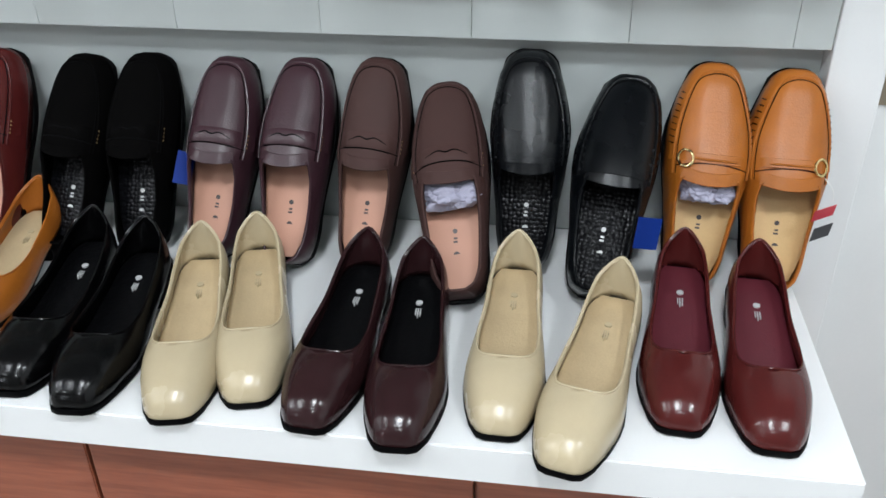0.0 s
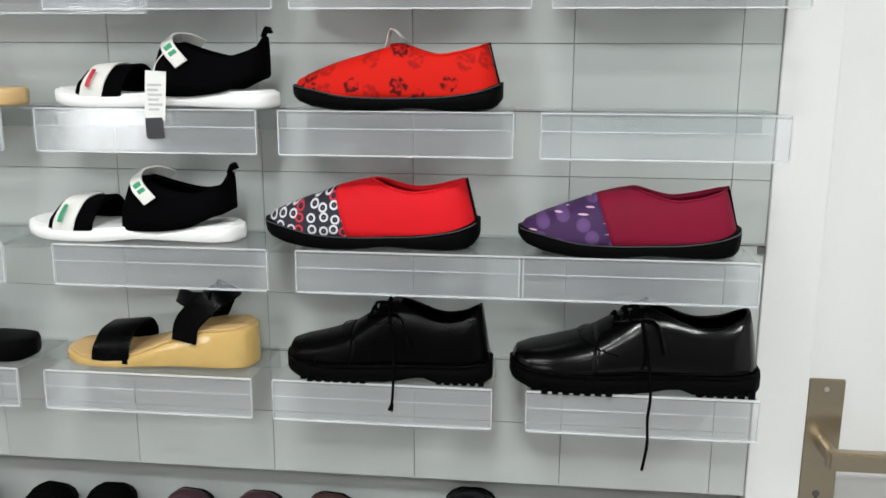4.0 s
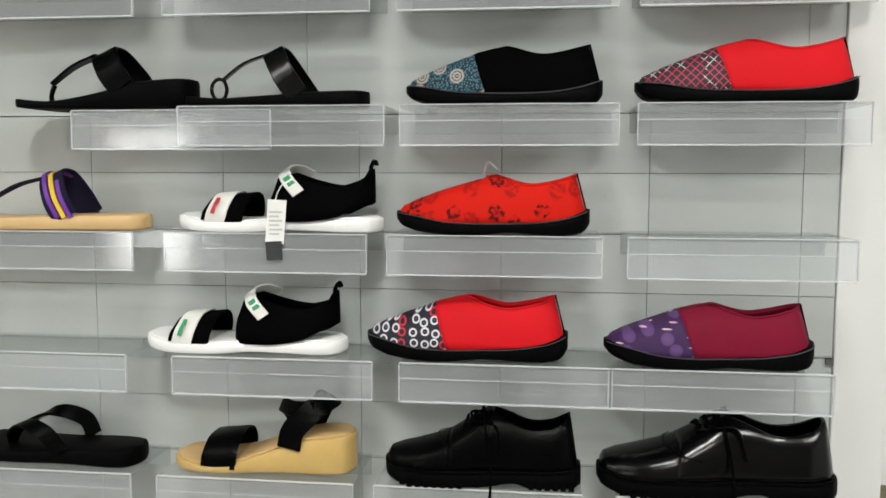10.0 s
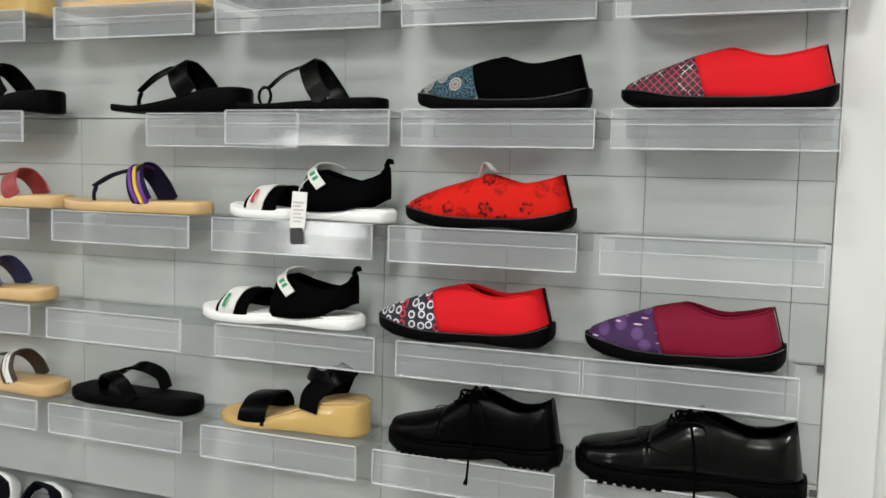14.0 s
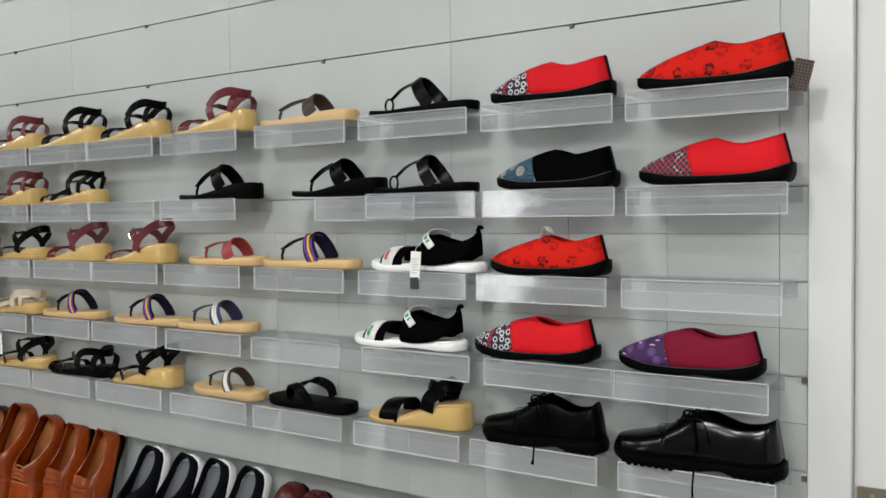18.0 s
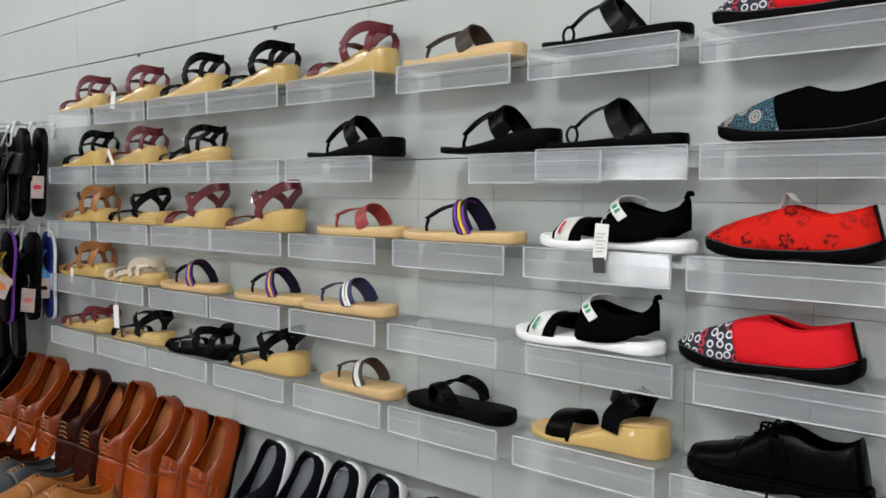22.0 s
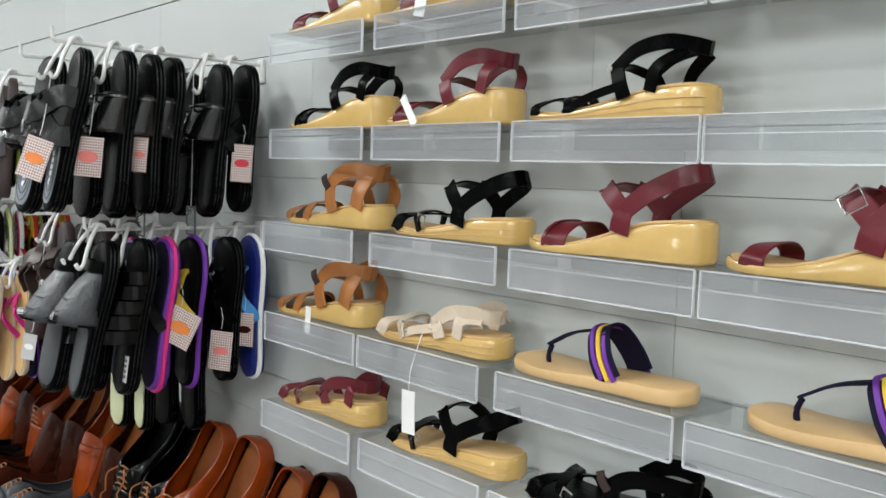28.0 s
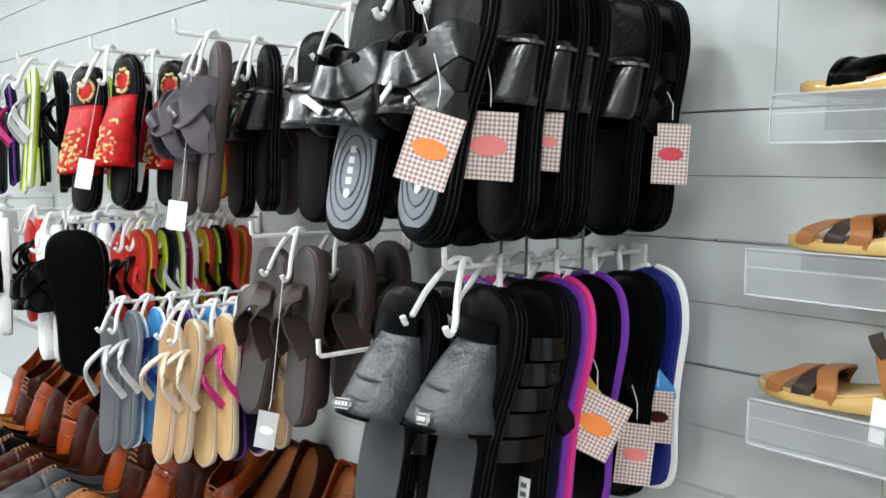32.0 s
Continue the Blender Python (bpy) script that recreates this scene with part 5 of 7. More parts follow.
place(wedge_sandal("black strappy wedge sandal on a glossy tan sole", M["matte_black"], heel=0.044, style="band"), seat(-1.60, "A"))
copy_thing(place(wedge_sandal("black strappy wedge sandal beside another like it", M["matte_black"], heel=0.046, style="band"), seat(-1.86, "A")), seat(-2.39, "B"))
place(wedge_sandal("maroon strappy wedge sandal with a white tag", M["maroon_strap"], heel=0.042, style="band", tag=(-0.02, -0.055, 0.012, 0.022, 0.045, 12)), seat(-2.125, "A"))
place(wedge_sandal("maroon strappy wedge sandal at the end of the top row", M["maroon_strap"], heel=0.040, style="band"), seat(-2.40, "A"))
# second row
place(slip_on(M["lattice"], M["red_cloth"], "red slip-on shoe with a latticed toe"), seat(-0.144, "B"))
place(slip_on(M["spiral"], M["black_knit"], "black slip-on shoe with a teal medallion toe", 0.232), seat(-0.425, "B"))
place(thong_sandal("shiny black sandal with a toe loop and arch band", M["black_rubber"], M["black_leather"], 0.235, 0.020, 0.012, 0.064, 0.032, 0.030, True), seat(-0.708, "B"))
place(thong_sandal("black thong sandal with a broad arch band", M["black_rubber"], M["matte_black"], 0.24, 0.036, 0.010, 0.052, 0.040, 0.025), seat(-0.931, "B"))
place(thong_sandal("black thong sandal standing alone on its shelf", M["black_rubber"], M["matte_black"], 0.25, 0.036, 0.010, 0.056, 0.040, 0.028), seat(-1.29, "B"))
place(wedge_sandal("black strappy sandal on a wavy tan sole", M["matte_black"], heel=0.034, style="ankle"), seat(-1.855, "B"))
place(wedge_sandal("maroon strappy wedge sandal with a slanting white tag", M["maroon_strap"], heel=0.044, style="band", tag=(-0.03, -0.055, 0.020, 0.013, 0.046, -35)), seat(-2.135, "B"))
# third row
place(slip_on(M["floral"], M["floral"], "red floral slip-on shoe with paper in its opening", 0.230, tab=True), seat(-0.437, "C", -0.070))
place(sport_sandal("white-soled sandal with black padded straps and a hanging tag", True), seat(-0.705, "C") @ Matrix.Diagonal((1, 1, 0.87, 1)))
place(thong_sandal("purple and yellow woven thong sandal on a tan sole", P, M["navy_dark"], 0.265, 0.020, 0.016, 0.062, 0.032, 0.020, accent=BR), seat(-1.012, "C"))
place(thong_sandal("coral thong sandal on a tan sole", P, M["pink_strap"], 0.235, 0.022, 0.016, 0.044, 0.040, 0.010), seat(-1.268, "C"))
place(wedge_sandal("maroon buckled wedge sandal on a tan sole", M["maroon_strap"], heel=0.046, style="wide"), seat(-1.585, "C"))
place(wedge_sandal("maroon wide-strapped wedge sandal on a tan sole", M["maroon_strap"], heel=0.044, style="vee"), seat(-1.85, "C"))
place(wedge_sandal("black cross-strapped sandal on a tan sole", M["matte_black"], heel=0.032, style="cross"), seat(-2.11, "C"))
place(wedge_sandal("tan leather sandal with wide straps on a tan sole", M["brown_strap"], heel=0.036, style="counter"), seat(-2.395, "C"))
# fourth row
place(slip_on(M["dashed"], M["berry_cloth"], "berry-red slip-on shoe with a purple patterned toe", 0.236), seat(-0.180, "D", -0.076))
place(slip_on(M["rings"], M["red_cloth"], "red slip-on shoe with a toe of white and red rings"), seat(-0.468, "D", -0.066))
place(sport_sandal("white-soled sandal with black padded straps"), seat(-0.752, "D") @ Matrix.Diagonal((1, 1, 0.87, 1)))
place(thong_sandal("tan thong sandal with a navy and white band", P, M["navy_strap"], 0.25, 0.022, 0.016, 0.050, 0.034, 0.015, accent=(M["white_strap"], M["white_strap"])), seat(-1.31, "D"))
place(thong_sandal("purple and yellow braided thong sandal on a pale tan sole", P, M["navy_dark"], 0.25, 0.020, 0.014, 0.060, 0.030, 0.022, accent=BR), seat(-1.55, "D"))
place(thong_sandal("braided purple thong sandal on a pale tan sole", P, M["navy_dark"], 0.25, 0.020, 0.014, 0.060, 0.030, 0.022, accent=BR), seat(-1.865, "D"))
place(wedge_sandal("beige cross-strapped sandal with a hanging white card", M["beige_strap"], heel=0.028, style="cross", back="tie", lift=-0.012, tag=(0.000, -0.0625, -0.086, 0.027, 0.060, -2)), seat(-2.14, "D"))
place(wedge_sandal("brown leather sandal with a small white tag", M["brown_strap"], heel=0.036, style="counter", tag=(0.02, -0.056, 0.004, 0.014, 0.042, 4)), seat(-2.42, "D"))
# bottom row
place(lace_shoe("polished black lace-up school shoe with a lace hanging down", 0.276, dangle=0.085), seat(-0.168, "E", -0.074) @ Matrix.Diagonal((1, 1, 0.91, 1)))
place(lace_shoe("plain black lace-up school shoe on a chunky sole", 0.240, M["matte_black"], dangle=0.02), seat(-0.447, "E", -0.076))
place(wedge_sandal("black two-strap wedge sandal on a tan sole", M["matte_black"], heel=0.048, style="two_band", length=0.24), seat(-0.730, "E"))
place(flip_flop("black flip-flop lying slightly askew", M["black_rubber"], M["matte_black"], 0.25), seat(-1.016, "E", turn=-6))
place(thong_sandal("tan thong sandal with a white band", P, M["dark_brown_strap"], 0.235, 0.022, 0.016, 0.048, 0.030, 0.015, accent=(M["white_strap"], M["white_strap"])), seat(-1.272, "E", turn=-6))
place(wedge_sandal("black cross-strapped wedge sandal with a buckle on a tan sole", M["matte_black"], heel=0.046, style="cross"), seat(-1.575, "E"))
place(wedge_sandal("all-black strappy sandal with wide openings", M["matte_black"], M["black_rubber"], heel=0.026, style="cross", back="counter", bed=M["black_in"]), seat(-1.838, "E"))
place(wedge_sandal("black strappy sandal with its strap folded on a tan sole", M["matte_black"], heel=0.030, style="cross"), seat(-2.11, "E"))
place(wedge_sandal("maroon strappy wedge sandal at the end of the bottom row", M["maroon_strap"], heel=0.036, style="cross", back="band", lift=-0.014), seat(-2.405, "E"))

# ---- shoes on the counter ----
def leaning(x, heel_y, length, turn=0.0, roll=0.0, toe_up=True):
    """A shoe propped on the recessed panel, its opening towards the aisle."""
    c = max(0.05, min(0.95, (0.02 - heel_y) / length))
    s = math.sqrt(1 - c * c)
    u, n = Vector((math.sin(radians(turn)), c, s)).normalized(), Vector((0, -s, c))
    ax = -u if toe_up else u
    n = (n - n.dot(ax) * ax).normalized()
    ay = n.cross(ax)
    m = Matrix((ax, ay, n)).transposed().to_4x4() @ pose(0, 0, 0, roll)
    foot = Vector((x, heel_y, CT + 0.001))
    end = m.to_3x3() @ Vector((length / 2 if toe_up else -length / 2, 0, 0.0))
    m.translation = foot - end
    return m


def standing(tx, ty, hx, hy):
    """A shoe on the counter from its toe and heel."""
    yaw = math.degrees(math.atan2(hy - ty, hx - tx))
    return pose((tx + hx) / 2, (ty + hy) / 2, CT + 0.0012, 0, 0, yaw)


def loafer(label, mat, insole, style="penny", length=0.285, group="loafers on the counter", sole=None, mirror=1, tissue=False, logo=True, wide=1.1):
    root = empty("loafer", label, "loafer", group)
    k, P = length / 0.285, 0.76
    t = [(-0.141, 0.011, 0.004, 0.020, 0.031, 0), (-0.1385, 0.0195, 0.004, 0.017, 0.041, 0), (-0.130, 0.0284, 0.004, 0.014, 0.0495, 0), (-0.112, 0.0357, 0.004, 0.014, 0.057, 0), (-0.085, 0.0410, 0.003, 0.013, 0.064, 0), (-0.05, 0.0435, 0.001, 0.013, 0.073, 0), (-0.015, 0.0435, 0, 0.013, 0.081, 0.0), (0.004, 0.0425, 0, 0.013, 0.084, 0.0), (0.0046, 0.0425, 0, 0.013, 0.084, 0.0255), (0.014, 0.0417, 0, 0.0132, 0.082, 0.0300), (0.03, 0.0405, 0, 0.014, 0.076, 0.0315), (0.07, 0.038, 0, 0.014, 0.066, 0.0310), (0.11, 0.036, 0, 0.015, 0.064, 0.0280), (0.130, 0.030, 0, 0.016, 0.067, 0.0205), (0.139, 0.017, 0, 0.017, 0.069, 0.007)]
    toe = 0.83 if style == "bit" else 0.94 if style == "whip" else 0.95
    slim = lambda x: 1.0 - (1.0 - toe) * min(1.0, max(0.0, (-0.045 - x) / 0.085))
    t = [(x, w * slim(x), cy, a, b, g) for x, w, cy, a, b, g in t]
    full = lambda x: (1.0 + (wide - 1.0) * (1.0 if x < 0.0 else 1.0 - 0.7 * x / 0.14)) * (1.0 - 0.10 * max(0.0, x) / 0.14)
    t = [(x * k, w * k * full(x), cy * mirror * k, a * k, b * k, g * k * full(x)) for x, w, cy, a, b, g in t]
    throat = 0.0045 * k
    at = lambda x, f, lift=0.0: on_last(t, x * k, f, P, lift * k)
    thick_part("upper", shell(t, t[0][0], t[-1][0], 0, 10, P, xs=stations(t, 0.004 * k, 18)), mat, root)
    part("collar", tube(collar_path(t, 0.0047 * k, P), 0.0015, 6, 2), mat, root, "rolled edge of the opening")
    s = [(-0.143, 0.013, 0.004, 0.010, 0.021), (-0.1395, 0.0235, 0.004, 0.005, 0.018), (-0.130, 0.0315, 0.004, 0.002, 0.016), (-0.085, 0.0415, 0.003, 0.0, 0.014), (-0.04, 0.046, 0.001, 0.0, 0.014), (0.01, 0.0425, 0, 0.003, 0.014), (0.06, 0.039, 0, 0.002, 0.015), (0.10, 0.0385, 0, -0.002, 0.016), (0.130, 0.032, 0, -0.002, 0.018), (0.141, 0.017, 0, 0.0, 0.019)]
    part("sole", loft([(x * k, w * k * full(x) * slim(x), cy * mirror * k, a * k, b * k) for x, w, cy, a, b in s]), sole or M["black_rubber"], root)
    i = [(-0.06, 0.036, 0, 0.018, 0.022), (0.0, 0.0385, 0, 0.020, 0.026), (0.05, 0.036, 0, 0.022, 0.029), (0.10, 0.033, 0, 0.024, 0.032), (0.130, 0.022, 0, 0.026, 0.034)]
    insole_part = part("insole", loft([(x * k, w * k * full(x), cy, a * k, b * k) for x, w, cy, a, b in i], 10), M["beaded"] if insole is M["black_in"] else insole, root)
    side = [(0.002, 0.86), (-0.03, 0.85), (-0.06, 0.83), (-0.09, 0.79), (-0.112, 0.72), (-0.124, 0.60), (-0.1285, 0.34), (-0.1295, 0.0)]
    seam = [at(x, f, 0.0002) for x, f in side] + [at(x, -f, 0.0002) for x, f in side[-2::-1]]
    part("apron_seam", tube(seam, 0.0016, 6, 5), mat, root, "raised moccasin seam")
    groove = [at(x + 0.0042 * (f < 0.7), f - 0.055 * (f > 0.3), 0.0001) for x, f in side] + [at(x + 0.0042 * (f < 0.7), -f + 0.055 * (f > 0.3), 0.0001) for x, f in side[-2::-1]]
    part("seam_groove", tube(groove, 0.0007, 5, 4), M["black_rubber"], root, "dark stitched groove")
    arc = lambda x0, f, bow, lift, n=7: [at(x0 + bow * (1 - (q / f) ** 2), q, lift) for q in np.linspace(-f, f, n)]
    part("tongue", ribbon(arc(0.000, 0.66, 0.006, -0.0006), (1, 0, 0.05), 0.016 * k, 0.002, 4), mat, root, "short tongue")
    if style == "penny":
        part("saddle_strap", ribbon(arc(-0.0225, 0.97, -0.004, 0.0008), (1, 0, 0.15), 0.021 * k, 0.0016, 4), mat, root, "penny strap")
        part("strap_slot", tube([at(-0.0235, -0.52, 0.0018), at(-0.0300, -0.22, 0.0019), at(-0.0275, 0, 0.0021), at(-0.0300, 0.22, 0.0019), at(-0.0235, 0.52, 0.0018)], 0.0010, 5, 4), M["black_rubber"], root, "crescent slot in the strap")
        part("strap_edge", tube(arc(-0.0110, 0.84, -0.0045, 0.0006), 0.0009, 5, 4), M["black_rubber"], root)
        for q in (-1, 1):
            part("strap_stitch", join(*[tube([at(-0.033 + 0.0055 * n, q * 0.865, 0.0012), at(-0.0305 + 0.0055 * n, q * 0.885, 0.0012)], 0.0006, 4, 1) for n in range(4)]), M["tan_bed"], root, "pale stitches at the strap's end")
    elif style == "bit":
        part("saddle_strap", ribbon(arc(-0.020, 0.93, 0.000, 0.0006), (1, 0, 0.15), 0.012 * k, 0.0014, 4), mat, root)
        part("strap_edge", tube(arc(-0.0080, 0.80, -0.006, 0.0005), 0.0009, 5, 4), M["dark_shaded_rust"], root)
        ring = [at(-0.018 + 0.0105 * math.cos(a), 0.62 * mirror + 0.15 * math.sin(a), 0.0026) for a in np.linspace(0, 2 * math.pi, 11)]
        part("metal_bit", tube(ring, 0.0016, 7, 3), M["brass"], root, "gilt stirrup-shaped bit")
        part("bit_bar", tube(arc(-0.0185, 0.52, 0.0, 0.0022), 0.0013, 6, 3), mat, root, "narrow leather cord")
        for q in (-1, 1):
            part("side_stitch", join(*[tube([at(-0.035 - 0.008 * n, -0.88 * q, 0.0004), at(-0.037 - 0.008 * n, -0.96 * q, 0.0004)], 0.0009, 4, 1) for n in range(9)]), M["dark_shaded_rust"], root, "row of short side stitches")
    elif style == "whip":
        for q in (-1, 1):
            part("whip_stitch", join(*[tube([at(-0.004 - 0.0095 * n, q * 0.78, 0.0012), at(-0.010 - 0.0095 * n, q * (0.965 if n < 5 else 0.92), 0.0010)], 0.0015 if n < 5 else 0.0010, 5, 1) for n in range(11)]), mat, root, "thick whip stitches")
        part("throat_band", ribbon(arc(-0.004, 0.70, 0.0, 0.0008), (1, 0, 0.15), 0.007 * k, 0.0016, 4), mat, root)
    if logo:
        part("logo_mark", join(tube([(0.056 * k, 0, 0.0290 * k), (0.056 * k, 0, 0.0298 * k)], 0.0030, 12, 1), *[box((0.064 + 0.0045 * n) * k, (0.0665 + 0.0045 * n) * k, -0.0022 - 0.0008 * (n % 2), 0.0022, 0.0294 * k, 0.0303 * k) for n in range(4)], tube([(0.086 * k, 0, 0.0300 * k), (0.086 * k, 0, 0.0312 * k)], 0.0038, 12, 1)), M["print_grey"] if insole is M["black_in"] else M["print_dark"], insole_part, "small printed mark", smooth=False)
    if tissue:
        bm = bmesh.new()
        bmesh.ops.create_icosphere(bm, subdivisions=4, radius=0.024 * k)
        for v in bm.verts:
            q = v.co.copy()
            v.co += v.normal * (0.012 * noise.noise(q * 70) + 0.009 * abs(noise.noise(q * 170)))
            v.co = Vector((v.co.x * 0.75 + 0.020 * k, v.co.y * 1.15, v.co.z * 0.75 + 0.054 * k))
        part("tissue_wad", bm, M["tissue"], root, "crumpled tissue paper in the opening", smooth=False)
    return root


def pump(label, mat, lining, group="low pumps on the counter", length=0.252, logo=True):
    root = empty("pump_shoe", label, "pump", group)
    P = 0.78
    t = [(-0.1285, 0.0080, 0, 0.008, 0.0135, 0), (-0.1275, 0.0135, 0, 0.007, 0.0185, 0), (-0.1240, 0.0203, 0, 0.006, 0.0255, 0), (-0.113, 0.0275, 0, 0.005, 0.0345, 0), (-0.097, 0.0333, 0, 0.005, 0.0420, 0), (-0.080, 0.0376, 0, 0.006, 0.0475, 0), (-0.0580, 0.0412, 0, 0.006, 0.0505, 0.0), (-0.0575, 0.0412, 0, 0.006, 0.0505, 0.0110), (-0.055, 0.0414, 0, 0.006, 0.0505, 0.0180), (-0.050, 0.0416, 0, 0.006, 0.0507, 0.0240), (-0.042, 0.0417, 0, 0.007, 0.0510, 0.0285), (-0.028, 0.0408, 0, 0.009, 0.0515, 0.0315), (0.0, 0.038, 0, 0.013, 0.055, 0.0322), (0.04, 0.0335, 0, 0.022, 0.062, 0.0290), (0.08, 0.032, 0, 0.032, 0.075, 0.0265), (0.108, 0.029, 0, 0.038, 0.086, 0.0215), (0.121, 0.019, 0, 0.040, 0.092, 0.011), (0.125, 0.008, 0, 0.041, 0.094, 0.002)]
    thick_part("upper", shell(t, t[0][0], t[-1][0], 0, 10, P, xs=stations(t, -0.0580, 18, 22)), mat, root)
    i = [(-0.10, 0.026, 0, 0.008, 0.011), (-0.06, 0.0375, 0, 0.008, 0.011), (0.0, 0.0345, 0, 0.013, 0.017), (0.05, 0.0300, 0, 0.025, 0.030), (0.10, 0.0272, 0, 0.037, 0.041), (0.119, 0.018, 0, 0.040, 0.043)]
    ins = part("insole", loft(i, 14), lining, root)
    s = [(-0.1305, 0.0090, 0, 0.004, 0.010), (-0.1290, 0.0152, 0, 0.001, 0.0085), (-0.1250, 0.0218, 0, 0.0, 0.0075), (-0.113, 0.0292, 0, 0.0, 0.007), (-0.08, 0.0386, 0, 0.0, 0.007), (-0.04, 0.0430, 0, 0.0, 0.007), (0.0, 0.0372, 0, 0.007, 0.014), (0.04, 0.0328, 0, 0.017, 0.024), (0.08, 0.0322, 0, 0.027, 0.034), (0.112, 0.029, 0, 0.033, 0.040), (0.125, 0.014, 0, 0.036, 0.043)]
    part("sole", loft(s), M["black_rubber"], root)
    part("heel", loft([(0.062, 0.029, 0, 0.0, 0.028), (0.075, 0.030, 0, 0.0, 0.033), (0.105, 0.028, 0, 0.0, 0.037), (0.119, 0.015, 0, 0.0, 0.038)], 8), M["black_rubber"], root, "low block heel")
    rim = collar_path(t, -0.0574, P, 28)
    part("topline", tube(rim + [(-0.0588, 0.0, 0.0510), rim[0]], 0.0012, 6, 2), mat, root, "stitched topline")
    if logo:
        mark = part("logo_mark", join(tube([(0.074, 0, 0.0345), (0.074, 0, 0.0380)], 0.0040, 12, 1), box(0.054, 0.066, -0.0032, -0.0020, 0.0305, 0.0350), box(0.052, 0.066, -0.0006, 0.0006, 0.0305, 0.0350), box(0.056, 0.066, 0.0018, 0.0030, 0.0305, 0.0350)), M["print_grey"] if lining is not M["beige_in"] else M["beige"], ins, "small printed mark", smooth=False)
        mark.matrix_basis = pose(0, 0, -0.0009)
    return root


def slip_sneaker(label, length=0.28):
    root = empty("slip_on_sneaker", label, "sneaker", "navy slip-on sneakers on the counter")
    t = [(-0.138, 0.014, 0, 0.024, 0.036, 0), (-0.133, 0.028, 0, 0.022, 0.046, 0), (-0.115, 0.041, 0, 0.021, 0.055, 0), (-0.08, 0.047, 0, 0.021, 0.063, 0), (-0.03, 0.047, 0, 0.021, 0.075, 0), (0.0, 0.045, 0, 0.021, 0.082, 0.012), (0.03, 0.043, 0, 0.021, 0.072, 0.031), (0.08, 0.041, 0, 0.021, 0.060, 0.034), (0.112, 0.038, 0, 0.022, 0.060, 0.0315), (0.129, 0.030, 0, 0.022, 0.062, 0.0235), (0.137, 0.020, 0, 0.023, 0.064, 0.014), (0.140, 0.009, 0, 0.023, 0.064, 0.004)]
    thick_part("upper", shell(t, t[0][0], t[-1][0], 26, 9, 0.66), M["navy_canvas"], root, "dark navy canvas upper", 0.004)
    s = [(-0.142, 0.014, 0, 0.006, 0.028), (-0.136, 0.031, 0, 0.002, 0.026), (-0.115, 0.045, 0, 0.0, 0.024), (-0.07, 0.051, 0, 0.0, 0.023), (-0.02, 0.049, 0, 0.0, 0.023), (0.04, 0.043, 0, 0.0, 0.023), (0.10, 0.043, 0, 0.0, 0.026), (0.130, 0.036, 0, 0.0, 0.029), (0.140, 0.025, 0, 0.001, 0.031), (0.146, 0.011, 0, 0.003, 0.031)]
    part("sole", loft(s), M["white_foam"], root, "white rubber sole")
    part("insole", loft([(-0.06, 0.036, 0, 0.024, 0.028), (0.05, 0.036, 0, 0.026, 0.032), (0.125, 0.022, 0, 0.028, 0.036)], 8), M["grey_foam"], root)
    return root


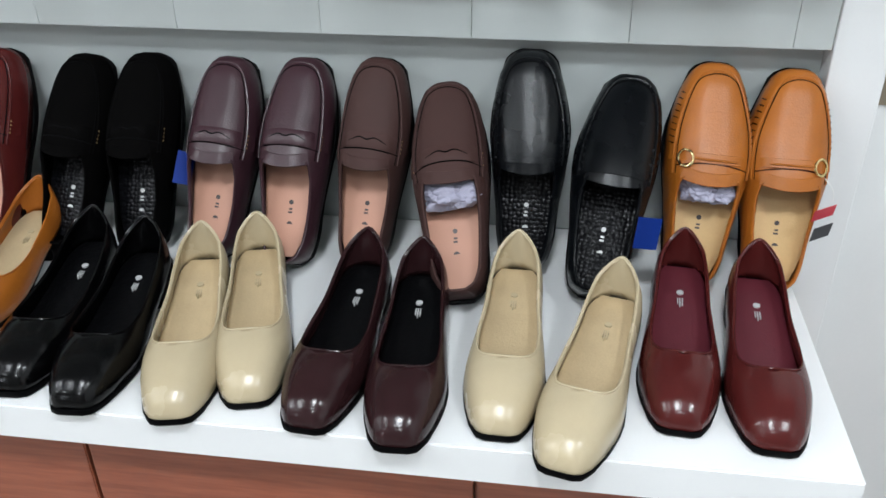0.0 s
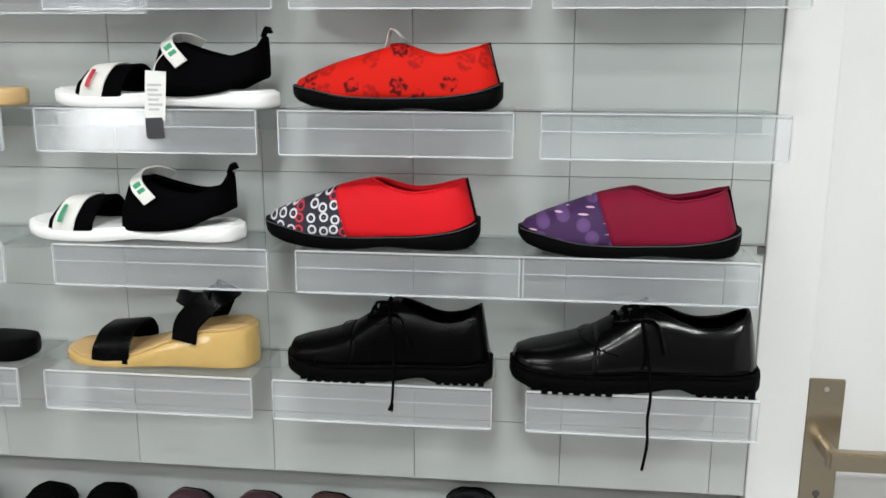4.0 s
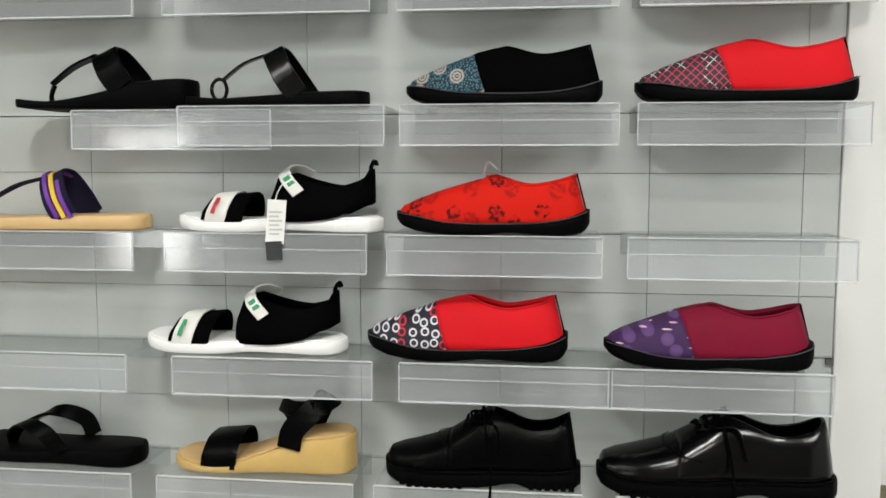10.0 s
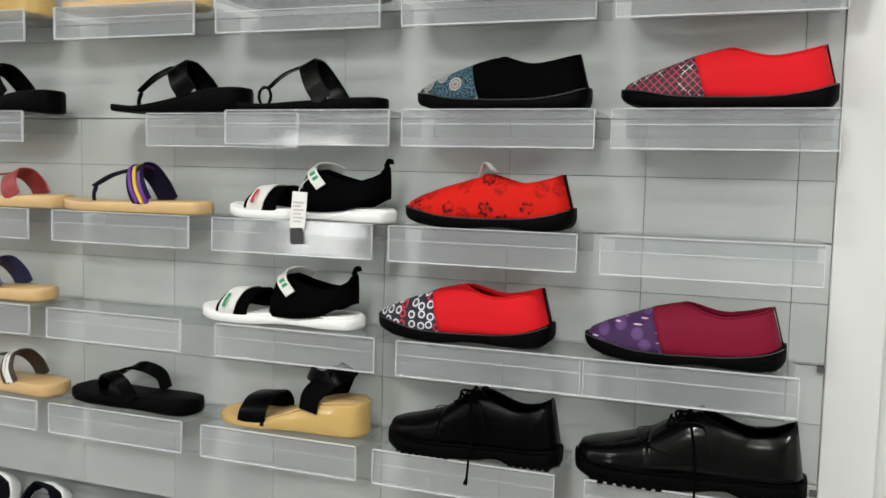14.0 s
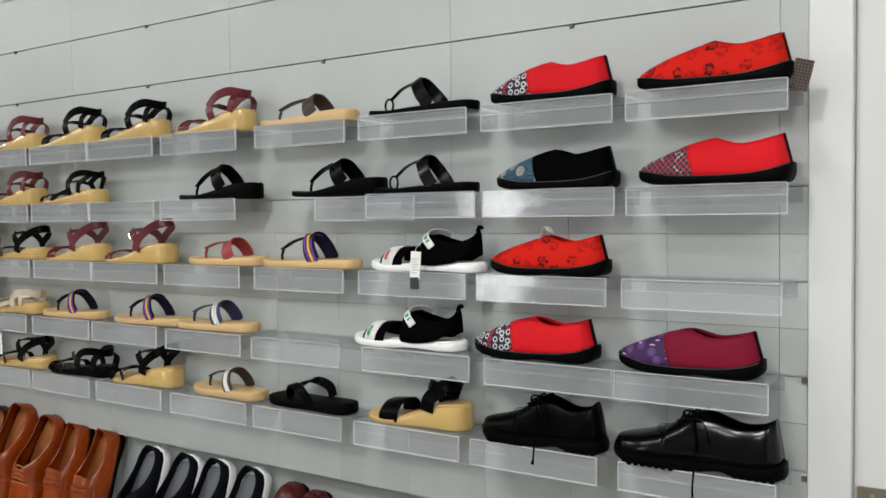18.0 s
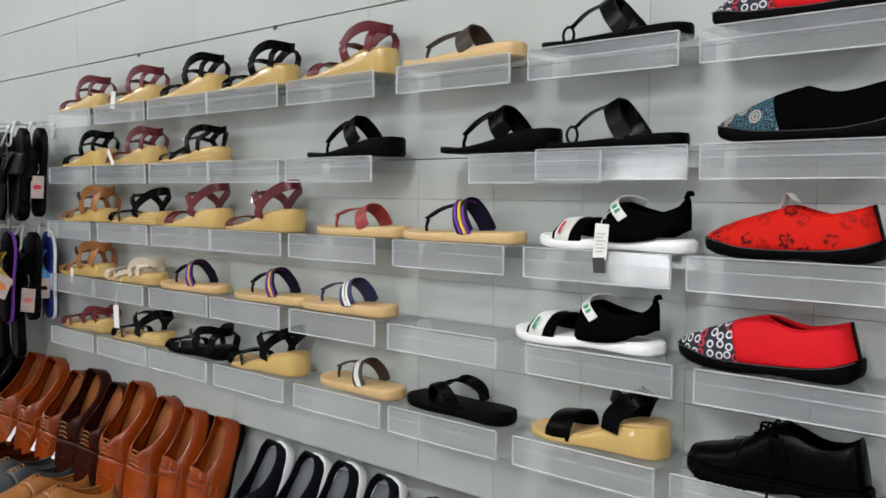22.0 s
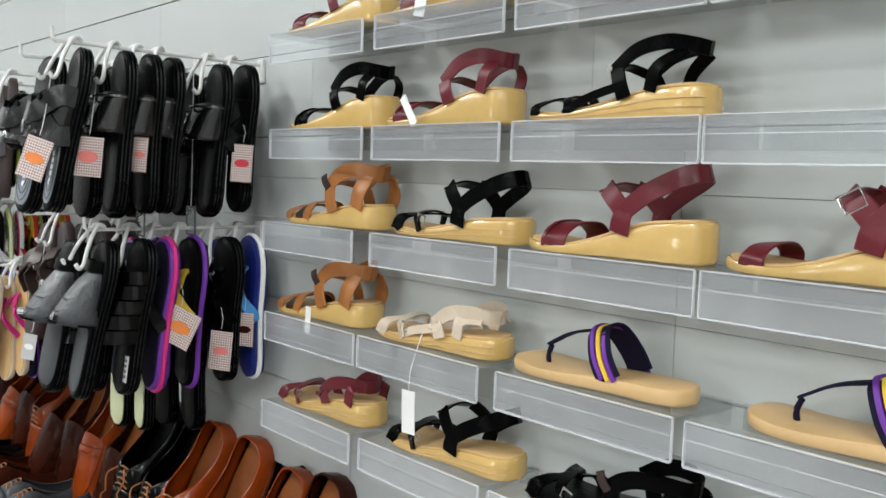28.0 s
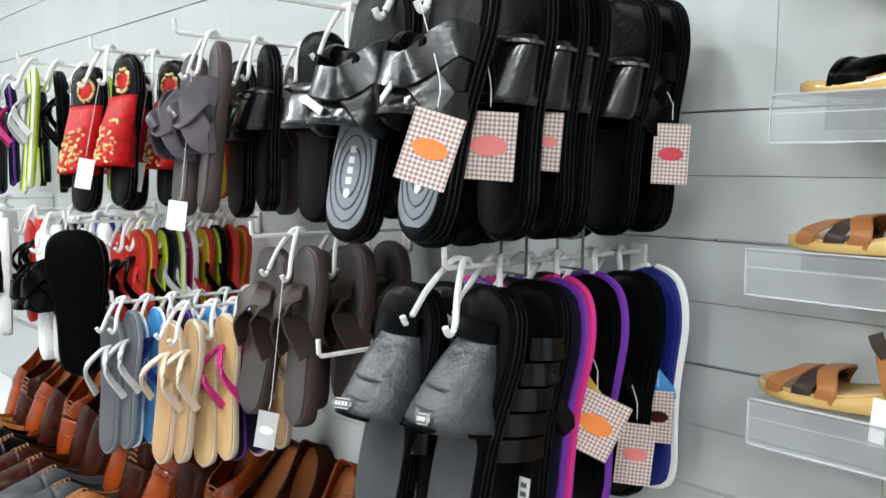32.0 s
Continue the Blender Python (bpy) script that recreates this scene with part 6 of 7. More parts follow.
def derby(label, mat, lining, length=0.285):
    """A lace-up leather shoe."""
    root = empty("derby_shoe", label, "leather shoe", "brown leather shoes on the counter")
    t = [(-0.141, 0.010, 0, 0.018, 0.030, 0), (-0.137, 0.021, 0, 0.016, 0.040, 0), (-0.12, 0.034, 0, 0.015, 0.049, 0), (-0.09, 0.044, 0, 0.014, 0.057, 0), (-0.05, 0.048, 0, 0.014, 0.068, 0), (-0.015, 0.046, 0, 0.014, 0.082, 0.0), (0.002, 0.044, 0, 0.015, 0.086, 0.016), (0.030, 0.042, 0, 0.016, 0.076, 0.030), (0.075, 0.041, 0, 0.017, 0.061, 0.0335), (0.11, 0.039, 0, 0.018, 0.060, 0.0315), (0.128, 0.033, 0, 0.019, 0.064, 0.0250), (0.137, 0.024, 0, 0.020, 0.067, 0.0160), (0.141, 0.011, 0, 0.020, 0.068, 0.005)]
    thick_part("vamp", shell(t, t[0][0], -0.0399, 12, 9, 0.66), mat, root, "plain toe")
    thick_part("quarter", shell(t, -0.04, t[-1][0], 20, 9, 0.66, lean=0.006), mat, root, "laced sides and heel")
    s = [(-0.144, 0.010, 0, 0.010, 0.021), (-0.139, 0.023, 0, 0.004, 0.018), (-0.12, 0.036, 0, 0.001, 0.016), (-0.08, 0.047, 0, 0.0, 0.015), (-0.04, 0.049, 0, 0.0, 0.015), (0.02, 0.042, 0, 0.006, 0.016), (0.06, 0.039, 0, 0.010, 0.018), (0.10, 0.038, 0, 0.010, 0.019), (0.130, 0.031, 0, 0.010, 0.021), (0.142, 0.015, 0, 0.012, 0.022)]
    part("sole", loft(s), M["black_rubber"], root)
    part("heel", loft([(0.065, 0.037, 0, -0.004, 0.012), (0.10, 0.0375, 0, -0.004, 0.012), (0.130, 0.030, 0, -0.004, 0.012), (0.140, 0.015, 0, -0.004, 0.012)], 8), M["black_rubber"], root, "stacked heel")
    part("insole", loft([(-0.06, 0.034, 0, 0.018, 0.022), (0.0, 0.036, 0, 0.018, 0.022), (0.07, 0.032, 0, 0.021, 0.026), (0.128, 0.021, 0, 0.023, 0.029)], 10), lining, root)
    part("toe_cap_seam", tube([(-0.085, -0.043, 0.03), (-0.082, -0.030, 0.053), (-0.078, 0, 0.061), (-0.082, 0.030, 0.053), (-0.085, 0.043, 0.03)], 0.0014, 6, 5), mat, root)
    for n in range(4):
        x, z = -0.034 + 0.010 * n, 0.0765 + 0.0025 * n
        part("lace", tube([(x, -0.017, z - 0.003), (x + 0.004, 0, z + 0.0045), (x, 0.017, z - 0.003)], 0.0016, 6, 4), M["brown_strap"], root)
    return root


TOE_UP = [
    ("cognac leather loafer with a gilt bit leaning on the wall", M["cognac"], M["tan_bed"], "bit", [(-0.150, -0.085, 3.5, 0.264, 1), (-0.057, -0.088, 1.5, 0.261, 0)]),
    ("black leather loafer with whip stitches leaning on the wall", M["grained_black"], M["black_in"], "whip", [(-0.352, -0.080, 0, 0.270, 0), (-0.268, -0.150, 6.5, 0.276, 0)]),
    ("brown nubuck penny loafer with a peach insole", M["brown_suede"], M["peach_in"], "penny", [(-0.555, -0.100, 4, 0.261, 0), (-0.418, -0.178, -10, 0.278, 1)]),
    ("burgundy penny loafer with a peach insole", M["burgundy"], M["peach_in"], "penny", [(-0.748, -0.108, 4, 0.259, 0), (-0.646, -0.115, 1, 0.264, 0)]),
    ("black suede penny loafer leaning on the wall", M["suede"], M["black_in"], "penny", [(-0.952, -0.097, 6, 0.252, 0), (-0.846, -0.098, -1, 0.256, 0)]),
    ("dark maroon penny loafer with a peach insole", M["maroon_patent"], M["peach_in"], "penny", [(-1.135, -0.10, 3, 0.262, 0), (-1.045, -0.115, -3, 0.262, 0)]),
]
for label, mat, ins, style, spots in TOE_UP:
    for n, (x, hy, turn, size, wad) in enumerate(spots):
        ob = loafer(label, mat, ins, style, size, mirror=1 if n else -1, tissue=bool(wad), wide={"bit": 1.24, "whip": 1.15}.get(style, 1.10))
        place(ob, leaning(x, hy, size, turn))
        if style == "bit" and n == 1:
            tag_card(ob, "price_tag", pose(0.034, 0.040, 0.066, 60, 40, 0), 0.016, 0.030, M["red_tag"], label="red and black card tag on a string")
            tag_card(ob, "tag_foot", pose(0.056, 0.042, 0.058, 60, 40, 0), 0.020, 0.026, M["black_tag"])
            part("tag_string", tube([(-0.005, 0.036, 0.070), (0.008, 0.046, 0.070), (0.020, 0.048, 0.066)], 0.0006, 4, 3), M["paper"], ob)
        if style == "whip" and n == 1:
            tag = tag_card(ob, "price_tag", pose(0.055, 0.048, 0.056, 75, 28, 0), 0.038, 0.028, M["blue_tag"], label="blue card tag")
        if mat is M["burgundy"] and n == 0:
            tag = tag_card(ob, "price_tag", pose(0.020, -0.044, 0.040, 70, -8, 0), 0.042, 0.022, M["blue_tag"], label="dark blue card tag")

PUMPS = [
    ("maroon leather low pump with a maroon lining", M["maroon_patent"], M["maroon_in"], [(-0.185, -0.373, -0.166, -0.122), (-0.098, -0.389, -0.086, -0.139)]),
    ("beige leather low pump with a black sole", M["beige"], M["beige_in"], [(-0.298, -0.443, -0.240, -0.198), (-0.358, -0.402, -0.356, -0.152)]),
    ("glossy chocolate low pump with a black lining", M["choco"], M["black_in"], [(-0.452, -0.430, -0.463, -0.182), (-0.545, -0.414, -0.530, -0.169)]),
    ("beige leather low pump on the white counter", M["beige"], M["beige_in"], [(-0.612, -0.383, -0.672, -0.150), (-0.680, -0.418, -0.730, -0.180)]),
    ("glossy black low pump with a black lining", M["black_leather"], M["black_in"], [(-0.784, -0.419, -0.802, -0.172), (-0.864, -0.400, -0.878, -0.155)]),
    ("tan leather low pump on the white counter", M["cognac"], M["beige_in"], [(-0.975, -0.330, -0.990, -0.085), (-1.075, -0.335, -1.085, -0.09)]),
]
for label, mat, lin, spots in PUMPS:
    for sp in spots:
        place(pump(label, mat, lin), standing(*sp))

sneaker = place(slip_sneaker("dark navy slip-on sneaker with a white sole"), leaning(-1.235, -0.125, 0.28, -4, toe_up=False))
for x, hy, turn in ((-1.350, -0.120, -5), (-1.475, -0.130, -2), (-1.590, -0.125, -6)):
    copy_thing(sneaker, leaning(x, hy, 0.28, turn, toe_up=False))

def frayed_laces(root):
    """Long lace ends lying loose over the toe."""
    for q in (-1, 1):
        part("lace_end", tube([(-0.004, 0.010 * q, 0.092), (-0.024, 0.026 * q, 0.094), (-0.050, 0.018 * q, 0.088), (-0.062, 0.040 * q, 0.074), (-0.078, 0.034 * q, 0.072)], 0.0014, 5, 5), M["brown_strap"], root, "loose lace end")


BROWN = "brown leather shoes on the counter"
rust_loafer = loafer("rust-brown loafer propped heel up on the wall", M["rust"], M["rust_in"], "penny", 0.290, group=BROWN, wide=1.18)
place(rust_loafer, leaning(-1.815, -0.085, 0.290, 2, toe_up=False))
copy_thing(rust_loafer, leaning(-1.935, -0.085, 0.290, -1, toe_up=False))
BIG = Matrix.Scale(1.10, 4)


def prop(ob, x, hy, turn=0.0, roll=0.0):
    """Lean a shoe heel up against the recessed panel."""
    return place(ob, leaning(x, hy, 0.300, turn, roll, False) @ BIG)


def prop_again(ob, x, hy, turn=0.0, roll=0.0):
    copy_thing(ob, leaning(x, hy, 0.300, turn, roll, False) @ BIG)


laced = derby("rust-brown leather lace-up shoe propped heel up", M["rust"], M["rust_in"])
prop(laced, -2.085, -0.100, 3, 12)
prop_again(laced, -2.215, -0.095, 0, 10)
# the darker leather from here leftwards also carries the hanging slippers' shade
dark = derby("dark brown leather lace-up shoe, shade in its colour, propped heel up", M["dark_shaded_rust"], M["rust_in"])
prop(dark, -2.345, -0.110, 2, 14)
prop_again(dark, -2.455, -0.100, -2, 10)
tag_lace = derby("rust-brown leather shoe with loose laces and a white tag", M["rust"], M["rust_in"])
frayed_laces(tag_lace)
tag_card(tag_lace, "price_tag", pose(-0.070, -0.052, 0.050, 80, 10, 0), 0.055, 0.020, M["paper"], label="narrow white card tag")
prop(tag_lace, -2.60, -0.110, 4, 16)
for x, hy, turn, roll in ((-2.735, -0.100, 0, 12), (-2.865, -0.120, -3, 10)):
    prop_again(tag_lace, x, hy, turn, roll)
black_laced = derby("black leather shoe with frayed tan laces propped heel up", M["black_leather"], M["black_in"])
frayed_laces(black_laced)
prop(black_laced, -2.985, -0.130, 4, 10)
prop_again(black_laced, -3.095, -0.120, 0, 12)
rng = random.Random(4)
dark_loafer = loafer("smooth dark brown loafer, shade in its colour, propped heel up", M["dark_shaded_rust"], M["rust_in"], "plain", 0.300, group=BROWN, wide=1.2, logo=False)
place(dark_loafer, leaning(-3.215, -0.110, 0.300, 2, 12, False))
row = (rust_loafer, dark_loafer, dark_loafer, laced, dark_loafer, rust_loafer, dark)
for n in range(15):
    copy_thing(row[n % 7], leaning(-3.335 - 0.120 * n, -0.10 - 0.05 * rng.random(), 0.300, rng.uniform(-6, 6), rng.uniform(4, 16), False) @ Matrix.Scale(1.06, 4))
FRONT = [derby("black leather lace-up shoe in the front row", M["black_leather"], M["black_in"]), derby("tan leather lace-up shoe in the front row", M["brown_strap"], M["brown_strap"]), derby("silvery grey lace-up shoe in the front row", M["charcoal"], M["black_in"]), derby("dark brown lace-up shoe, shade in its colour, in the front row", M["dark_shaded_rust"], M["rust_in"])]
used = set()
for n, x in enumerate((-2.20, -2.30, -2.42, -2.52, -2.64, -2.74, -2.86, -2.96, -3.08, -3.18, -3.30, -3.40, -3.52, -3.62, -3.74, -3.84, -3.96, -4.06, -4.18, -4.28, -4.4, -4.5, -4.62, -4.72, -4.84, -4.94)):
    k = (n // 2 * 5 + 1) % 4
    m = standing(x, -0.405 + 0.02 * rng.random(), x + rng.uniform(-0.03, 0.03), -0.12)
    if k in used:
        copy_thing(FRONT[k], m)
    else:
        used.add(k)
        place(FRONT[k], m)

# ---- hanging slippers on arms that stand out from the wall ----
def hang_arm(x, z, out, label="white wire arm standing out from the slatted wall"):
    root = empty("display_arm", label, "display arm", "display arms on the wall", pose(x, 0, z))
    part("rod", tube([(0, 0.002, 0), (0, -out, 0), (0, -out - 0.004, 0.004), (0, -out - 0.005, 0.022)], 0.0032, 8, 1, False), M["hook"], root)
    part("bracket", soft_box(-0.012, 0.012, -0.006, -0.0005, -0.034, 0.010, 0.0015), M["hook"], root, "flat bracket in the slot", smooth=False)
    return root


def strap_shell(t, h, xa, xb, ra, rb, flare=1.0, pinch=0.94):
    """A padded vamp that arches over the footbed from xa to xb and opens towards the heel."""
    rows = []
    for f in (-0.05, 0.0, 0.35, 0.7, 1.0, 1.05):
        x = h * (xa + (xb - xa) * f)
        w, cy, zb, zt = lerp_table(t, x)
        g = max(0.0, min(1.0, f))
        rows.append((x, w * (pinch + (1.04 - pinch) * g * flare), cy, zt - 0.006, zt + ra + (rb - ra) * g ** 0.8, 0.0))
    return shell(rows, h * xa, h * xb, 10, 9, 0.62)


def hanging_pair(label, sole, bed, strap, style="slide", drop=0.070, card=None, edge=None, length=0.268, width=0.098, apart=0.050, splay=0.0, stack=0.006):
    """Two slippers hung toe up from a hook, footbeds towards the aisle. Origin: the hook's top on the arm."""
    root = empty("slipper_pair", label, "slippers", "slippers hanging on the arms")
    thick = 0.014 if length < 0.25 or style == "veil" else 0.024
    for s in (-1, 1):
        q = min(apart, 0.034)
        part("hook", tube([(0.003 * s, 0.005, 0.0045), (0.006 * s, -0.003, 0.0080), (0.010 * s, -0.012, 0.001), (q * 0.7 * s, -0.024, -drop * 0.5), (q * s, -0.030, -drop), (q * s, -0.036, -drop - 0.009), (q * s, -0.043, -drop - 0.002)], 0.0036, 7, 4), M["hook"], root, "white plastic shoe hook")
        t = [(x, w, cy * s, a, b) for x, w, cy, a, b in sole_table(length, thick * 0.85, thick, width)]
        m = pose(apart * s, 0.004 + stack * s, -0.020 - length / 2 + 0.006 * s) @ pose(0, 0, 0, 0, splay * s, -5 * s) @ Matrix(((0, 1, 0, 0), (0, 0, -1, 0), (-1, 0, 0, 0), (0, 0, 0, 1)))
        ob = part("sole", loft(t, 20), sole, root)
        ob.matrix_basis = m
        grey_heel = bed in (M["ash_foam"], M["charcoal"])
        part("footbed", loft([(x * 0.96, w * 0.90, cy, b - 0.001, b + 0.0015) for x, w, cy, a, b in t], 14), M["black_in"] if grey_heel else bed, ob)
        rim = [(x, cy - w - 0.0002, (a + b) / 2) for x, w, cy, a, b in t] + [(x, cy + w + 0.0002, (a + b) / 2) for x, w, cy, a, b in t[::-1]]
        if edge is not None:
            part("edge_stripe", tube(rim, 0.0050 if length > 0.25 else 0.0030, 6, 3), edge, ob, "contrasting edge stripe")
        elif sole is M["black_rubber"]:
            part("edge_rib", join(*[tube([(x, y, z + dz) for x, y, z in rim], 0.0011, 5, 3) for dz in (-0.006, 0.0, 0.006)]), M["grained_black"], ob, "fine ribs round the sole")
        h = length / 2
        if style == "slide":
            thick_part("strap", strap_shell(t, h, -0.46, 0.04, 0.026, 0.046), strap, ob, "broad arched strap", 0.004)
            for e in (-0.40, -0.02):
                part("strap_seam", band(t, h * e, 0.004, 0.040 if e < -0.2 else 0.0475, 0.0, 0.003, -0.001), M["patent"], ob)
        elif style == "vamp":
            thick_part("strap", strap_shell(t, h, -0.66, 0.08, 0.012, 0.060, 1.06, 0.50), strap, ob, "broad padded strap", 0.004)
            thick_part("strap_lining", strap_shell(t, h, -0.58, 0.075, 0.010, 0.054, 0.99, 0.47), M["black_in"], ob, "black lining", 0.003)
            part("strap_cuff", band(t, -h * 0.66, 0.020, 0.018, 0.0, 0.006, 0.020), M["matte_black"], ob, "black padded cuff")
            part("strap_edge", band(t, h * 0.065, 0.004, 0.0625, 0.0, 0.005, -0.002), M["matte_black"], ob, "stitched black edge")
            for e, r, k in ((-0.06, 0.0540, 0.003), (-0.22, 0.0465, -0.003)):
                part("strap_seam", band(t, h * e, 0.0020, r, 0.0, 0.0030, 0.006 if e > -0.1 else 0.011, skew=k * s), M["charcoal"], ob, "raised seam")
            plate = part("buckle_plate", soft_box(-0.0055, 0.0055, -0.012, 0.012, -0.0015, 0.0015, 0.003, 2), M["print_grey"], ob, "small metal plate", smooth=False)
            plate.matrix_basis = pose(h * 0.00, 0.012 * s, bed_z(t, 0) + 0.0600, 10 * s, -8, 8)
            part("plate_print", box(-0.0042, 0.0042, -0.0105, 0.0105, 0.0014, 0.0018), M["gap"], plate, "dark field", smooth=False)
            part("plate_letters", join(*[box(-0.0022, 0.0022, y, y + 0.0030, 0.0018, 0.0022) for y in (-0.0085, -0.0040, 0.0005, 0.0050)]), M["print_light"], plate, "pale print", smooth=False)
        elif style == "cross":
            thick_part("strap", strap_shell(t, h, -0.42, 0.18, 0.026, 0.054), strap, ob, "glossy arched vamp", 0.004)
            for skew, hg in ((0.030, 0.050), (-0.030, 0.055)):
                part("cross_strap", band(t, -h * 0.14, 0.034, hg, 0.004, 0.007, -0.002, skew=skew), strap, ob, "bulging padded strap")
            for e in (-1, 1):
                part("stud", tube([(-h * 0.30, 0.026 * e, bed_z(t, -h * 0.3) + 0.036), (-h * 0.30, 0.029 * e, bed_z(t, -h * 0.3) + 0.0500)], 0.0060, 10, 1), M["black_rubber"], ob)
            if grey_heel:
                mark = part("strap_print", box(-0.004, 0.004, -0.013, 0.013, -0.0008, 0.0008), M["print_light"], ob, "pale printed mark", smooth=False)
                mark.matrix_basis = pose(h * 0.06, 0.006 * s, bed_z(t, 0) + 0.0595, 12 * s, -6, 25 * s)
        elif style == "knot":
            for skew, hg in ((0.034, 0.040), (-0.034, 0.047)):
                part("strap", band(t, -h * 0.12, 0.046, hg, 0.0, 0.006, -0.002, skew=skew), strap, ob, "soft crossed band")
            part("knot", tube([(-h * 0.20, -0.010, bed_z(t, 0) + 0.046), (-h * 0.13, 0.0, bed_z(t, 0) + 0.054), (-h * 0.04, 0.010, bed_z(t, 0) + 0.047)], 0.011, 10, 4), strap, ob, "twisted knot")
        elif style == "veil":
            thick_part("strap", strap_shell(t, h, -0.44, 0.50, 0.016, 0.044), strap, ob, "red sequinned vamp", 0.003)
            rnd = random.Random(31 + s)
            beads = []
            for n in range(64):
                f = 0.35 + 0.62 * rnd.random() ** 0.7
                x = h * (-0.44 + 0.94 * f)
                w, cy, zb, zt = lerp_table(t, x)
                y = rnd.uniform(-0.80, 0.80)
                beads.append((x, cy + w * y, zt + (0.016 + 0.028 * f ** 0.8) * (1 - abs(y) ** 2.6) ** 0.5 + 0.002))
            for n in range(30):
                a = 2 * math.pi * n / 30
                beads.append((-h * 0.66 + 0.020 * math.cos(a) + rnd.uniform(-0.003, 0.003), 0.024 * math.sin(a), bed_z(t, -h * 0.66) + 0.004))
            sewn = part("beads", join(*[soft_box(x - 0.0028, x + 0.0028, y - 0.0028, y + 0.0028, z - 0.0024, z + 0.0024, 0.0012, 1) for x, y, z in beads]), M["gold_beads"], ob, "gold beads sewn on")
            tagged(sewn, "gold beads sewn on", kind="stuff")
            part("toe_patch", loft([(-h * 0.66 + dx, w, 0, bed_z(t, -h * 0.66), bed_z(t, -h * 0.66) + 0.0030) for dx, w in ((-0.018, 0.006), (-0.012, 0.016), (0.0, 0.021), (0.012, 0.016), (0.018, 0.006))], 12), strap, ob, "red toe patch")
        elif style == "ribbed":
            for n in range(5):
                part("strap", band(t, h * (-0.52 + 0.19 * n), 0.024, 0.034 + 0.005 * n, 0.006, 0.012), strap, ob, "puffed ribbed strap")
            mark = part("sole_print", box(-0.022, 0.022, -0.007, 0.007, -0.0008, 0.0008), M["print_light"], ob, "pale printed bar", smooth=False)
            mark.matrix_basis = pose(h * 0.66, 0.026 * s, bed_z(t, h * 0.66) + 0.0022)
            part("print_line", join(*[box(-0.017 + 0.009 * n, -0.012 + 0.009 * n, -0.004, 0.004, 0.0009, 0.0013) for n in range(4)]), M["gap"], mark, "dark print", smooth=False)
        else:
            z = bed_z(t, -h * 0.55)
            for e in (-1, 1):
                part("strap", ribbon([(-h * 0.56, 0, z), (-h * 0.48, e * 0.009, z + 0.016), (-h * 0.20, e * 0.030, z + 0.030), (h * 0.16, e * 0.040, z - 0.002)], ((0, 1, 0), (1, 0, 0.3)), 0.026 if strap is M["dark_brown_strap"] else 0.013 if length > 0.25 else 0.007, 0.005, 4, 1.8), strap, ob)
        if grey_heel:
            pad = [(h * f, w, t[8][2], bed_z(t, h * 0.6) + 0.0008, bed_z(t, h * 0.6) + 0.0030) for f, w in ((0.06, 0.018), (0.10, 0.027), (0.2, 0.0315), (0.5, 0.0330), (0.75, 0.0315), (0.86, 0.024), (0.91, 0.012))]
            part("heel_pad", loft(pad, 16), bed, ob, "grey ribbed heel pad")
            zb = bed_z(t, h * 0.6) + 0.0030
            for f in (0.45, 0.68, 0.90) if style == "cross" else ():
                ring = [(h * 0.48 + h * 0.42 * f * math.cos(a), 0.034 * f * math.sin(a) + t[8][2], zb) for a in np.linspace(0, 2 * math.pi, 15)]
                part("heel_ring", tube(ring, 0.0012, 5, 2), M["charcoal"], ob, "dark ring on the heel pad")
            if style == "cross":
                part("sole_mark", join(tube([(h * 0.64, 0, zb - 0.001), (h * 0.64, 0, zb + 0.0012)], 0.005, 10, 1), *[box(h * e, h * (e + 0.05), -0.004, 0.004, zb - 0.001, zb + 0.0012) for e in (0.28, 0.36, 0.44, 0.52)]), M["print_light"], ob, "small printed mark", smooth=False)
    if card is not None:
        cx, cy, cz, cw, ch, tilt, mat, spot = card
        c = tag_card(root, "tag_card", pose(cx, cy, cz, 0, tilt, 40), cw * 0.88, ch * 0.88, mat, label="printed card tag")
        if spot is not None:
            disc = tube([(0, -0.0005, 0), (0, -0.0014, 0)], cw * 0.27, 16, 1)
            bmesh.ops.scale(disc, vec=(1.15, 1, 0.62), verts=disc.verts)
            part("card_print", disc, spot, c, "coloured printed patch", smooth=False)
        part("tag_string", tube([(min(apart, 0.034), -0.040, -drop), (cx * 0.9, cy + 0.006, cz + ch * 0.9), (cx, cy + 0.001, cz + ch / 2)], 0.0005, 5, 3), M["paper"], root)
    return root


K, G = M["black_rubber"], M["grey_foam"]
SPOT, PSPOT = M["orange"], M["pink_print"]
CHECK = M["check"]
BLACK, STRAP = M["black_in"], M["matte_black"]
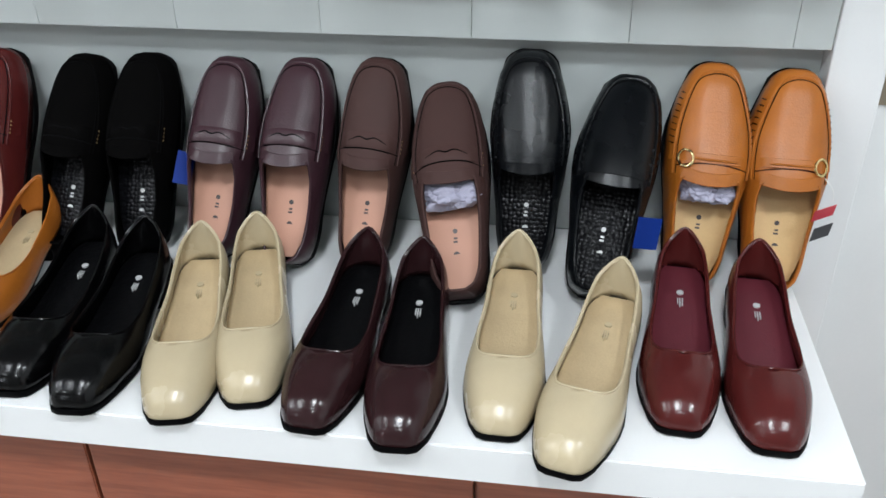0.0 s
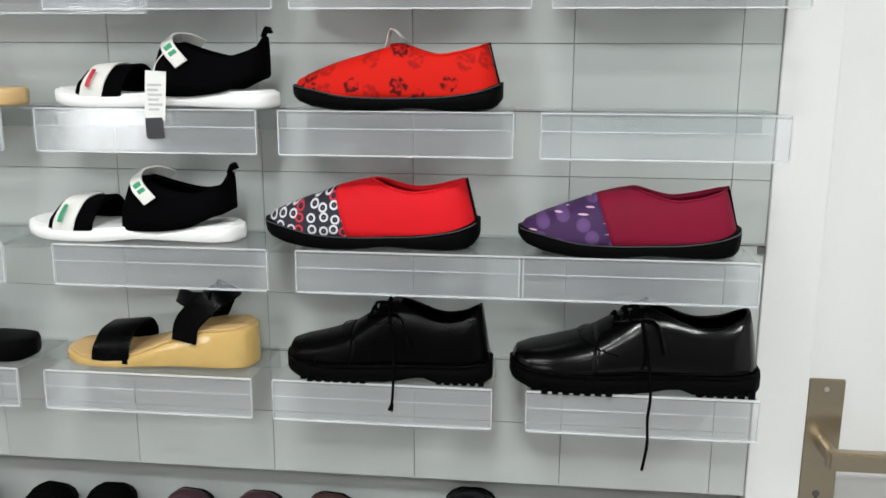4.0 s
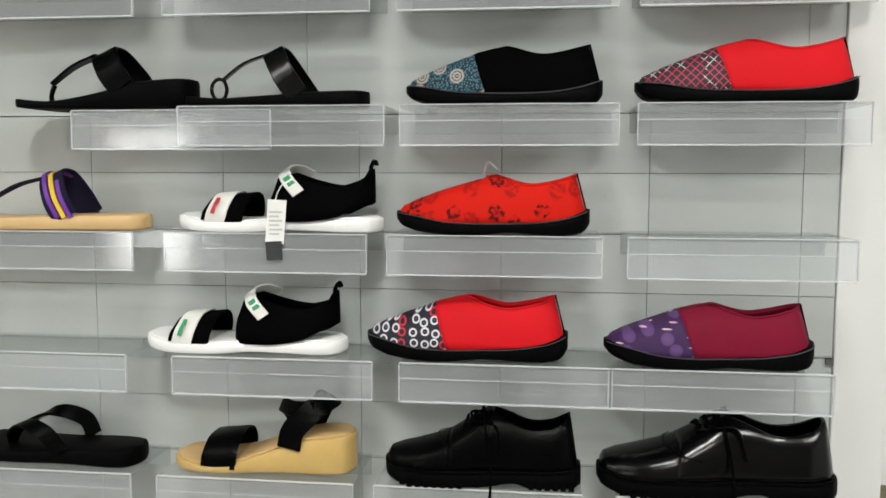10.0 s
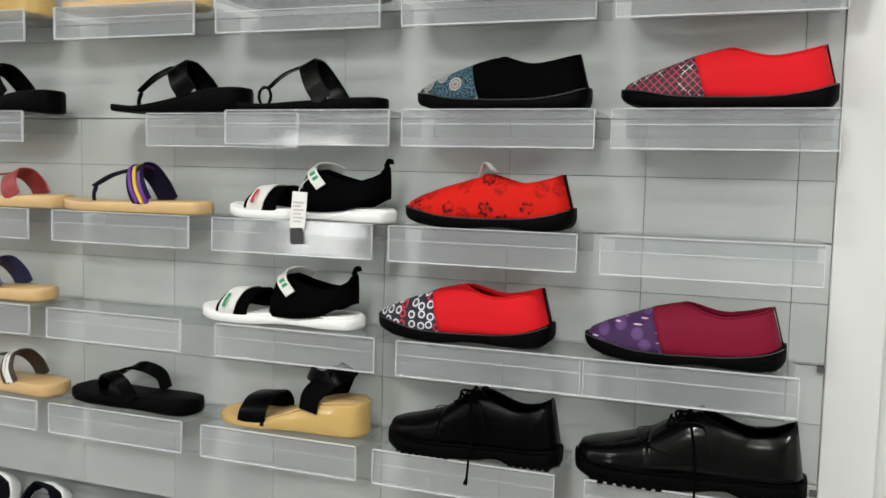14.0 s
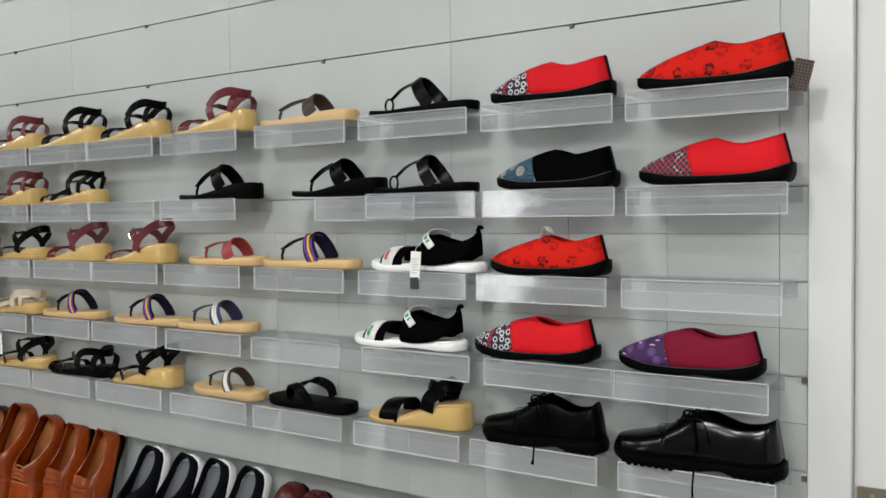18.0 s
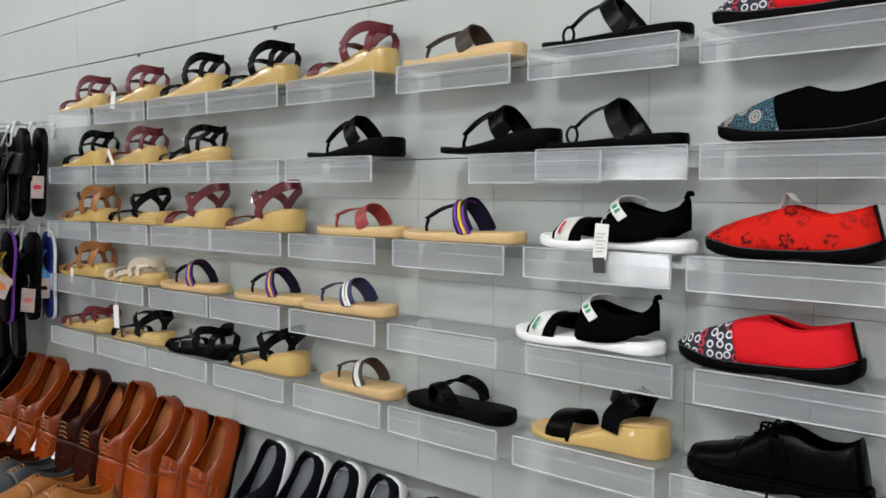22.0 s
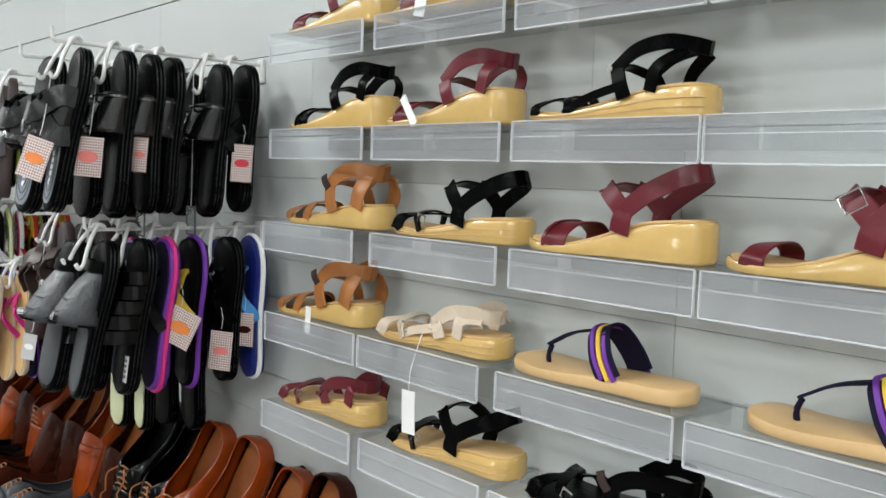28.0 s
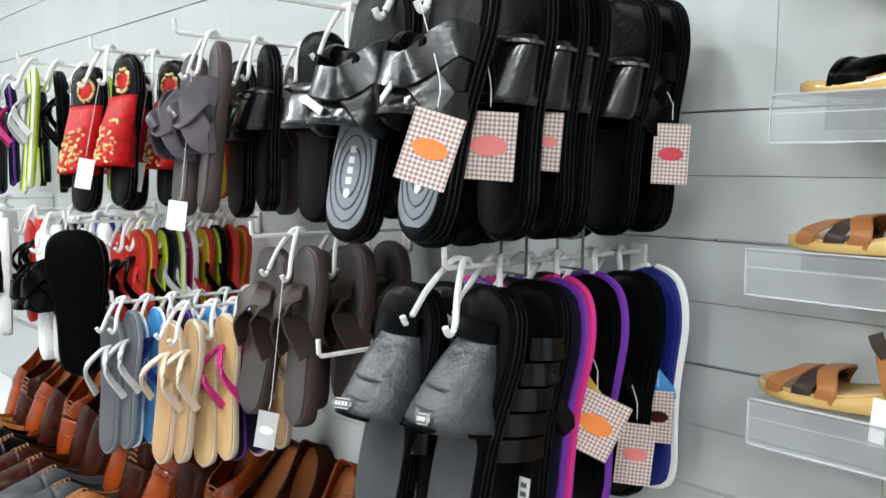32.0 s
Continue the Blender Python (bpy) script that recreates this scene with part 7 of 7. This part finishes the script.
# label, sole, footbed, strap, style, card (x, y, z, width, height, tilt), edge stripe
PAIRS = {
    "black_cross": ("black shiny cross-strap slippers with grey footbeds and a checked tag", K, M["ash_foam"], M["glossy_strap"], "cross", (0.115, -0.062, -0.204, 0.052, 0.072, 9, CHECK, SPOT), None),
    "black_slide_tag": ("black slide slippers with a pink checked tag", K, BLACK, M["glossy_strap"], "slide", (0.085, -0.064, -0.196, 0.058, 0.072, 2, CHECK, PSPOT), None),
    "black_slide_edge": ("black slide slippers with a tag at the edge", K, BLACK, M["glossy_strap"], "slide", (0.085, -0.064, -0.186, 0.030, 0.066, 2, CHECK, PSPOT), None),
    "black_back": ("plain black slippers hung with their soles to the aisle", K, BLACK, STRAP, "thong", None, None),
    "black_slide": ("plain black slide slippers on a hook", K, BLACK, M["glossy_strap"], "slide", None, None),
    "black_card": ("black slippers with a white card", K, BLACK, STRAP, "cross", (0.104, -0.028, -0.196, 0.044, 0.076, 2, CHECK, M["red_tag"]), None),
    "grey_slide": ("dark grey slippers with broad padded straps and metal plates", K, M["charcoal"], M["grey_hide"], "vamp", None, None),
    "shiny_slide": ("black slippers with shiny ribbed straps", K, BLACK, M["black_leather"], "ribbed", None, None),
    "magenta": ("black slippers with a purple and magenta edge", M["purple_foam"], M["navy_dark"], M["black_leather"], "thong", None, M["magenta_foam"]),
    "purple": ("black thong slippers with purple edges and a checked tag", K, BLACK, M["yellow"], "thong", (0.100, -0.046, -0.168, 0.062, 0.074, 24, CHECK, SPOT), M["purple_foam"]),
    "black_thong": ("black thong slippers with a pink-printed tag", K, BLACK, STRAP, "thong", (0.098, -0.040, -0.215, 0.046, 0.080, 4, CHECK, PSPOT), None),
    "blue": ("bright blue thong slippers with a white edge", M["blue_foam"], M["blue_foam"], M["sky_foam"], "thong", (0.088, -0.036, -0.185, 0.040, 0.070, 3, CHECK, M["dark_shaded_rust"]), M["white_foam"]),
    "pale": ("black slippers with pale yellow-green heels", K, M["pale_bed"], STRAP, "slide", None, None),
    "brown": ("dark brown thong slippers with a grey tag", M["brown_foam"], M["grey_brown_bed"], M["dark_brown_strap"], "thong", (0.060, -0.055, -0.285, 0.036, 0.062, 3, M["print_grey"], M["paper"]), None),
    "brown_plain": ("dark brown thong slippers on a hook", M["brown_foam"], M["grey_brown_bed"], M["dark_brown_strap"], "thong", None, None),
    "mauve": ("grey-mauve slippers with a knotted strap", M["brown_foam"], M["grey_brown_bed"], M["mauve_strap"], "knot", (0.050, -0.050, -0.290, 0.040, 0.052, 2, M["paper"], None), None),
    "red": ("red sequinned slippers with gold beads and white tags", K, BLACK, M["red_sequins"], "veil", (0.030, -0.060, -0.230, 0.032, 0.060, 8, M["paper"], None), None),
    "lime": ("lime green and grey hanging flip-flops", M["lime_foam"], G, M["print_grey"], "thong", None, M["white_foam"]),
    "yellow": ("yellow flip-flops with a red edge", M["red_foam"], M["yellow_foam"], M["red_foam"], "thong", None, None),
    "lime_black": ("lime flip-flops with black soles", K, M["lime_foam"], STRAP, "thong", None, None),
    "pink": ("pink and white hanging flip-flops", M["white_foam"], M["magenta_foam"], M["white_strap"], "thong", None, None),
    "red_edge": ("red flip-flops with black straps", M["red_foam"], M["red_foam"], STRAP, "thong", None, None),
    "sky": ("light blue flip-flops hanging on hooks", M["sky_foam"], M["sky_foam"], M["blue_foam"], "thong", None, M["white_foam"]),
    "tan": ("tan flip-flops with slender straps", M["beige_strap"], M["tan_foam"], M["beige_strap"], "thong", None, None),
    "tan_pink": ("tan flip-flops with magenta straps", M["beige_strap"], M["pale_sole"], M["magenta_foam"], "thong", None, None),
    "grey_thong": ("grey flip-flops with glittering straps", M["ash_foam"], G, M["print_grey"], "thong", None, None),
    "violet": ("dark violet flip-flops with pink dots", M["navy_dark"], M["navy_dark"], M["magenta_foam"], "thong", None, M["purple_foam"]),
    "white_black": ("white and black patterned slippers", M["white_foam"], M["white_foam"], STRAP, "cross", None, None),
}
SMALL = ("sky", "tan", "tan_pink", "grey_thong", "violet", "lime", "lime_black", "yellow", "pink", "red_edge")
made = {}
jit = random.Random(8)


def hang(kind, x, y, z, turn=0.0, tilt=0.0, lean=0.0):
    loose = 3.5 if kind in SMALL else 1.0
    m = pose(x, y, z, -tilt + jit.uniform(-2, 2), lean + jit.uniform(-2, 2) * loose, turn + (250 if kind == "black_back" else jit.uniform(-3, 3) * loose))
    if kind in made:
        return copy_thing(made[kind], m)
    spec = PAIRS[kind]
    small = kind in SMALL
    thin = kind == "pale"
    made[kind] = hanging_pair(*spec[:5], card=spec[5], edge=spec[6], drop=0.045 if small else 0.060, length=0.245 if small else 0.252 if thin else 0.268, width=0.060 if small else 0.084 if thin else 0.098, apart=0.004 if kind == "black_back" else 0.020 if small else 0.046 if thin else 0.052, splay=-7 if kind == "brown" else 0, stack=0.015 if kind == "black_back" else 0.006)
    return place(made[kind], m)


# arm: x, z, length, turn of its slippers, then (kind, y, tilt)
ARMS = [
    (-2.75, 1.582, 0.385, 0, [("black_cross", -0.350, 9), ("black_slide_tag", -0.285, 5), ("black_slide", -0.245, 4), ("black_slide_edge", -0.205, 3), ("black_slide", -0.110, 2), ("black_card", -0.062, 2)]),
    (-2.75, 1.270, 0.335, 0, [("grey_slide", -0.312, 10), ("shiny_slide", -0.257, 6), ("magenta", -0.212, 3), ("purple", -0.164, 3), ("black_thong", -0.096, 1), ("blue", -0.045, 0)]),
    (-2.93, 1.128, 0.250, 0, [("pale", -0.170, 2), ("black_slide", -0.080, 0)]),
    (-3.085, 1.590, 0.335, 0, [("black_slide", -0.215, 4), ("shiny_slide", -0.150, 2), ("black_slide", -0.075, 0)]),
    (-3.22, 1.272, 0.295, -4, [("brown", -0.215, 8), ("brown_plain", -0.140, 2), ("brown_plain", -0.080, 0)]),
    (-3.40, 1.582, 0.325, -10, [("mauve", -0.262, 5), ("black_slide", -0.180, 0), ("brown_plain", -0.090, 0)]),
    (-3.42, 1.142, 0.330, 14, [("tan", -0.305, 5), ("tan_pink", -0.255, 4), ("violet", -0.215, 2), ("tan", -0.165, 3)]),
    (-3.62, 1.130, 0.350, 12, [("grey_thong", -0.330, 6), ("sky", -0.285, 4), ("violet", -0.235, 0), ("sky", -0.185, 0), ("sky", -0.130, 0), ("grey_thong", -0.080, 0)]),
    (-3.69, 1.582, 0.350, 12, [("red", -0.318, 3), ("red", -0.235, 2), ("lime_black", -0.165, 0), ("yellow", -0.100, 0)]),
    (-3.72, 1.270, 0.395, 4, [("black_back", -0.380, 0), ("red_edge", -0.275, 0), ("yellow", -0.250, 0), ("lime_black", -0.222, 0), ("lime", -0.195, 0), ("pink", -0.168, 0), ("yellow", -0.140, 0), ("lime_black", -0.112, 0), ("red_edge", -0.085, 0), ("yellow", -0.055, 0)]),
    (-3.90, 1.270, 0.390, -10, [("white_black", -0.360, 0), ("white_black", -0.270, 0), ("lime", -0.180, 0)]),
    (-4.02, 1.585, 0.380, -18, [("lime", -0.350, 3), ("lime_black", -0.300, 0), ("grey_thong", -0.250, 0), ("lime", -0.200, 0), ("sky", -0.140, 0)]),
    (-4.25, 1.270, 0.390, -14, [("white_black", -0.360, 0), ("red_edge", -0.290, 0), ("black_thong", -0.200, 0), ("blue", -0.110, 0)]),
    (-4.45, 1.590, 0.380, -24, [("lime", -0.340, 0), ("violet", -0.280, 0), ("lime_black", -0.210, 0), ("sky", -0.130, 0)]),
    (-5.05, 1.580, 0.380, -30, [("black_slide", -0.330, 0), ("lime", -0.240, 0), ("purple", -0.150, 0)]),
    (-5.05, 1.270, 0.380, -30, [("purple", -0.330, 0), ("black_slide", -0.230, 0), ("white_black", -0.130, 0)]),
]
for x, z, out, turn, kinds in ARMS:
    hang_arm(x, z, out)
    for kind, y, tilt in kinds:
        hang(kind, x, y, z, turn, tilt)
hang_arm(-2.995, 1.135, 0.327, "empty white wire arm with an upturned tip")


def price_holder(x, y, z):
    """A small clear sleeve with a dark rim that hangs under the arms."""
    root = empty("price_holder", "small clear plastic price holder with a dark rim", "price holder", "price holders under the arms", pose(x, y, z, 0, 0, -6))
    part("sleeve", box(-0.020, 0.020, -0.0010, 0.0010, -0.024, 0.024), M["plate"], root, smooth=False)
    part("rim", join(box(-0.022, 0.022, -0.0014, 0.0014, -0.0265, -0.0242), box(-0.022, 0.022, -0.0014, 0.0014, 0.0242, 0.0265), box(-0.0222, -0.0202, -0.0014, 0.0014, -0.0242, 0.0242), box(0.0202, 0.0222, -0.0014, 0.0014, -0.0242, 0.0242)), M["gap"], root, "dark rim", smooth=False)
    part("hanger", tube([(0, 0, 0.0265), (0, 0.002, 0.10), (0, 0.004, 0.30)], 0.0007, 5, 2), M["hook"], root, "thin thread")


for px, py in ((-2.742, -0.245), (-2.742, -0.150)):
    price_holder(px, py, 1.284)

# checked card hung behind the end of the top row
end_card = empty("checked_card", "small brown checked card hanging by the upright", "card", at=pose(-0.012, -0.060, 1.612, 0, 14, 20))
part("card", box(-0.014, 0.014, -0.0006, 0.0006, -0.024, 0.024), M["dark_check"], end_card, smooth=False)
